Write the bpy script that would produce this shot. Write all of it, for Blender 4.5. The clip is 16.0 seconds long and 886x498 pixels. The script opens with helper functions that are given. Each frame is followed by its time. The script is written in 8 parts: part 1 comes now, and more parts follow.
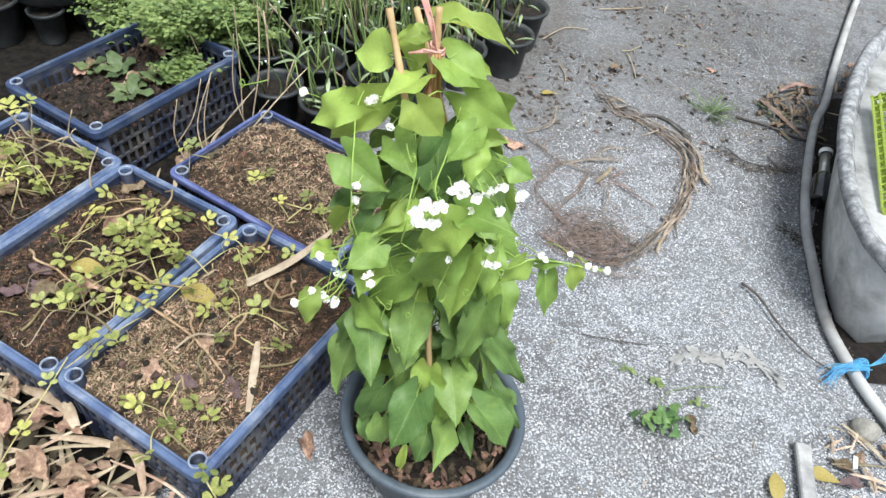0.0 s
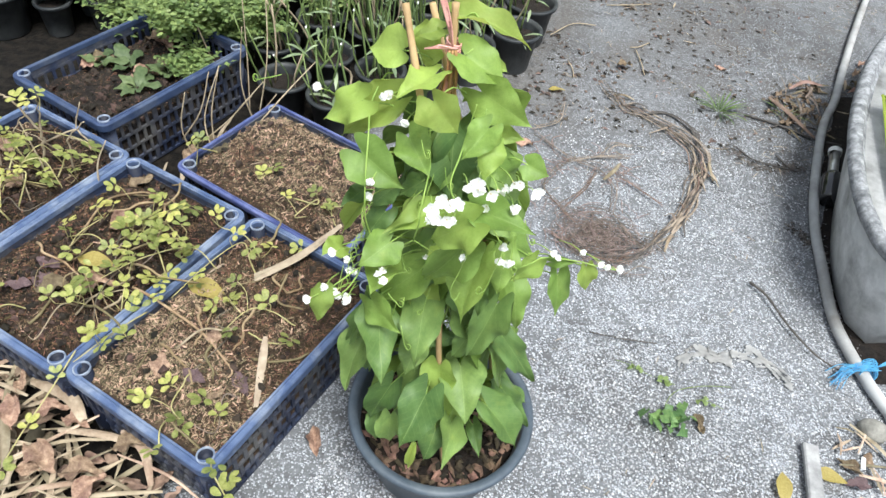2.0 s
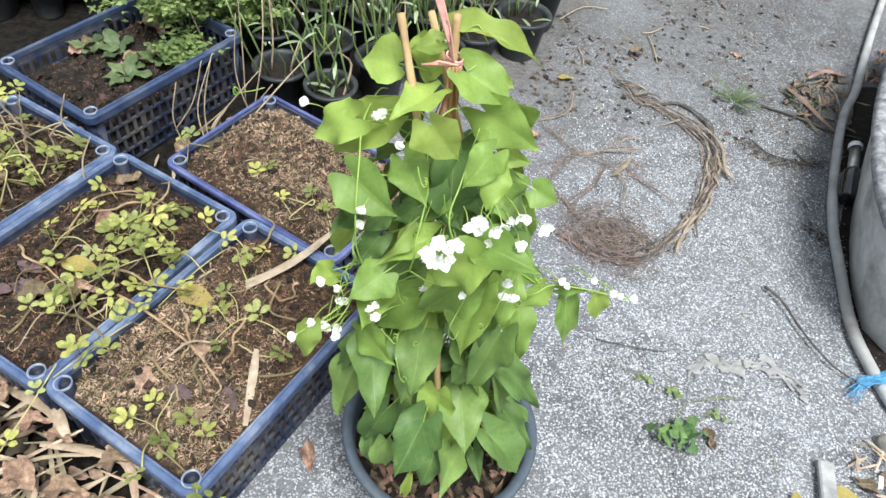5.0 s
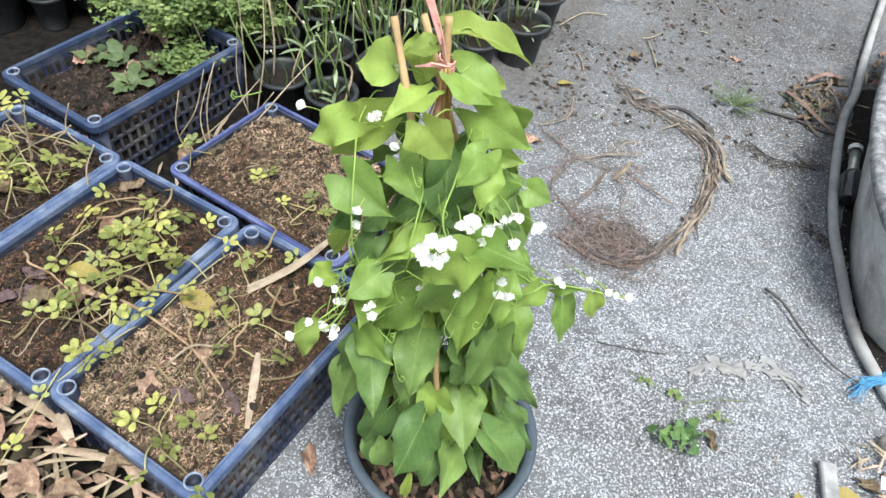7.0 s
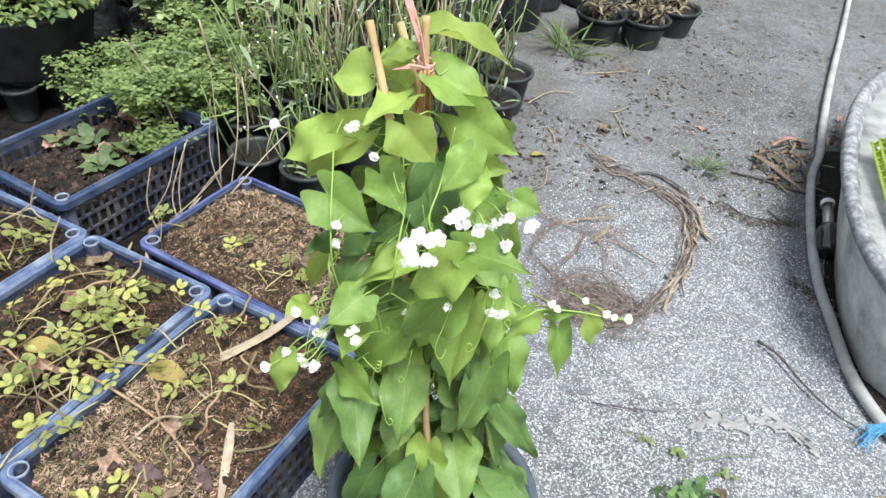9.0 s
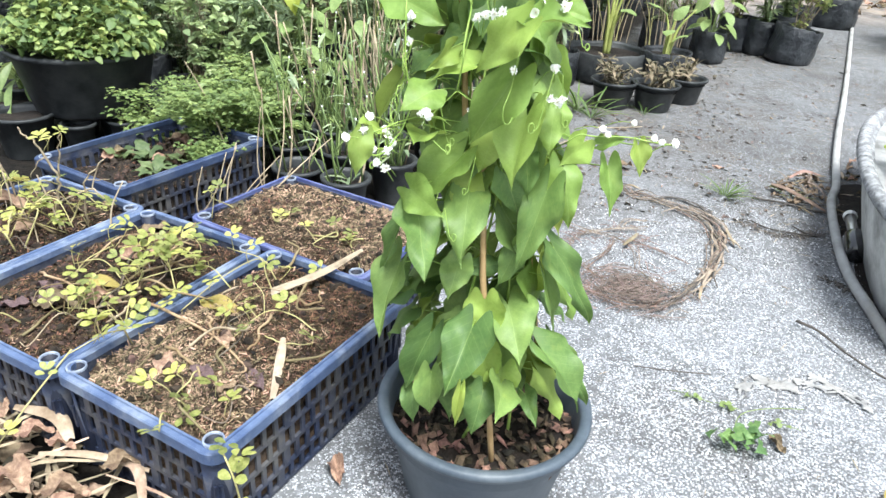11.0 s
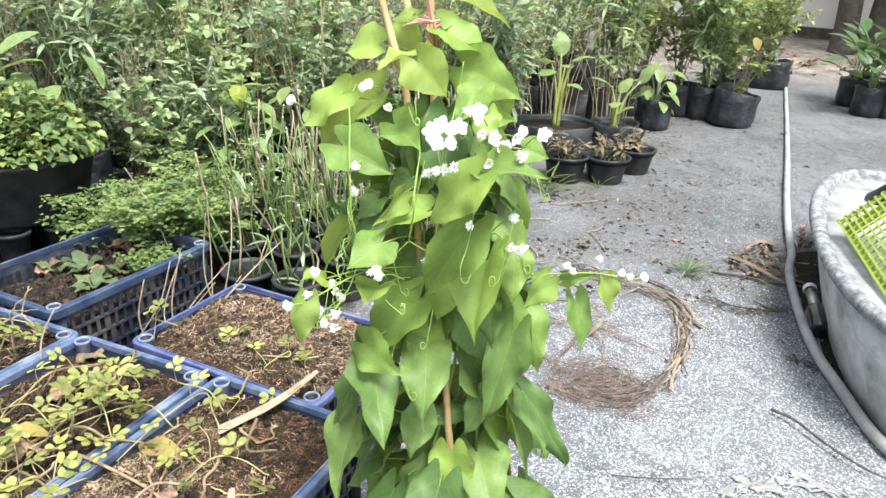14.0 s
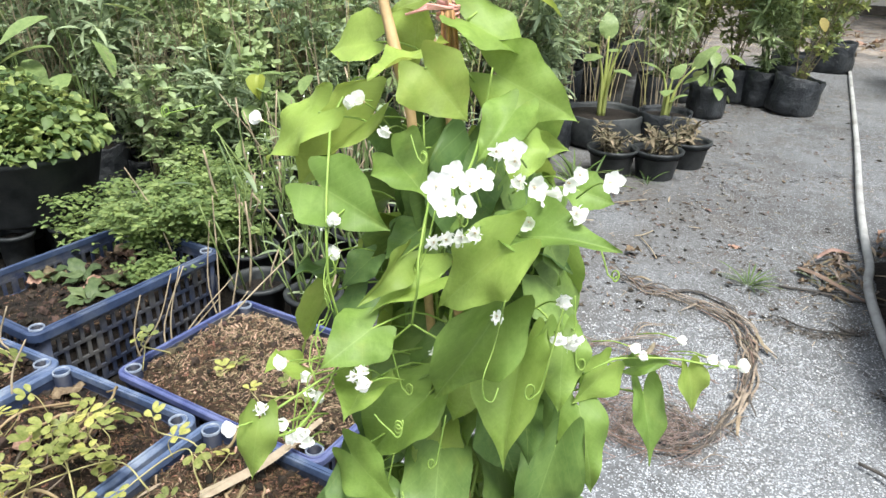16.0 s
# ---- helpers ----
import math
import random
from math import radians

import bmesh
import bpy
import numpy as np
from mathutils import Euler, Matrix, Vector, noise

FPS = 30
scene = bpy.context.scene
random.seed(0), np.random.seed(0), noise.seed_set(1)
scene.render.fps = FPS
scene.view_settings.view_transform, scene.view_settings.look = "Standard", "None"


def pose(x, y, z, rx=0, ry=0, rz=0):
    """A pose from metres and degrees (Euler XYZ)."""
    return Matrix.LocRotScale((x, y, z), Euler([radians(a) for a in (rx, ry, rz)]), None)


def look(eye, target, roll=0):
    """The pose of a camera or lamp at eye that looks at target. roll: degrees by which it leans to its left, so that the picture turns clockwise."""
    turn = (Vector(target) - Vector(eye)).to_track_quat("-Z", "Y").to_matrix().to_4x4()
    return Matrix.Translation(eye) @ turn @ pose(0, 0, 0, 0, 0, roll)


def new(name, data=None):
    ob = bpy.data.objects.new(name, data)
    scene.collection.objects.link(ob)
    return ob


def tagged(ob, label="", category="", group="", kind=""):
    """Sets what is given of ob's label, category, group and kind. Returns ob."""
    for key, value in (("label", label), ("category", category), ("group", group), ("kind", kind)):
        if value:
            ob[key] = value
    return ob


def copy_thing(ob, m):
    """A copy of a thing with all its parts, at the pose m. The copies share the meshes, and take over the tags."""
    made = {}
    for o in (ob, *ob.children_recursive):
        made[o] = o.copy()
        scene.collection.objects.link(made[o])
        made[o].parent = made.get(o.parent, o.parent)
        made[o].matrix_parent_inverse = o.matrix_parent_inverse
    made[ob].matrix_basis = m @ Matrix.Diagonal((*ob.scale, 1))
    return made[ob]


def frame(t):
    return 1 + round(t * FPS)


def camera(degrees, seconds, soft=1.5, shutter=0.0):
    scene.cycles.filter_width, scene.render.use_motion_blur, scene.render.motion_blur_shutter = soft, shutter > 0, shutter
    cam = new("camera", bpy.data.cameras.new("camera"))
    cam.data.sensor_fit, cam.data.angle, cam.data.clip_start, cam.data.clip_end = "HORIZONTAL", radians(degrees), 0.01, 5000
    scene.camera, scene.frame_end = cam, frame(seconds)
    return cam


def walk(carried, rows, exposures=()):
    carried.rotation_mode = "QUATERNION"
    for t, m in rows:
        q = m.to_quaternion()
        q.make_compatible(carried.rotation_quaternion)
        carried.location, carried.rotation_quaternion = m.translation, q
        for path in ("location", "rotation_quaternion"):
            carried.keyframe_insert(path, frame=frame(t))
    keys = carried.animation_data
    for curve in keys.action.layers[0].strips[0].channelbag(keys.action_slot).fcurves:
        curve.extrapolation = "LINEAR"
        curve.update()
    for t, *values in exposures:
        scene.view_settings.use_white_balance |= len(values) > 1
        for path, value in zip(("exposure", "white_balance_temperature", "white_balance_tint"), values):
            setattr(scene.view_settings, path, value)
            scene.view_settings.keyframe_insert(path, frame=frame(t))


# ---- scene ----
cam = camera(65.5, 16.0)
PATH = [
    (0, (0.101, 0.025, 1.152), (0.096, 1.423, -0.279), 7.9),
    (0.5, (0.094, 0.027, 1.154), (0.077, 1.425, -0.277), 7.8),
    (1, (0.095, 0.028, 1.149), (0.101, 1.419, -0.289), 8.5),
    (1.5, (0.091, 0.029, 1.147), (0.088, 1.418, -0.292), 8.3),
    (2, (0.089, 0.029, 1.149), (0.08, 1.416, -0.292), 8.3),
    (2.5, (0.089, 0.03, 1.148), (0.081, 1.406, -0.304), 8.4),
    (3, (0.082, 0.031, 1.15), (0.088, 1.418, -0.291), 8.1),
    (3.5, (0.071, 0.028, 1.156), (0.105, 1.419, -0.28), 7.7),
    (4, (0.074, 0.105, 1.134), (0.077, 1.445, -0.35), 8.5),
    (4.2, (0.077, 0.117, 1.136), (0.082, 1.45, -0.354), 9.1),
    (6.5, (0.095, 0.104, 1.143), (0.049, 1.445, -0.34), 7.4),
    (7, (0.097, 0.103, 1.143), (0.067, 1.452, -0.334), 7.7),
    (7.5, (0.096, 0.101, 1.143), (0.065, 1.449, -0.335), 7.9),
    (8, (0.09, 0.096, 1.146), (0.07, 1.456, -0.321), 8.2),
    (8.2, (0.088, 0.091, 1.148), (0.092, 1.473, -0.297), 8.5),
    (10.3, (0.119, -0.012, 0.817), (0.096, 1.737, -0.154), 2.8),
    (10.5, (0.107, -0.05, 0.807), (0.134, 1.695, -0.171), 4.0),
    (11, (0.082, -0.147, 0.804), (0.0, 1.619, -0.13), 3.9),
    (11.5, (0.074, -0.141, 0.815), (-0.035, 1.643, -0.083), 3.9),
    (12, (0.078, -0.121, 0.821), (-0.001, 1.678, -0.051), 4.2),
    (12.5, (0.088, -0.103, 0.846), (0.078, 1.729, 0.043), 3.0),
    (13, (0.089, -0.094, 0.855), (0.103, 1.748, 0.075), 2.5),
    (13.5, (0.078, -0.085, 0.856), (0.083, 1.758, 0.079), 2.8),
    (14, (0.078, -0.05, 0.863), (0.1, 1.794, 0.089), 2.3),
    (14.5, (0.082, 0.017, 0.863), (0.102, 1.858, 0.082), 2.2),
    (15, (0.084, 0.1, 0.845), (0.055, 1.916, 0.006), 2.5),
    (15.5, (0.082, 0.13, 0.853), (0.019, 1.94, 0.006), 2.7),
    (16, (0.09, 0.156, 0.851), (0.006, 1.976, 0.026), 1.7),
]
EXPOSURES = [(0.0, 1.19, 6200, 7), (8.2, 1.19, 6200, 7), (10.5, 1.6, 6150, 7), (11.5, 1.74, 6180, 7), (13.0, 1.65, 6300, 8), (14.5, 1.6, 6350, 8), (16.0, 1.34, 6400, 7)]
walk(cam, [(t, look(eye, target, roll)) for t, eye, target, roll in PATH], EXPOSURES)


# ---- light ----
world = bpy.data.worlds.new("sky")
scene.world = world
world.use_nodes = True
wn, wl = world.node_tree.nodes, world.node_tree.links
sky = wn.new("ShaderNodeTexSky")
sky.sky_type, sky.sun_disc = "NISHITA", False
sky.sun_elevation, sky.sun_rotation = radians(68), radians(155)
sky.air_density, sky.dust_density = 1.0, 3.0
pale = wn.new("ShaderNodeHueSaturation")
pale.inputs["Saturation"].default_value = 0.35
wl.new(sky.outputs[0], pale.inputs["Color"])
wl.new(pale.outputs[0], wn["Background"].inputs[0])
wn["Background"].inputs[1].default_value = 0.104
sun = new("sun", bpy.data.lights.new("sun", "SUN"))
sun.data.energy, sun.data.angle, sun.data.color = 2.3, radians(20), (1.0, 0.97, 0.92)
sun.matrix_world = look((0.9, -1.7, 4.8), (0, 0, 0))


# ---- materials ----
def surf(name, c1, c2, rough=0.7, scale=20.0, bump=0.2, bscale=80.0, c3=None, big=3.0, metal=0.0, vary=0.0, island=False,
         glow=0.0, spec=0.4, coat=0.0, dist=0.004, hues=0.05):
    """A painted, woody, earthy or leafy surface: two colours mixed by fine noise, a third by broad noise, relief by a third noise.
    vary: how far pieces differ in brightness; glow: share of light let through (leaves)."""
    m = bpy.data.materials.new(name)
    m.use_nodes = True
    n, l = m.node_tree.nodes, m.node_tree.links
    b = n["Principled BSDF"]
    co = n.new("ShaderNodeTexCoord").outputs["Object"]

    def noise_at(s, detail=6.0):
        t = n.new("ShaderNodeTexNoise")
        t.inputs["Scale"].default_value, t.inputs["Detail"].default_value, t.inputs["Roughness"].default_value = s, detail, 0.65
        l.new(co, t.inputs["Vector"])
        return t.outputs["Fac"]

    def ramp(fac, lo, hi):
        r = n.new("ShaderNodeMapRange")
        r.inputs[1].default_value, r.inputs[2].default_value = lo, hi
        l.new(fac, r.inputs[0])
        return r.outputs[0]

    def mix(fac, a, c):
        x = n.new("ShaderNodeMix")
        x.data_type = "RGBA"
        l.new(fac, x.inputs[0])
        for sock, v in ((x.inputs[6], a), (x.inputs[7], c)):
            if isinstance(v, tuple):
                sock.default_value = (*v, 1)
            else:
                l.new(v, sock)
        return x.outputs[2]

    col = mix(ramp(noise_at(scale), 0.35, 0.65), c1, c2)
    if c3:
        col = mix(ramp(noise_at(big), 0.45, 0.68), col, c3)
    if vary:
        if island:
            rnd = n.new("ShaderNodeNewGeometry").outputs["Random Per Island"]
        else:
            rnd = n.new("ShaderNodeObjectInfo").outputs["Random"]
        h = n.new("ShaderNodeHueSaturation")
        v = n.new("ShaderNodeMapRange")
        v.inputs[3].default_value, v.inputs[4].default_value = 1 - vary, 1 + vary
        l.new(rnd, v.inputs[0])
        l.new(v.outputs[0], h.inputs["Value"])
        hu = n.new("ShaderNodeMapRange")
        hu.inputs[3].default_value, hu.inputs[4].default_value = 0.5 + hues * vary, 0.5 - hues * vary
        l.new(rnd, hu.inputs[0])
        l.new(hu.outputs[0], h.inputs["Hue"])
        l.new(col, h.inputs["Color"])
        col = h.outputs[0]
    l.new(col, b.inputs["Base Color"])
    b.inputs["Roughness"].default_value, b.inputs["Metallic"].default_value = rough, metal
    b.inputs["Specular IOR Level"].default_value, b.inputs["Coat Weight"].default_value = spec, coat
    if bump:
        bp = n.new("ShaderNodeBump")
        bp.inputs["Strength"].default_value, bp.inputs["Distance"].default_value = bump, dist
        l.new(noise_at(bscale), bp.inputs["Height"])
        l.new(bp.outputs[0], b.inputs["Normal"])
    if glow:
        tr = n.new("ShaderNodeBsdfTranslucent")
        warm = n.new("ShaderNodeHueSaturation")
        warm.inputs["Hue"].default_value, warm.inputs["Value"].default_value = 0.47, 1.7
        l.new(col, warm.inputs["Color"])
        l.new(warm.outputs[0], tr.inputs[0])
        mx = n.new("ShaderNodeMixShader")
        mx.inputs[0].default_value = glow
        l.new(b.outputs[0], mx.inputs[1])
        l.new(tr.outputs[0], mx.inputs[2])
        l.new(mx.outputs[0], n["Material Output"].inputs[0])
    return m


def vine_leaf_material(name, dark, light, vary=0.25, glow=0.3):
    """Leaf with a pale midrib and side veins; the blade lies along y, its midrib at x = 0."""
    m = surf(name, dark, light, 0.54, 5.0, 0.0, vary=vary, glow=glow, spec=0.34, coat=0.06, c3=tuple(0.72 * q for q in dark), big=1.3, hues=0.05)
    m.node_tree.nodes["Principled BSDF"].inputs["Coat Roughness"].default_value = 0.42
    n, l = m.node_tree.nodes, m.node_tree.links
    b = n["Principled BSDF"]
    co = n.new("ShaderNodeTexCoord").outputs["Object"]
    xyz = n.new("ShaderNodeSeparateXYZ")
    l.new(co, xyz.inputs[0])

    def calc(op, a, c):
        q = n.new("ShaderNodeMath")
        q.operation = op
        for sock, v in zip(q.inputs, (a, c)):
            if isinstance(v, (int, float)):
                sock.default_value = v
            else:
                l.new(v, sock)
        return q.outputs[0]

    ax = calc("ABSOLUTE", xyz.outputs["X"], 0)
    rib = calc("LESS_THAN", ax, 0.009)
    side = calc("SINE", calc("MULTIPLY", calc("SUBTRACT", xyz.outputs["Y"], calc("MULTIPLY", ax, 0.75)), 40), 0)
    vein = calc("MAXIMUM", rib, calc("MULTIPLY", calc("GREATER_THAN", side, 0.965), 0.34))
    old = b.inputs["Base Color"].links[0].from_socket
    # yellowed spots and blotches
    spot = n.new("ShaderNodeTexNoise")
    spot.inputs["Scale"].default_value, spot.inputs["Detail"].default_value = 3.4, 7.0
    shift = n.new("ShaderNodeVectorMath")
    shift.operation = "ADD"
    info = n.new("ShaderNodeObjectInfo")
    far = n.new("ShaderNodeVectorMath")
    far.operation = "SCALE"
    l.new(info.outputs["Random"], far.inputs[0])
    far.inputs["Scale"].default_value = 40.0
    l.new(co, shift.inputs[0])
    l.new(far.outputs[0], shift.inputs[1])
    l.new(shift.outputs[0], spot.inputs["Vector"])
    blot = n.new("ShaderNodeMapRange")
    blot.inputs[1].default_value, blot.inputs[2].default_value, blot.inputs[4].default_value = 0.60, 0.76, 0.22
    l.new(spot.outputs["Fac"], blot.inputs[0])
    tint = n.new("ShaderNodeMix")
    tint.data_type = "RGBA"
    l.new(blot.outputs[0], tint.inputs[0])
    l.new(old, tint.inputs[6])
    tint.inputs[7].default_value = (0.34, 0.36, 0.07, 1)
    old = tint.outputs[2]
    x = n.new("ShaderNodeMix")
    x.data_type = "RGBA"
    l.new(calc("MULTIPLY", vein, 0.3), x.inputs[0])
    l.new(old, x.inputs[6])
    x.inputs[7].default_value = (0.36, 0.47, 0.16, 1)
    l.new(x.outputs[2], b.inputs["Base Color"])
    bp = n.new("ShaderNodeBump")
    bp.inputs["Strength"].default_value, bp.inputs["Distance"].default_value = 0.22, 0.012
    l.new(calc("ADD", calc("MULTIPLY", calc("GREATER_THAN", side, 0.95), -0.5), calc("MULTIPLY", rib, -1.0)), bp.inputs["Height"])
    l.new(bp.outputs[0], b.inputs["Normal"])
    return m


def ground_material():
    """Grey sand with pale crushed grains: dense and white where the grains lie thick, bare and dull elsewhere."""
    m = bpy.data.materials.new("gritty_sand")
    m.use_nodes = True
    n, l = m.node_tree.nodes, m.node_tree.links
    b = n["Principled BSDF"]
    co = n.new("ShaderNodeTexCoord").outputs["Object"]

    def noise_at(s, d=6.0, r=0.6):
        t = n.new("ShaderNodeTexNoise")
        t.inputs["Scale"].default_value, t.inputs["Detail"].default_value, t.inputs["Roughness"].default_value = s, d, r
        l.new(co, t.inputs["Vector"])
        return t.outputs["Fac"]

    def span(f, a, c, lo=0.0, hi=1.0):
        r = n.new("ShaderNodeMapRange")
        for k, v in enumerate((a, c, lo, hi)):
            r.inputs[k + 1].default_value = v
        l.new(f, r.inputs[0])
        return r.outputs[0]

    def mix(f, a, c):
        x = n.new("ShaderNodeMix")
        x.data_type = "RGBA"
        l.new(f, x.inputs[0])
        for sock, v in ((x.inputs[6], a), (x.inputs[7], c)):
            if isinstance(v, tuple):
                sock.default_value = (*v, 1)
            else:
                l.new(v, sock)
        return x.outputs[2]

    def times(a, c, op="MULTIPLY"):
        q = n.new("ShaderNodeMath")
        q.operation = op
        l.new(a, q.inputs[0])
        if isinstance(c, float):
            q.inputs[1].default_value = c
        else:
            l.new(c, q.inputs[1])
        return q.outputs[0]

    vo = n.new("ShaderNodeTexVoronoi")
    vo.inputs["Scale"].default_value = 320
    l.new(co, vo.inputs["Vector"])
    cell = n.new("ShaderNodeSeparateColor")
    l.new(vo.outputs["Color"], cell.inputs[0])
    xyz = n.new("ShaderNodeSeparateXYZ")
    l.new(co, xyz.inputs[0])
    # grains thin out away from the pot
    near = span(xyz.outputs["Y"], 0.9, 2.4, 1.0, 0.36)
    patch = span(noise_at(2.2), 0.36, 0.6)
    cover = times(times(near, span(patch, 0.0, 1.0, 0.52, 1.12)), span(noise_at(19.0), 0.38, 0.58, 0.4, 1.1))
    # sand and dirt below
    sand = mix(span(noise_at(75.0, 8.0, 0.75), 0.36, 0.64), (0.086, 0.086, 0.087), (0.215, 0.216, 0.219))
    sand = mix(span(noise_at(1.3), 0.42, 0.62), sand, (0.072, 0.070, 0.069))
    sand = mix(span(noise_at(4.5), 0.52, 0.66), sand, (0.14, 0.139, 0.139))
    sand = mix(times(span(noise_at(13.0), 0.54, 0.66), 0.7), sand, (0.062, 0.058, 0.055))
    sand = mix(times(cover, span(noise_at(140.0), 0.4, 0.62)), sand, (0.19, 0.192, 0.198))
    sand = mix(span(xyz.outputs["Y"], 5.7, 6.6), sand, mix(span(noise_at(5.0), 0.4, 0.6), (0.17, 0.13, 0.10), (0.36, 0.295, 0.235)))
    sand = mix(times(span(noise_at(6.0, 9.0, 0.72), 0.49, 0.6), span(xyz.outputs["Y"], 1.2, 2.4, 0.15, 0.8)), sand, (0.105, 0.096, 0.088))
    sand = mix(times(span(noise_at(2.7, 7.0, 0.65), 0.54, 0.66), 0.55), sand, mix(span(noise_at(110.0), 0.4, 0.6), (0.075, 0.068, 0.062), (0.17, 0.158, 0.146)))
    grain = mix(span(cell.outputs[1], 0.0, 1.0), (0.20, 0.203, 0.209), (0.52, 0.528, 0.543))
    has = times(cell.outputs[0], times(cover, 0.66), "LESS_THAN")
    round_ = times(vo.outputs["Distance"], 0.58, "LESS_THAN")
    on = times(has, round_)
    # leafy soil under the crates and plants, its colour dropped almost to black
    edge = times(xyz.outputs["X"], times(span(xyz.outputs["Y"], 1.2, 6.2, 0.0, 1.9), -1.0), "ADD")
    dirt = times(times(span(edge, -0.1, 0.75, 1.0, 0.12), span(xyz.outputs["Y"], 1.25, 1.9)), span(noise_at(3.1, 8.0, 0.7), 0.38, 0.58, 0.15, 1.0))
    sand = mix(times(dirt, 0.85), sand, mix(span(noise_at(60.0, 8.0, 0.75), 0.38, 0.62), (0.066, 0.058, 0.051), (0.165, 0.15, 0.135)))
    on = times(on, span(dirt, 0.1, 0.8, 1.0, 0.15))
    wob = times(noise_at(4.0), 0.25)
    # mask of the near-black ground
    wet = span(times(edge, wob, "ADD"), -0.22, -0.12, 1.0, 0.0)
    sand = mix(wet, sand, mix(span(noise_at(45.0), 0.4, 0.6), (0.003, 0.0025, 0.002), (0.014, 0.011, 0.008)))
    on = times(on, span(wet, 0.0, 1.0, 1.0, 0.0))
    grain = mix(span(near, 0.3, 0.8), (0.32, 0.323, 0.33), grain)
    cool = n.new("ShaderNodeMix")
    cool.data_type, cool.blend_type = "RGBA", "MULTIPLY"
    cool.inputs[0].default_value = 1.0
    cool.inputs[7].default_value = (0.965, 1.0, 1.04, 1)
    l.new(mix(on, sand, grain), cool.inputs[6])
    l.new(cool.outputs[2], b.inputs["Base Color"])
    b.inputs["Roughness"].default_value = 0.9
    b.inputs["Specular IOR Level"].default_value = 0.2
    bp = n.new("ShaderNodeBump")
    bp.inputs["Strength"].default_value, bp.inputs["Distance"].default_value = 0.7, 0.006
    l.new(times(times(on, 0.6), noise_at(90.0), "ADD"), bp.inputs["Height"])
    l.new(bp.outputs[0], b.inputs["Normal"])
    return m


M = {}
M["ground"] = ground_material()
M["grain"] = surf("pale_grain", (0.25, 0.252, 0.258), (0.53, 0.536, 0.548), 0.85, 300.0, 0.0, vary=0.5, island=True)
M["pot"] = surf("grey_plastic", (0.048, 0.064, 0.082), (0.07, 0.09, 0.114), 0.5, 30.0, 0.15, 120.0, (0.115, 0.135, 0.152), 9.0)
M["black_pot"] = surf("black_plastic", (0.016, 0.019, 0.021), (0.033, 0.037, 0.040), 0.5, 14.0, 0.25, 60.0, (0.072, 0.076, 0.076), 7.0)
M["bag"] = surf("black_film", (0.011, 0.013, 0.016), (0.024, 0.028, 0.033), 0.33, 9.0, 0.7, 25.0, (0.06, 0.065, 0.07), 6.0, dist=0.02)
M["crate_rim"] = surf("faded_blue_plastic", (0.050, 0.080, 0.165), (0.095, 0.135, 0.235), 0.58, 30.0, 0.4, 110.0, (0.235, 0.275, 0.345), 13.0)
# base colour set far below the rim's; paler dusty mottles on top
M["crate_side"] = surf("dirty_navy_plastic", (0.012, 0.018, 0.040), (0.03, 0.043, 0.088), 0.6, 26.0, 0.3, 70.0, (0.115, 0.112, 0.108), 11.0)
# tube colour near black: the darkness of a deep hole put into it
M["tube"] = surf("hole_dark_tube", (0.005, 0.008, 0.02), (0.010, 0.015, 0.034), 0.6, 30.0, 0.2, 90.0)
M["crate_violet"] = surf("violet_blue_plastic", (0.045, 0.06, 0.17), (0.075, 0.098, 0.24), 0.5, 22.0, 0.25, 90.0, (0.16, 0.185, 0.34), 9.0)
M["soil"] = surf("coir_soil", (0.006, 0.004, 0.003), (0.04, 0.0235, 0.0155), 0.95, 95.0, 1.0, 130.0, (0.068, 0.042, 0.028), 7.0, dist=0.010)
M["pale_soil"] = surf("dry_coir_soil", (0.018, 0.0115, 0.007), (0.078, 0.050, 0.031), 0.95, 110.0, 1.0, 140.0, (0.12, 0.083, 0.056), 8.0, dist=0.008)
M["dark_soil"] = surf("dark_soil", (0.005, 0.0035, 0.003), (0.024, 0.017, 0.012), 0.95, 60.0, 0.9, 110.0, dist=0.008)
M["fibre"] = surf("husk_fibre", (0.022, 0.0135, 0.007), (0.16, 0.103, 0.052), 0.9, 60.0, 0.0, vary=0.95, island=True)
M["pale_husk"] = surf("pale_husk", (0.13, 0.093, 0.055), (0.37, 0.29, 0.182), 0.9, 60.0, 0.0, vary=0.9, island=True)
M["chip"] = surf("bark_chip", (0.018, 0.012, 0.009), (0.19, 0.128, 0.08), 0.85, 40.0, 0.5, 90.0, vary=0.95, island=True)
M["grit_crumb"] = surf("grey_crumb", (0.028, 0.025, 0.022), (0.13, 0.118, 0.105), 0.9, 60.0, 0.3, 120.0, vary=0.8, island=True)
M["tuft"] = surf("grass_blade", (0.06, 0.11, 0.03), (0.12, 0.19, 0.05), 0.5, 20.0, 0.0, vary=0.3, glow=0.2)
M["withered"] = surf("withered_leaf", (0.075, 0.068, 0.038), (0.2, 0.165, 0.105), 0.85, 25.0, 0.3, 60.0, vary=0.5, island=True)
M["dark_broad"] = surf("dark_broad_leaf", (0.05, 0.10, 0.035), (0.10, 0.17, 0.06), 0.4, 8.0, 0.1, 30.0, vary=0.3, island=True, glow=0.2)
M["crumb"] = surf("soil_crumb", (0.010, 0.007, 0.005), (0.06, 0.042, 0.029), 0.9, 60.0, 0.3, 120.0, vary=0.8, island=True)
M["bamboo"] = surf("split_bamboo", (0.36, 0.24, 0.11), (0.52, 0.37, 0.19), 0.6, 30.0, 0.2, 150.0)
M["twine"] = surf("pink_raffia", (0.62, 0.28, 0.24), (0.8, 0.45, 0.38), 0.6, 60.0, 0.2, 200.0)
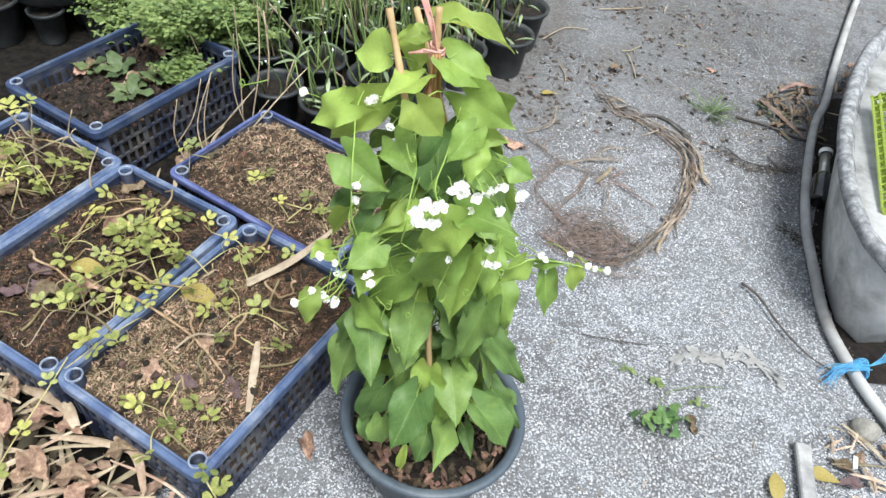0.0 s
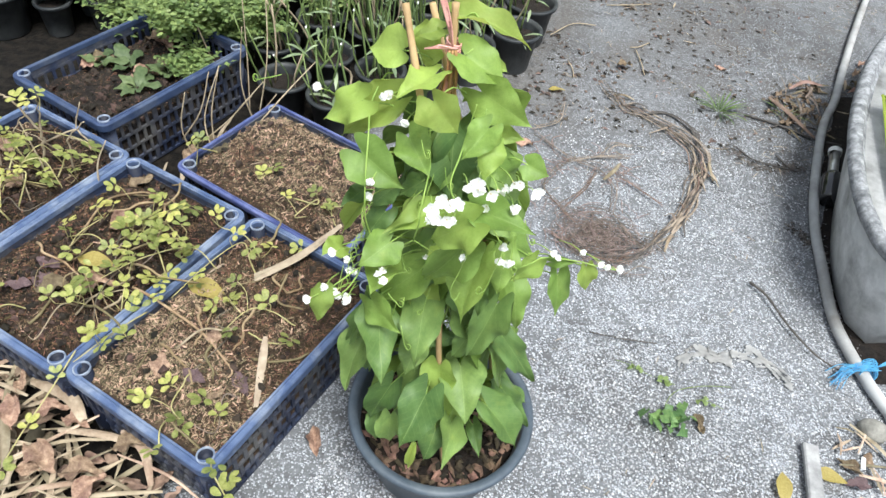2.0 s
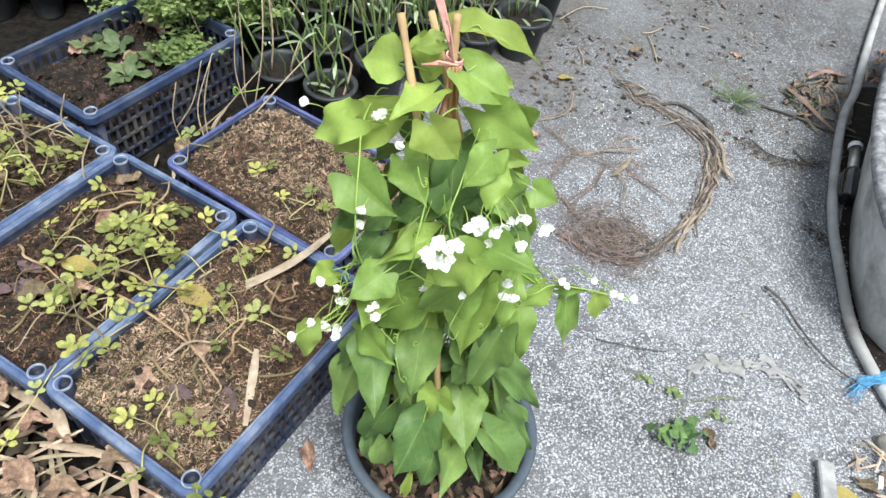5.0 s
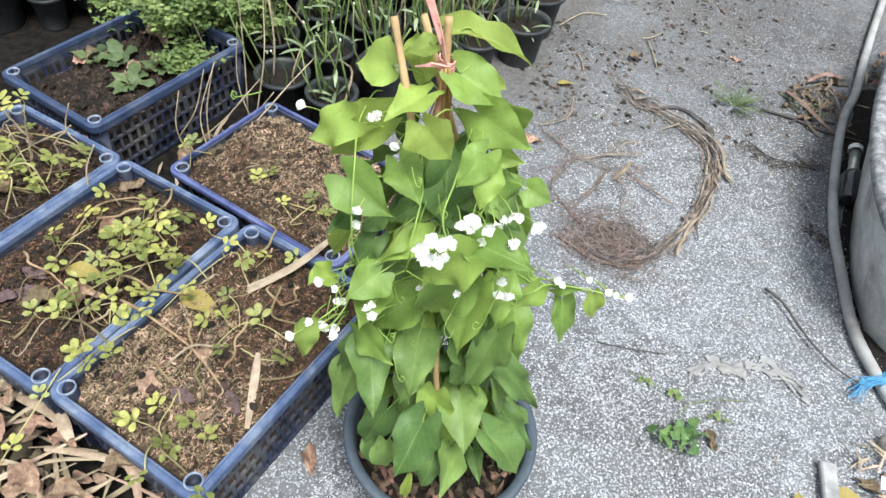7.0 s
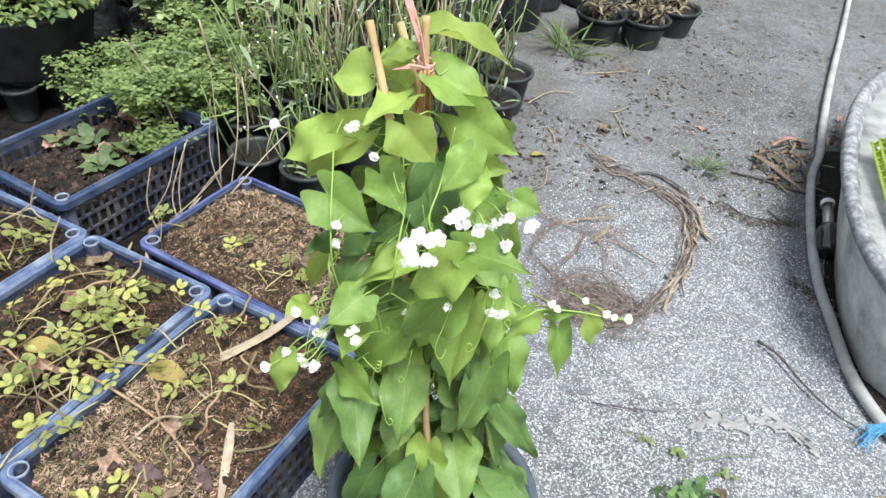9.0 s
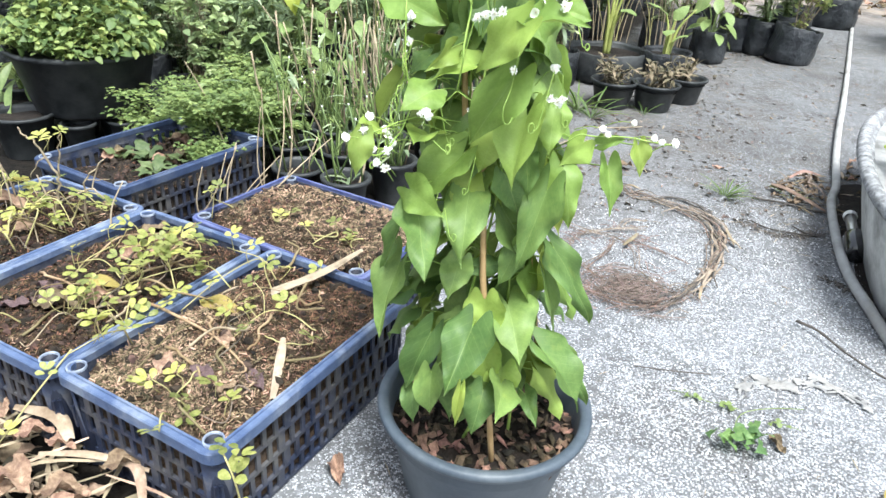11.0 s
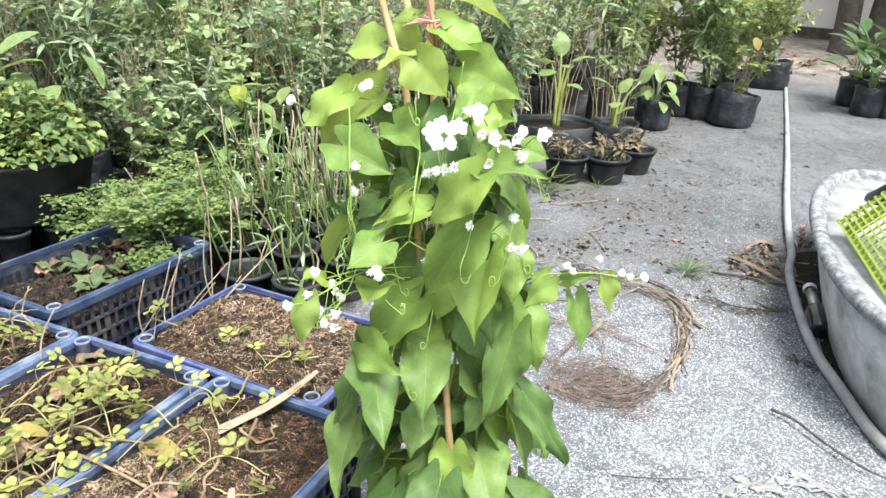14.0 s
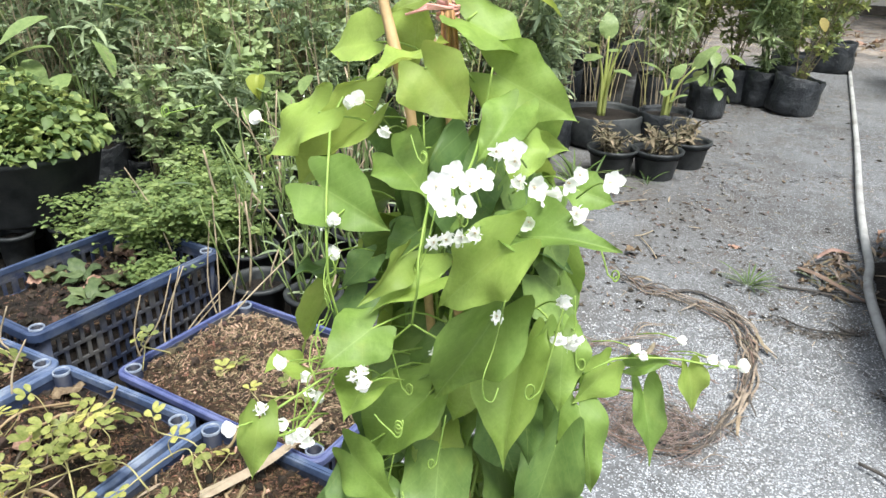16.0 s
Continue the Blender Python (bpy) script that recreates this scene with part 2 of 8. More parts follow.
M["raffia"] = surf("dry_raffia", (0.30, 0.15, 0.06), (0.48, 0.27, 0.12), 0.8, 60.0, 0.2, 200.0, vary=0.4, island=True)
M["crate_lip"] = surf("bleached_plastic", (0.10, 0.13, 0.20), (0.31, 0.35, 0.42), 0.6, 60.0, 0.3, 120.0)
M["vine_leaf"] = vine_leaf_material("vine_leaf", (0.189, 0.296, 0.056), (0.278, 0.402, 0.092), 0.26, 0.27)
M["young_leaf"] = vine_leaf_material("young_vine_leaf", (0.235, 0.335, 0.068), (0.32, 0.415, 0.10), 0.15, 0.38)
# darker copy of vine_leaf: shade low and deep in the plant, put into colour
M["old_leaf"] = vine_leaf_material("shaded_vine_leaf", (0.095, 0.173, 0.045), (0.165, 0.262, 0.070), 0.30, 0.18)
M["dry_runner"] = surf("dry_creeper_stem", (0.165, 0.118, 0.058), (0.31, 0.245, 0.14), 0.8, 30.0, 0.2, 90.0, vary=0.4)
M["stem"] = surf("green_stem", (0.2, 0.32, 0.06), (0.32, 0.44, 0.1), 0.55, 40.0, 0.1, 100.0)
M["petal"] = surf("white_petal", (0.82, 0.83, 0.79), (0.88, 0.88, 0.86), 0.55, 30.0, 0.0, glow=0.25)
M["dry"] = surf("dry_leaf", (0.135, 0.088, 0.052), (0.33, 0.25, 0.16), 0.8, 7.0, 0.5, 30.0, (0.10, 0.062, 0.042), 3.0, vary=0.65)
M["litter"] = surf("leaf_litter", (0.10, 0.072, 0.046), (0.30, 0.232, 0.152), 0.85, 25.0, 0.4, 60.0, (0.05, 0.034, 0.027), 9.0, vary=0.75, island=True)
M["old_vine"] = surf("dead_vine", (0.10, 0.080, 0.062), (0.235, 0.193, 0.152), 0.9, 40.0, 0.4, 90.0, vary=0.4)
M["sheath"] = surf("dry_sheath", (0.20, 0.155, 0.10), (0.43, 0.36, 0.26), 0.8, 30.0, 0.5, 90.0, (0.15, 0.10, 0.058), 9.0, vary=0.6)
M["red_fibre"] = surf("reddish_fibre", (0.135, 0.088, 0.068), (0.25, 0.175, 0.138), 0.9, 40.0, 0.3, 90.0, vary=0.3)
M["root"] = surf("pale_root", (0.17, 0.135, 0.10), (0.31, 0.26, 0.20), 0.9, 40.0, 0.0, vary=0.5, island=True)
M["mat_root"] = surf("root_nest", (0.13, 0.10, 0.085), (0.27, 0.215, 0.185), 0.9, 40.0, 0.0, vary=0.5, island=True)
M["purple_leaf"] = surf("dark_leaf", (0.07, 0.045, 0.05), (0.14, 0.09, 0.09), 0.6, 25.0, 0.4, 60.0)
M["straw"] = surf("straw", (0.255, 0.203, 0.14), (0.385, 0.322, 0.235), 0.75, 40.0, 0.3, 90.0, vary=0.2)
M["yellow_leaf"] = surf("yellow_leaf", (0.27, 0.215, 0.055), (0.38, 0.315, 0.10), 0.6, 20.0, 0.2, 60.0, glow=0.2)
M["twig"] = surf("dark_twig", (0.04, 0.036, 0.033), (0.10, 0.09, 0.081), 0.85, 50.0, 0.5, 150.0)
M["hose"] = surf("grey_hose", (0.34, 0.345, 0.343), (0.44, 0.445, 0.442), 0.68, 14.0, 0.3, 60.0, (0.22, 0.212, 0.198), 5.0)
# outer wall lightened to offset its own shade; darker stains mottle it
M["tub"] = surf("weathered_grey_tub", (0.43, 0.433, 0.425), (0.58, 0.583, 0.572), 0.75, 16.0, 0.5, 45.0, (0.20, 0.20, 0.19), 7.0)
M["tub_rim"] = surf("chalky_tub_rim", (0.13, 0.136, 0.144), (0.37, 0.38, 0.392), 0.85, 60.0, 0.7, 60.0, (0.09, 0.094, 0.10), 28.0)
# inside of the same tub, with shade put into its mottled colour
M["tub_inner"] = surf("shaded_tub_inside", (0.13, 0.148, 0.143), (0.23, 0.25, 0.242), 0.6, 12.0, 0.4, 40.0, (0.08, 0.092, 0.085), 6.0)
M["basket"] = surf("lime_plastic", (0.25, 0.33, 0.045), (0.33, 0.41, 0.065), 0.45, 10.0, 0.1, 50.0)
M["creeper"] = surf("creeper_leaf", (0.19, 0.235, 0.05), (0.37, 0.38, 0.125), 0.5, 3.0, 0.0, vary=0.45, glow=0.3)
M["creeper_stem"] = surf("creeper_stem", (0.34, 0.3, 0.12), (0.45, 0.42, 0.2), 0.6, 30.0, 0.0)
M["herb"] = surf("herb_leaf", (0.12, 0.185, 0.06), (0.215, 0.285, 0.10), 0.5, 12.0, 0.0, vary=0.35, island=True, glow=0.3)
M["bush"] = surf("bush_leaf", (0.165, 0.225, 0.122), (0.275, 0.345, 0.205), 0.5, 9.0, 0.0, vary=0.4, island=True, glow=0.25)
M["pale_bush"] = surf("pale_bush_leaf", (0.225, 0.30, 0.14), (0.335, 0.42, 0.215), 0.5, 9.0, 0.0, vary=0.35, island=True, glow=0.3)
M["broad"] = surf("broad_leaf", (0.15, 0.225, 0.075), (0.235, 0.315, 0.12), 0.42, 8.0, 0.1, 30.0, vary=0.25, island=True, glow=0.25)
M["reed"] = surf("reed_stem", (0.095, 0.145, 0.045), (0.16, 0.22, 0.075), 0.5, 15.0, 0.0, vary=0.35, island=True)
M["dead_stem"] = surf("dead_stem", (0.22, 0.178, 0.115), (0.39, 0.325, 0.225), 0.8, 30.0, 0.0, vary=0.3, island=True)
M["weed"] = surf("limp_weed_leaf", (0.075, 0.155, 0.05), (0.15, 0.25, 0.085), 0.55, 6.0, 0.1, 30.0, vary=0.4, glow=0.2)
M["rosette"] = surf("grey_green_leaf", (0.07, 0.108, 0.042), (0.125, 0.168, 0.074), 0.55, 6.0, 0.1, 30.0, vary=0.35, glow=0.2)
M["taro_stalk"] = surf("taro_stalk", (0.27, 0.32, 0.085), (0.40, 0.43, 0.14), 0.5, 14.0, 0.1, 60.0)
M["sunny_bush"] = surf("sunny_bush_leaf", (0.19, 0.25, 0.075), (0.33, 0.385, 0.135), 0.5, 9.0, 0.0, vary=0.45, island=True, glow=0.3)
M["wall"] = surf("concrete_panel", (0.63, 0.59, 0.53), (0.74, 0.70, 0.64), 0.9, 4.0, 0.3, 30.0, (0.55, 0.50, 0.44), 1.0)
M["scrap_leaf"] = surf("crumbled_leaf", (0.025, 0.02, 0.016), (0.13, 0.10, 0.075), 0.9, 40.0, 0.2, 90.0, vary=0.9, island=True)
M["wall_post"] = surf("concrete_post", (0.42, 0.42, 0.41), (0.56, 0.56, 0.545), 0.85, 6.0, 0.3, 40.0, (0.3, 0.295, 0.28), 3.0)
M["planter_leaf"] = surf("round_herb_leaf", (0.105, 0.165, 0.05), (0.20, 0.275, 0.095), 0.55, 14.0, 0.0, vary=0.7, island=True, glow=0.3)
M["rim_dark"] = surf("dirty_blue_plastic", (0.022, 0.038, 0.088), (0.042, 0.066, 0.135), 0.6, 26.0, 0.3, 90.0, (0.085, 0.105, 0.15), 12.0)
M["bark"] = surf("tree_bark", (0.045, 0.038, 0.03), (0.10, 0.085, 0.07), 0.9, 14.0, 0.9, 25.0, dist=0.02)


# ---- shapes ----
def box(cx, cy, cz, sx, sy, sz, rz=0.0, bevel=0.0):
    """Box as (verts, faces); with a bevel its long edges are cut along x and y."""
    c, s = math.cos(rz), math.sin(rz)
    hx, hy, hz = sx / 2, sy / 2, sz / 2
    if bevel:
        b = min(bevel, hx * 0.9, hy * 0.9, hz * 0.9)
        rings = [(hx - b, hy - b, -hz), (hx, hy, -hz + b), (hx, hy, hz - b), (hx - b, hy - b, hz)]
    else:
        rings = [(hx, hy, -hz), (hx, hy, hz)]
    v, f = [], []
    for x, y, z in rings:
        for px, py in ((-x, -y), (x, -y), (x, y), (-x, y)):
            v.append((cx + c * px - s * py, cy + s * px + c * py, cz + z))
    k = len(rings)
    f.append((3, 2, 1, 0))
    f.append(tuple(4 * (k - 1) + i for i in range(4)))
    for r in range(k - 1):
        for i in range(4):
            j = (i + 1) % 4
            f.append((4 * r + i, 4 * r + j, 4 * r + 4 + j, 4 * r + 4 + i))
    return v, f


def lathe(profile, n=32, wob=0.0, closed=False):
    """Surface of revolution round z from (radius, height) pairs."""
    v, f = [], []
    for r, z in profile:
        for i in range(n):
            a = 2 * math.pi * i / n
            k = 1 + wob * math.sin(5 * a + 9 * z) * 0.5 + wob * math.sin(11 * a) * 0.5
            v.append((r * k * math.cos(a), r * k * math.sin(a), z))
    for j in range(len(profile) - 1):
        for i in range(n):
            k = (i + 1) % n
            f.append((j * n + i, j * n + k, j * n + n + k, j * n + n + i))
    if closed:
        f.append(tuple((len(profile) - 1) * n + i for i in range(n)))
    return v, f


def rod(points, radii, n=6):
    """Tube along points with a radius at each, capped."""
    pts = [Vector(p) for p in points]
    if isinstance(radii, (int, float)):
        radii = [radii] * len(pts)
    v, f = [], []
    side = None
    for i, p in enumerate(pts):
        d = (pts[min(i + 1, len(pts) - 1)] - pts[max(i - 1, 0)]).normalized()
        if side is None:
            side = d.orthogonal().normalized()
        side = (side - d * side.dot(d))
        side = side.normalized() if side.length > 1e-6 else d.orthogonal().normalized()
        up = d.cross(side)
        for k in range(n):
            a = 2 * math.pi * k / n
            v.append(tuple(p + (side * math.cos(a) + up * math.sin(a)) * radii[i]))
    for i in range(len(pts) - 1):
        for k in range(n):
            j = (k + 1) % n
            f.append((i * n + k, i * n + j, i * n + n + j, i * n + n + k))
    f.append(tuple(range(n - 1, -1, -1)))
    f.append(tuple((len(pts) - 1) * n + k for k in range(n)))
    return v, f


def smooth_path(points, steps=6):
    """Catmull-Rom curve through points."""
    p = [Vector(q) for q in points]
    p = [p[0] * 2 - p[1]] + p + [p[-1] * 2 - p[-2]]
    out = []
    for i in range(1, len(p) - 2):
        a, b, c, d = p[i - 1:i + 3]
        for s in range(steps):
            t = s / steps
            out.append(0.5 * (2 * b + (c - a) * t + (2 * a - 5 * b + 4 * c - d) * t * t + (3 * b - a - 3 * c + d) * t ** 3))
    out.append(p[-2])
    return out


def merge(shapes):
    v, f = [], []
    for a, b in shapes:
        k = len(v)
        v.extend(a)
        f.extend(tuple(i + k for i in q) for q in b)
    return v, f


def moved(shape, m):
    return [tuple(m @ Vector(p)) for p in shape[0]], shape[1]


def data(name, shape, material, smooth=False):
    me = bpy.data.meshes.new(name)
    me.from_pydata([tuple(p) for p in shape[0]], [], shape[1])
    me.materials.append(material)
    if smooth:
        me.polygons.foreach_set("use_smooth", [True] * len(me.polygons))
    me.update()
    return me


def solid(name, shape, material, smooth=False, parent=None, at=None, label="", category="", group="", kind=""):
    ob = new(name, shape if isinstance(shape, bpy.types.Mesh) else data(name, shape, material, smooth))
    if parent:
        ob.parent = parent
    if at is not None:
        ob.matrix_basis = at
    return tagged(ob, label, category, group, kind)


def thing(name, label, category, at=None, group=""):
    ob = new(name)
    ob.empty_display_size = 0.05
    if at is not None:
        ob.matrix_basis = at
    return tagged(ob, label, category, group)


R = random.Random(7)


def heart(fold=0.12, droop=0.25, wave=0.03, phase=0.0, nu=9, nv=8, lobes=0.24, widths=None):
    """Heart-shaped blade of length 1 along y, base at the origin, upper side towards +z."""
    ss = [0, 0.1, 0.2, 0.35, 0.5, 0.65, 0.8, 0.9, 1.0]
    ww = widths or [0.34, 0.46, 0.5, 0.46, 0.355, 0.235, 0.118, 0.05, 0.0]
    v, f = [], []
    for i in range(nu + 1):
        s = i / nu
        w = float(np.interp(s, ss, ww))
        for j in range(nv + 1):
            u = 2 * j / nv - 1
            x = u * w
            y = s - lobes * (1 - s) ** 3 * math.sin(math.pi * min(1, abs(u) * 0.9)) * (1 if abs(u) > 0 else 0)
            z = fold * abs(x) ** 1.2 + droop * 2 * max(y, 0) * (1 - y) + wave * math.sin(9 * y + phase + 2 * u) * u * u - 0.7 * x * x + 0.03 * noise.noise((x * 5 + phase, y * 4, phase))
            v.append((x, y, z))
    for i in range(nu):
        for j in range(nv):
            a = i * (nv + 1) + j
            f.append((a, a + 1, a + nv + 2, a + nv + 1))
    return v, f


def ribbon(points, width, arch=0.25):
    """Flat peel or dry blade along a path: an arched strip three points wide that narrows to its ends."""
    pts = [Vector(p) for p in points]
    v, f = [], []
    for i, p in enumerate(pts):
        d = (pts[min(i + 1, len(pts) - 1)] - pts[max(i - 1, 0)]).normalized()
        side = Vector((d.y, -d.x, 0)).normalized() * width * 0.5 * (0.25 + 0.75 * math.sin(math.pi * (0.12 + 0.76 * i / (len(pts) - 1))))
        v += [p - side, p + Vector((0, 0, side.length * arch * 2)), p + side]
    for i in range(len(pts) - 1):
        a = 3 * i
        f += [(a, a + 1, a + 4, a + 3), (a + 1, a + 2, a + 5, a + 4)]
    return v, f


def vine_blade(fold, arch, wave, curl, twist, phase, nu=20, nv=12):
    """Heart-shaped vine leaf of length 1 along y: folded along the midrib, arched, wavy at the edge, curled and twisted."""
    ss = [0, 0.08, 0.18, 0.32, 0.48, 0.64, 0.78, 0.88, 0.95, 1.0]
    ww = [0.33, 0.455, 0.51, 0.485, 0.39, 0.265, 0.142, 0.062, 0.022, 0.0]
    v, f = [], []
    for i in range(nu + 1):
        s = i / nu
        w = float(np.mean(np.interp([s - 0.05 * (1 - s), s - 0.025 * (1 - s), s, s + 0.025 * (1 - s), s + 0.05 * (1 - s)], ss, ww)))
        for j in range(nv + 1):
            u = 2 * j / nv - 1
            side = 1 if u > 0 else -1
            x = u * w * (1 + 0.04 * math.sin(phase * 3 + 9 * s + 2 * side) + 0.025 * math.sin(phase * 5 + 27 * s + side))
            y = s - 0.31 * (1 - s) ** 3 * math.sin(math.pi * min(1, abs(u) * 0.88))
            ax = abs(x)
            z = (fold + 0.22 * math.sin(phase + 2 * side)) * ax - curl * ax ** 2 + arch * 2 * max(y, -0.2) * (1 - y) + twist * x * (y - 0.35)
            z += 2.2 * wave * math.sin(phase + 9.5 * y + 1.9 * side) * u * u * (0.3 + ww[2] * 2 * w) + 0.006 * math.cos(38 * (y - 0.75 * ax)) * min(1, 6 * ax)
            z += 0.05 * noise.noise((x * 3 + phase, y * 3, phase)) - 0.10 * max(0, s - 0.8)
            v.append((x + 0.05 * math.sin(phase) * s * s * (1 - s) * 4, y, z))
    for i in range(nu):
        for j in range(nv):
            a = i * (nv + 1) + j
            f.append((a, a + 1, a + nv + 2, a + nv + 1))
    return v, f


def blade(width=0.35, droop=0.3, fold=0.1, n=4):
    """Small pointed leaf of length 1 along y: n strips of two quads."""
    v, f = [], []
    for i in range(n + 1):
        s = i / n
        w = width * math.sin(math.pi * min(0.97, s * 0.92 + 0.05)) ** 0.9 * 0.5
        z = -droop * s * s
        v += [(-w, s, z + fold * w), (0, s, z), (w, s, z + fold * w)]
    for i in range(n):
        a = 3 * i
        f += [(a, a + 1, a + 4, a + 3), (a + 1, a + 2, a + 5, a + 4)]
    return v, f


def aim(base, direction, normal, length, width=1.0):
    """Pose of a leaf: base, the way its tip points, the way its upper side faces."""
    y = Vector(direction).normalized()
    z = Vector(normal) - y * Vector(normal).dot(y)
    z = z.normalized() if z.length > 1e-5 else y.orthogonal().normalized()
    x = y.cross(z)
    m = Matrix((x * length * width, y * length, z * length)).transposed().to_4x4()
    m.translation = Vector(base)
    return m


def scatter(shape, poses):
    """Many moved copies of one small shape as one (verts, faces), quickly."""
    base = np.array(shape[0])
    v = [base @ np.array(m.to_3x3()).T + np.array(m.translation) for m in poses]
    k = len(base)
    f = [tuple(i + q * k for i in face) for q in range(len(poses)) for face in shape[1]]
    return (np.concatenate(v).tolist() if v else []), f


def ground_z(x, y):
    return 0.006 * (noise.noise((x * 3, y * 3, 0)) + 0.5 * noise.noise((x * 9, y * 9, 1)))


# ---- ground ----
def ground():
    xs = np.concatenate([np.linspace(-60, -3, 30), np.arange(-2.9, 4.0, 0.05), np.linspace(4.1, 60, 30)])
    ys = np.concatenate([np.linspace(-40, -1.1, 20), np.arange(-1.0, 6.0, 0.05), np.linspace(6.1, 90, 40)])
    v = []
    for y in ys:
        for x in xs:
            z = ground_z(x, y)
            if y > 6.3:
                z += 0.16 * min(1, (y - 6.3) / 2.5) + 0.05 * noise.noise((x * 0.9, y * 0.9, 3)) * min(1, y - 6.3)
            v.append((x, y, z))
    k = len(xs)
    f = [(j * k + i, j * k + i + 1, j * k + k + i + 1, j * k + k + i) for j in range(len(ys) - 1) for i in range(k - 1)]
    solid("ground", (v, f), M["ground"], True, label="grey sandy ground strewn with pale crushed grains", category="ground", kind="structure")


ground()

# ---- crates ----
CRATE_H = 0.178


def crate_parts(root, lx, ly, rim_mat, side_mat, w=0.014, skirt=0.014):
    """Shallow nursery crate: pierced sides, a flat rim, corner posts with shallow dark mouths and a slatted bottom; x
    is the long way.
    """
    h, taper, t = CRATE_H, 0.012, 0.004
    hx, hy = lx / 2, ly / 2
    for k, (n, ax, half, other) in enumerate((("long_side", 0, hx, hy), ("long_side", 0, hx, hy), ("short_side", 1, hy, hx), ("short_side", 1, hy, hx))):
        sign = 1 if k % 2 else -1
        shapes = []
        length = 2 * half - 0.03

        def put(u, z, su, sz, depth=t):
            off = other - 0.010 - taper * (1 - z / h)
            if ax == 0:
                shapes.append(box(u, sign * off, z, su, depth, sz))
            else:
                shapes.append(box(sign * off, u, z, depth, su, sz))
        rows = (0.008, 0.040, 0.078, 0.116, 0.152)
        for z in rows:
            put(0, z, length, 0.006, t + 0.001)
        cols = int(length / 0.0225)
        pitch = length / cols
        for level, (low, high) in enumerate(zip(rows[:-1], rows[1:])):
            for c in range(cols + 1):
                u = -length / 2 + (c + 0.5 * (level % 2)) * pitch
                if u < length / 2 + 0.001:
                    put(u, (low + high) / 2, 0.013 if c % 5 == 0 else 0.0075, high - low, t)
        put(0, 0.161, length, 0.022, t)
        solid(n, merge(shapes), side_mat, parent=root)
    # rim: one moulded loop with rounded corners: outer skirt, flat top, groove and raised inner lip
    def loop(inset, z, r):
        out = []
        for k, (sx, sy) in enumerate(((1, 1), (-1, 1), (-1, -1), (1, -1))):
            for i in range(7):
                q = math.pi / 2 * (k + i / 6)
                out.append((sx * (hx - inset - r) + r * math.cos(q), sy * (hy - inset - r) + r * math.sin(q), z))
        return out
    top = h + 0.001
    bands = [(0.003, top - 0.004 - skirt, 0.020), (0.0, top - 0.004 - skirt, 0.022), (0.0, top - 0.002, 0.022), (0.0018, top, 0.021), (w * 0.55, top, 0.018), (w * 0.60, top - 0.0012, 0.018), (w * 0.70, top - 0.0012, 0.017),
             (w * 0.76, top + 0.0012, 0.017), (w - 0.001, top + 0.0020, 0.016), (w, top + 0.0010, 0.016), (w, top - 0.010, 0.016)]
    lines = [loop(*q) for q in bands]
    n = len(lines[0])
    solid("rim", ([p for ln in lines for p in ln], [(j * n + i, j * n + (i + 1) % n, (j + 1) * n + (i + 1) % n, (j + 1) * n + i) for j in range(len(lines) - 1) for i in range(n)]), rim_mat, parent=root, label="sun-faded flat rim")
    # tubes inside the corners, plugged and coloured dark like deep holes; plain rounded corner walls
    post = lathe([(0.010, 0.004), (0.0138, 0.02), (0.0138, h + 0.0005), (0.0112, h + 0.0005), (0.0108, h - 0.008), (0.001, h - 0.009)], 20, 0.0)
    lip = lathe([(0.0138, h), (0.0139, h + 0.0036), (0.0131, h + 0.0048), (0.0119, h + 0.0044), (0.0114, h + 0.003), (0.0113, h + 0.001)], 22)
    wall = []
    for z, off in ((0.004, 0.012), (h - 0.016, 0.001)):
        for thick in (0.0, 0.004):
            wall.append([((hx - 0.03) + (0.026 - off - thick) * math.cos(q), (hy - 0.03) + (0.026 - off - thick) * math.sin(q), z) for q in np.linspace(-0.12, math.pi / 2 + 0.12, 9)])
    cv = [p for ln in wall for p in ln]
    cf = [(i + 9 * a0, i + 1 + 9 * a0, i + 1 + 9 * b0, i + 9 * b0) for a0, b0 in ((0, 2), (3, 1), (2, 3)) for i in range(8)]
    pm, lm, cm = data("corner_post", post, M["tube"], True), data("post_lip", lip, M["crate_lip"], True), data("corner_wall", (cv, cf), side_mat, True)
    for sx in (-1, 1):
        for sy in (-1, 1):
            at = pose(sx * (hx - 0.0235), sy * (hy - 0.0235), 0)
            tube = solid("corner_post", pm, None, parent=root, at=at)
            solid("post_lip", lm, None, parent=tube, label="bleached tube mouth")
            solid("corner_wall", cm, None, parent=root, at=Matrix.Diagonal((sx, sy, 1, 1)))
    along, across = data("bottom_slat", box(0, 0, 0, lx - 0.05, 0.012, 0.006), side_mat), data("bottom_slat", box(0, 0, 0, 0.012, ly - 0.05, 0.004), side_mat)
    for k in range(10):
        solid("bottom_slat", along, None, parent=root, at=pose(0, -hy + 0.03 + k * (ly - 0.06) / 9, 0.006))
    for k in range(8):
        solid("bottom_slat", across, None, parent=root, at=pose(-hx + 0.03 + k * (lx - 0.06) / 7, 0, 0.0105))


def blue_crate(at, label):
    root = thing("nursery_crate", label, "crate", at, "planting crates")
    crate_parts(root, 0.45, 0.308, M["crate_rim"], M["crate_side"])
    return root


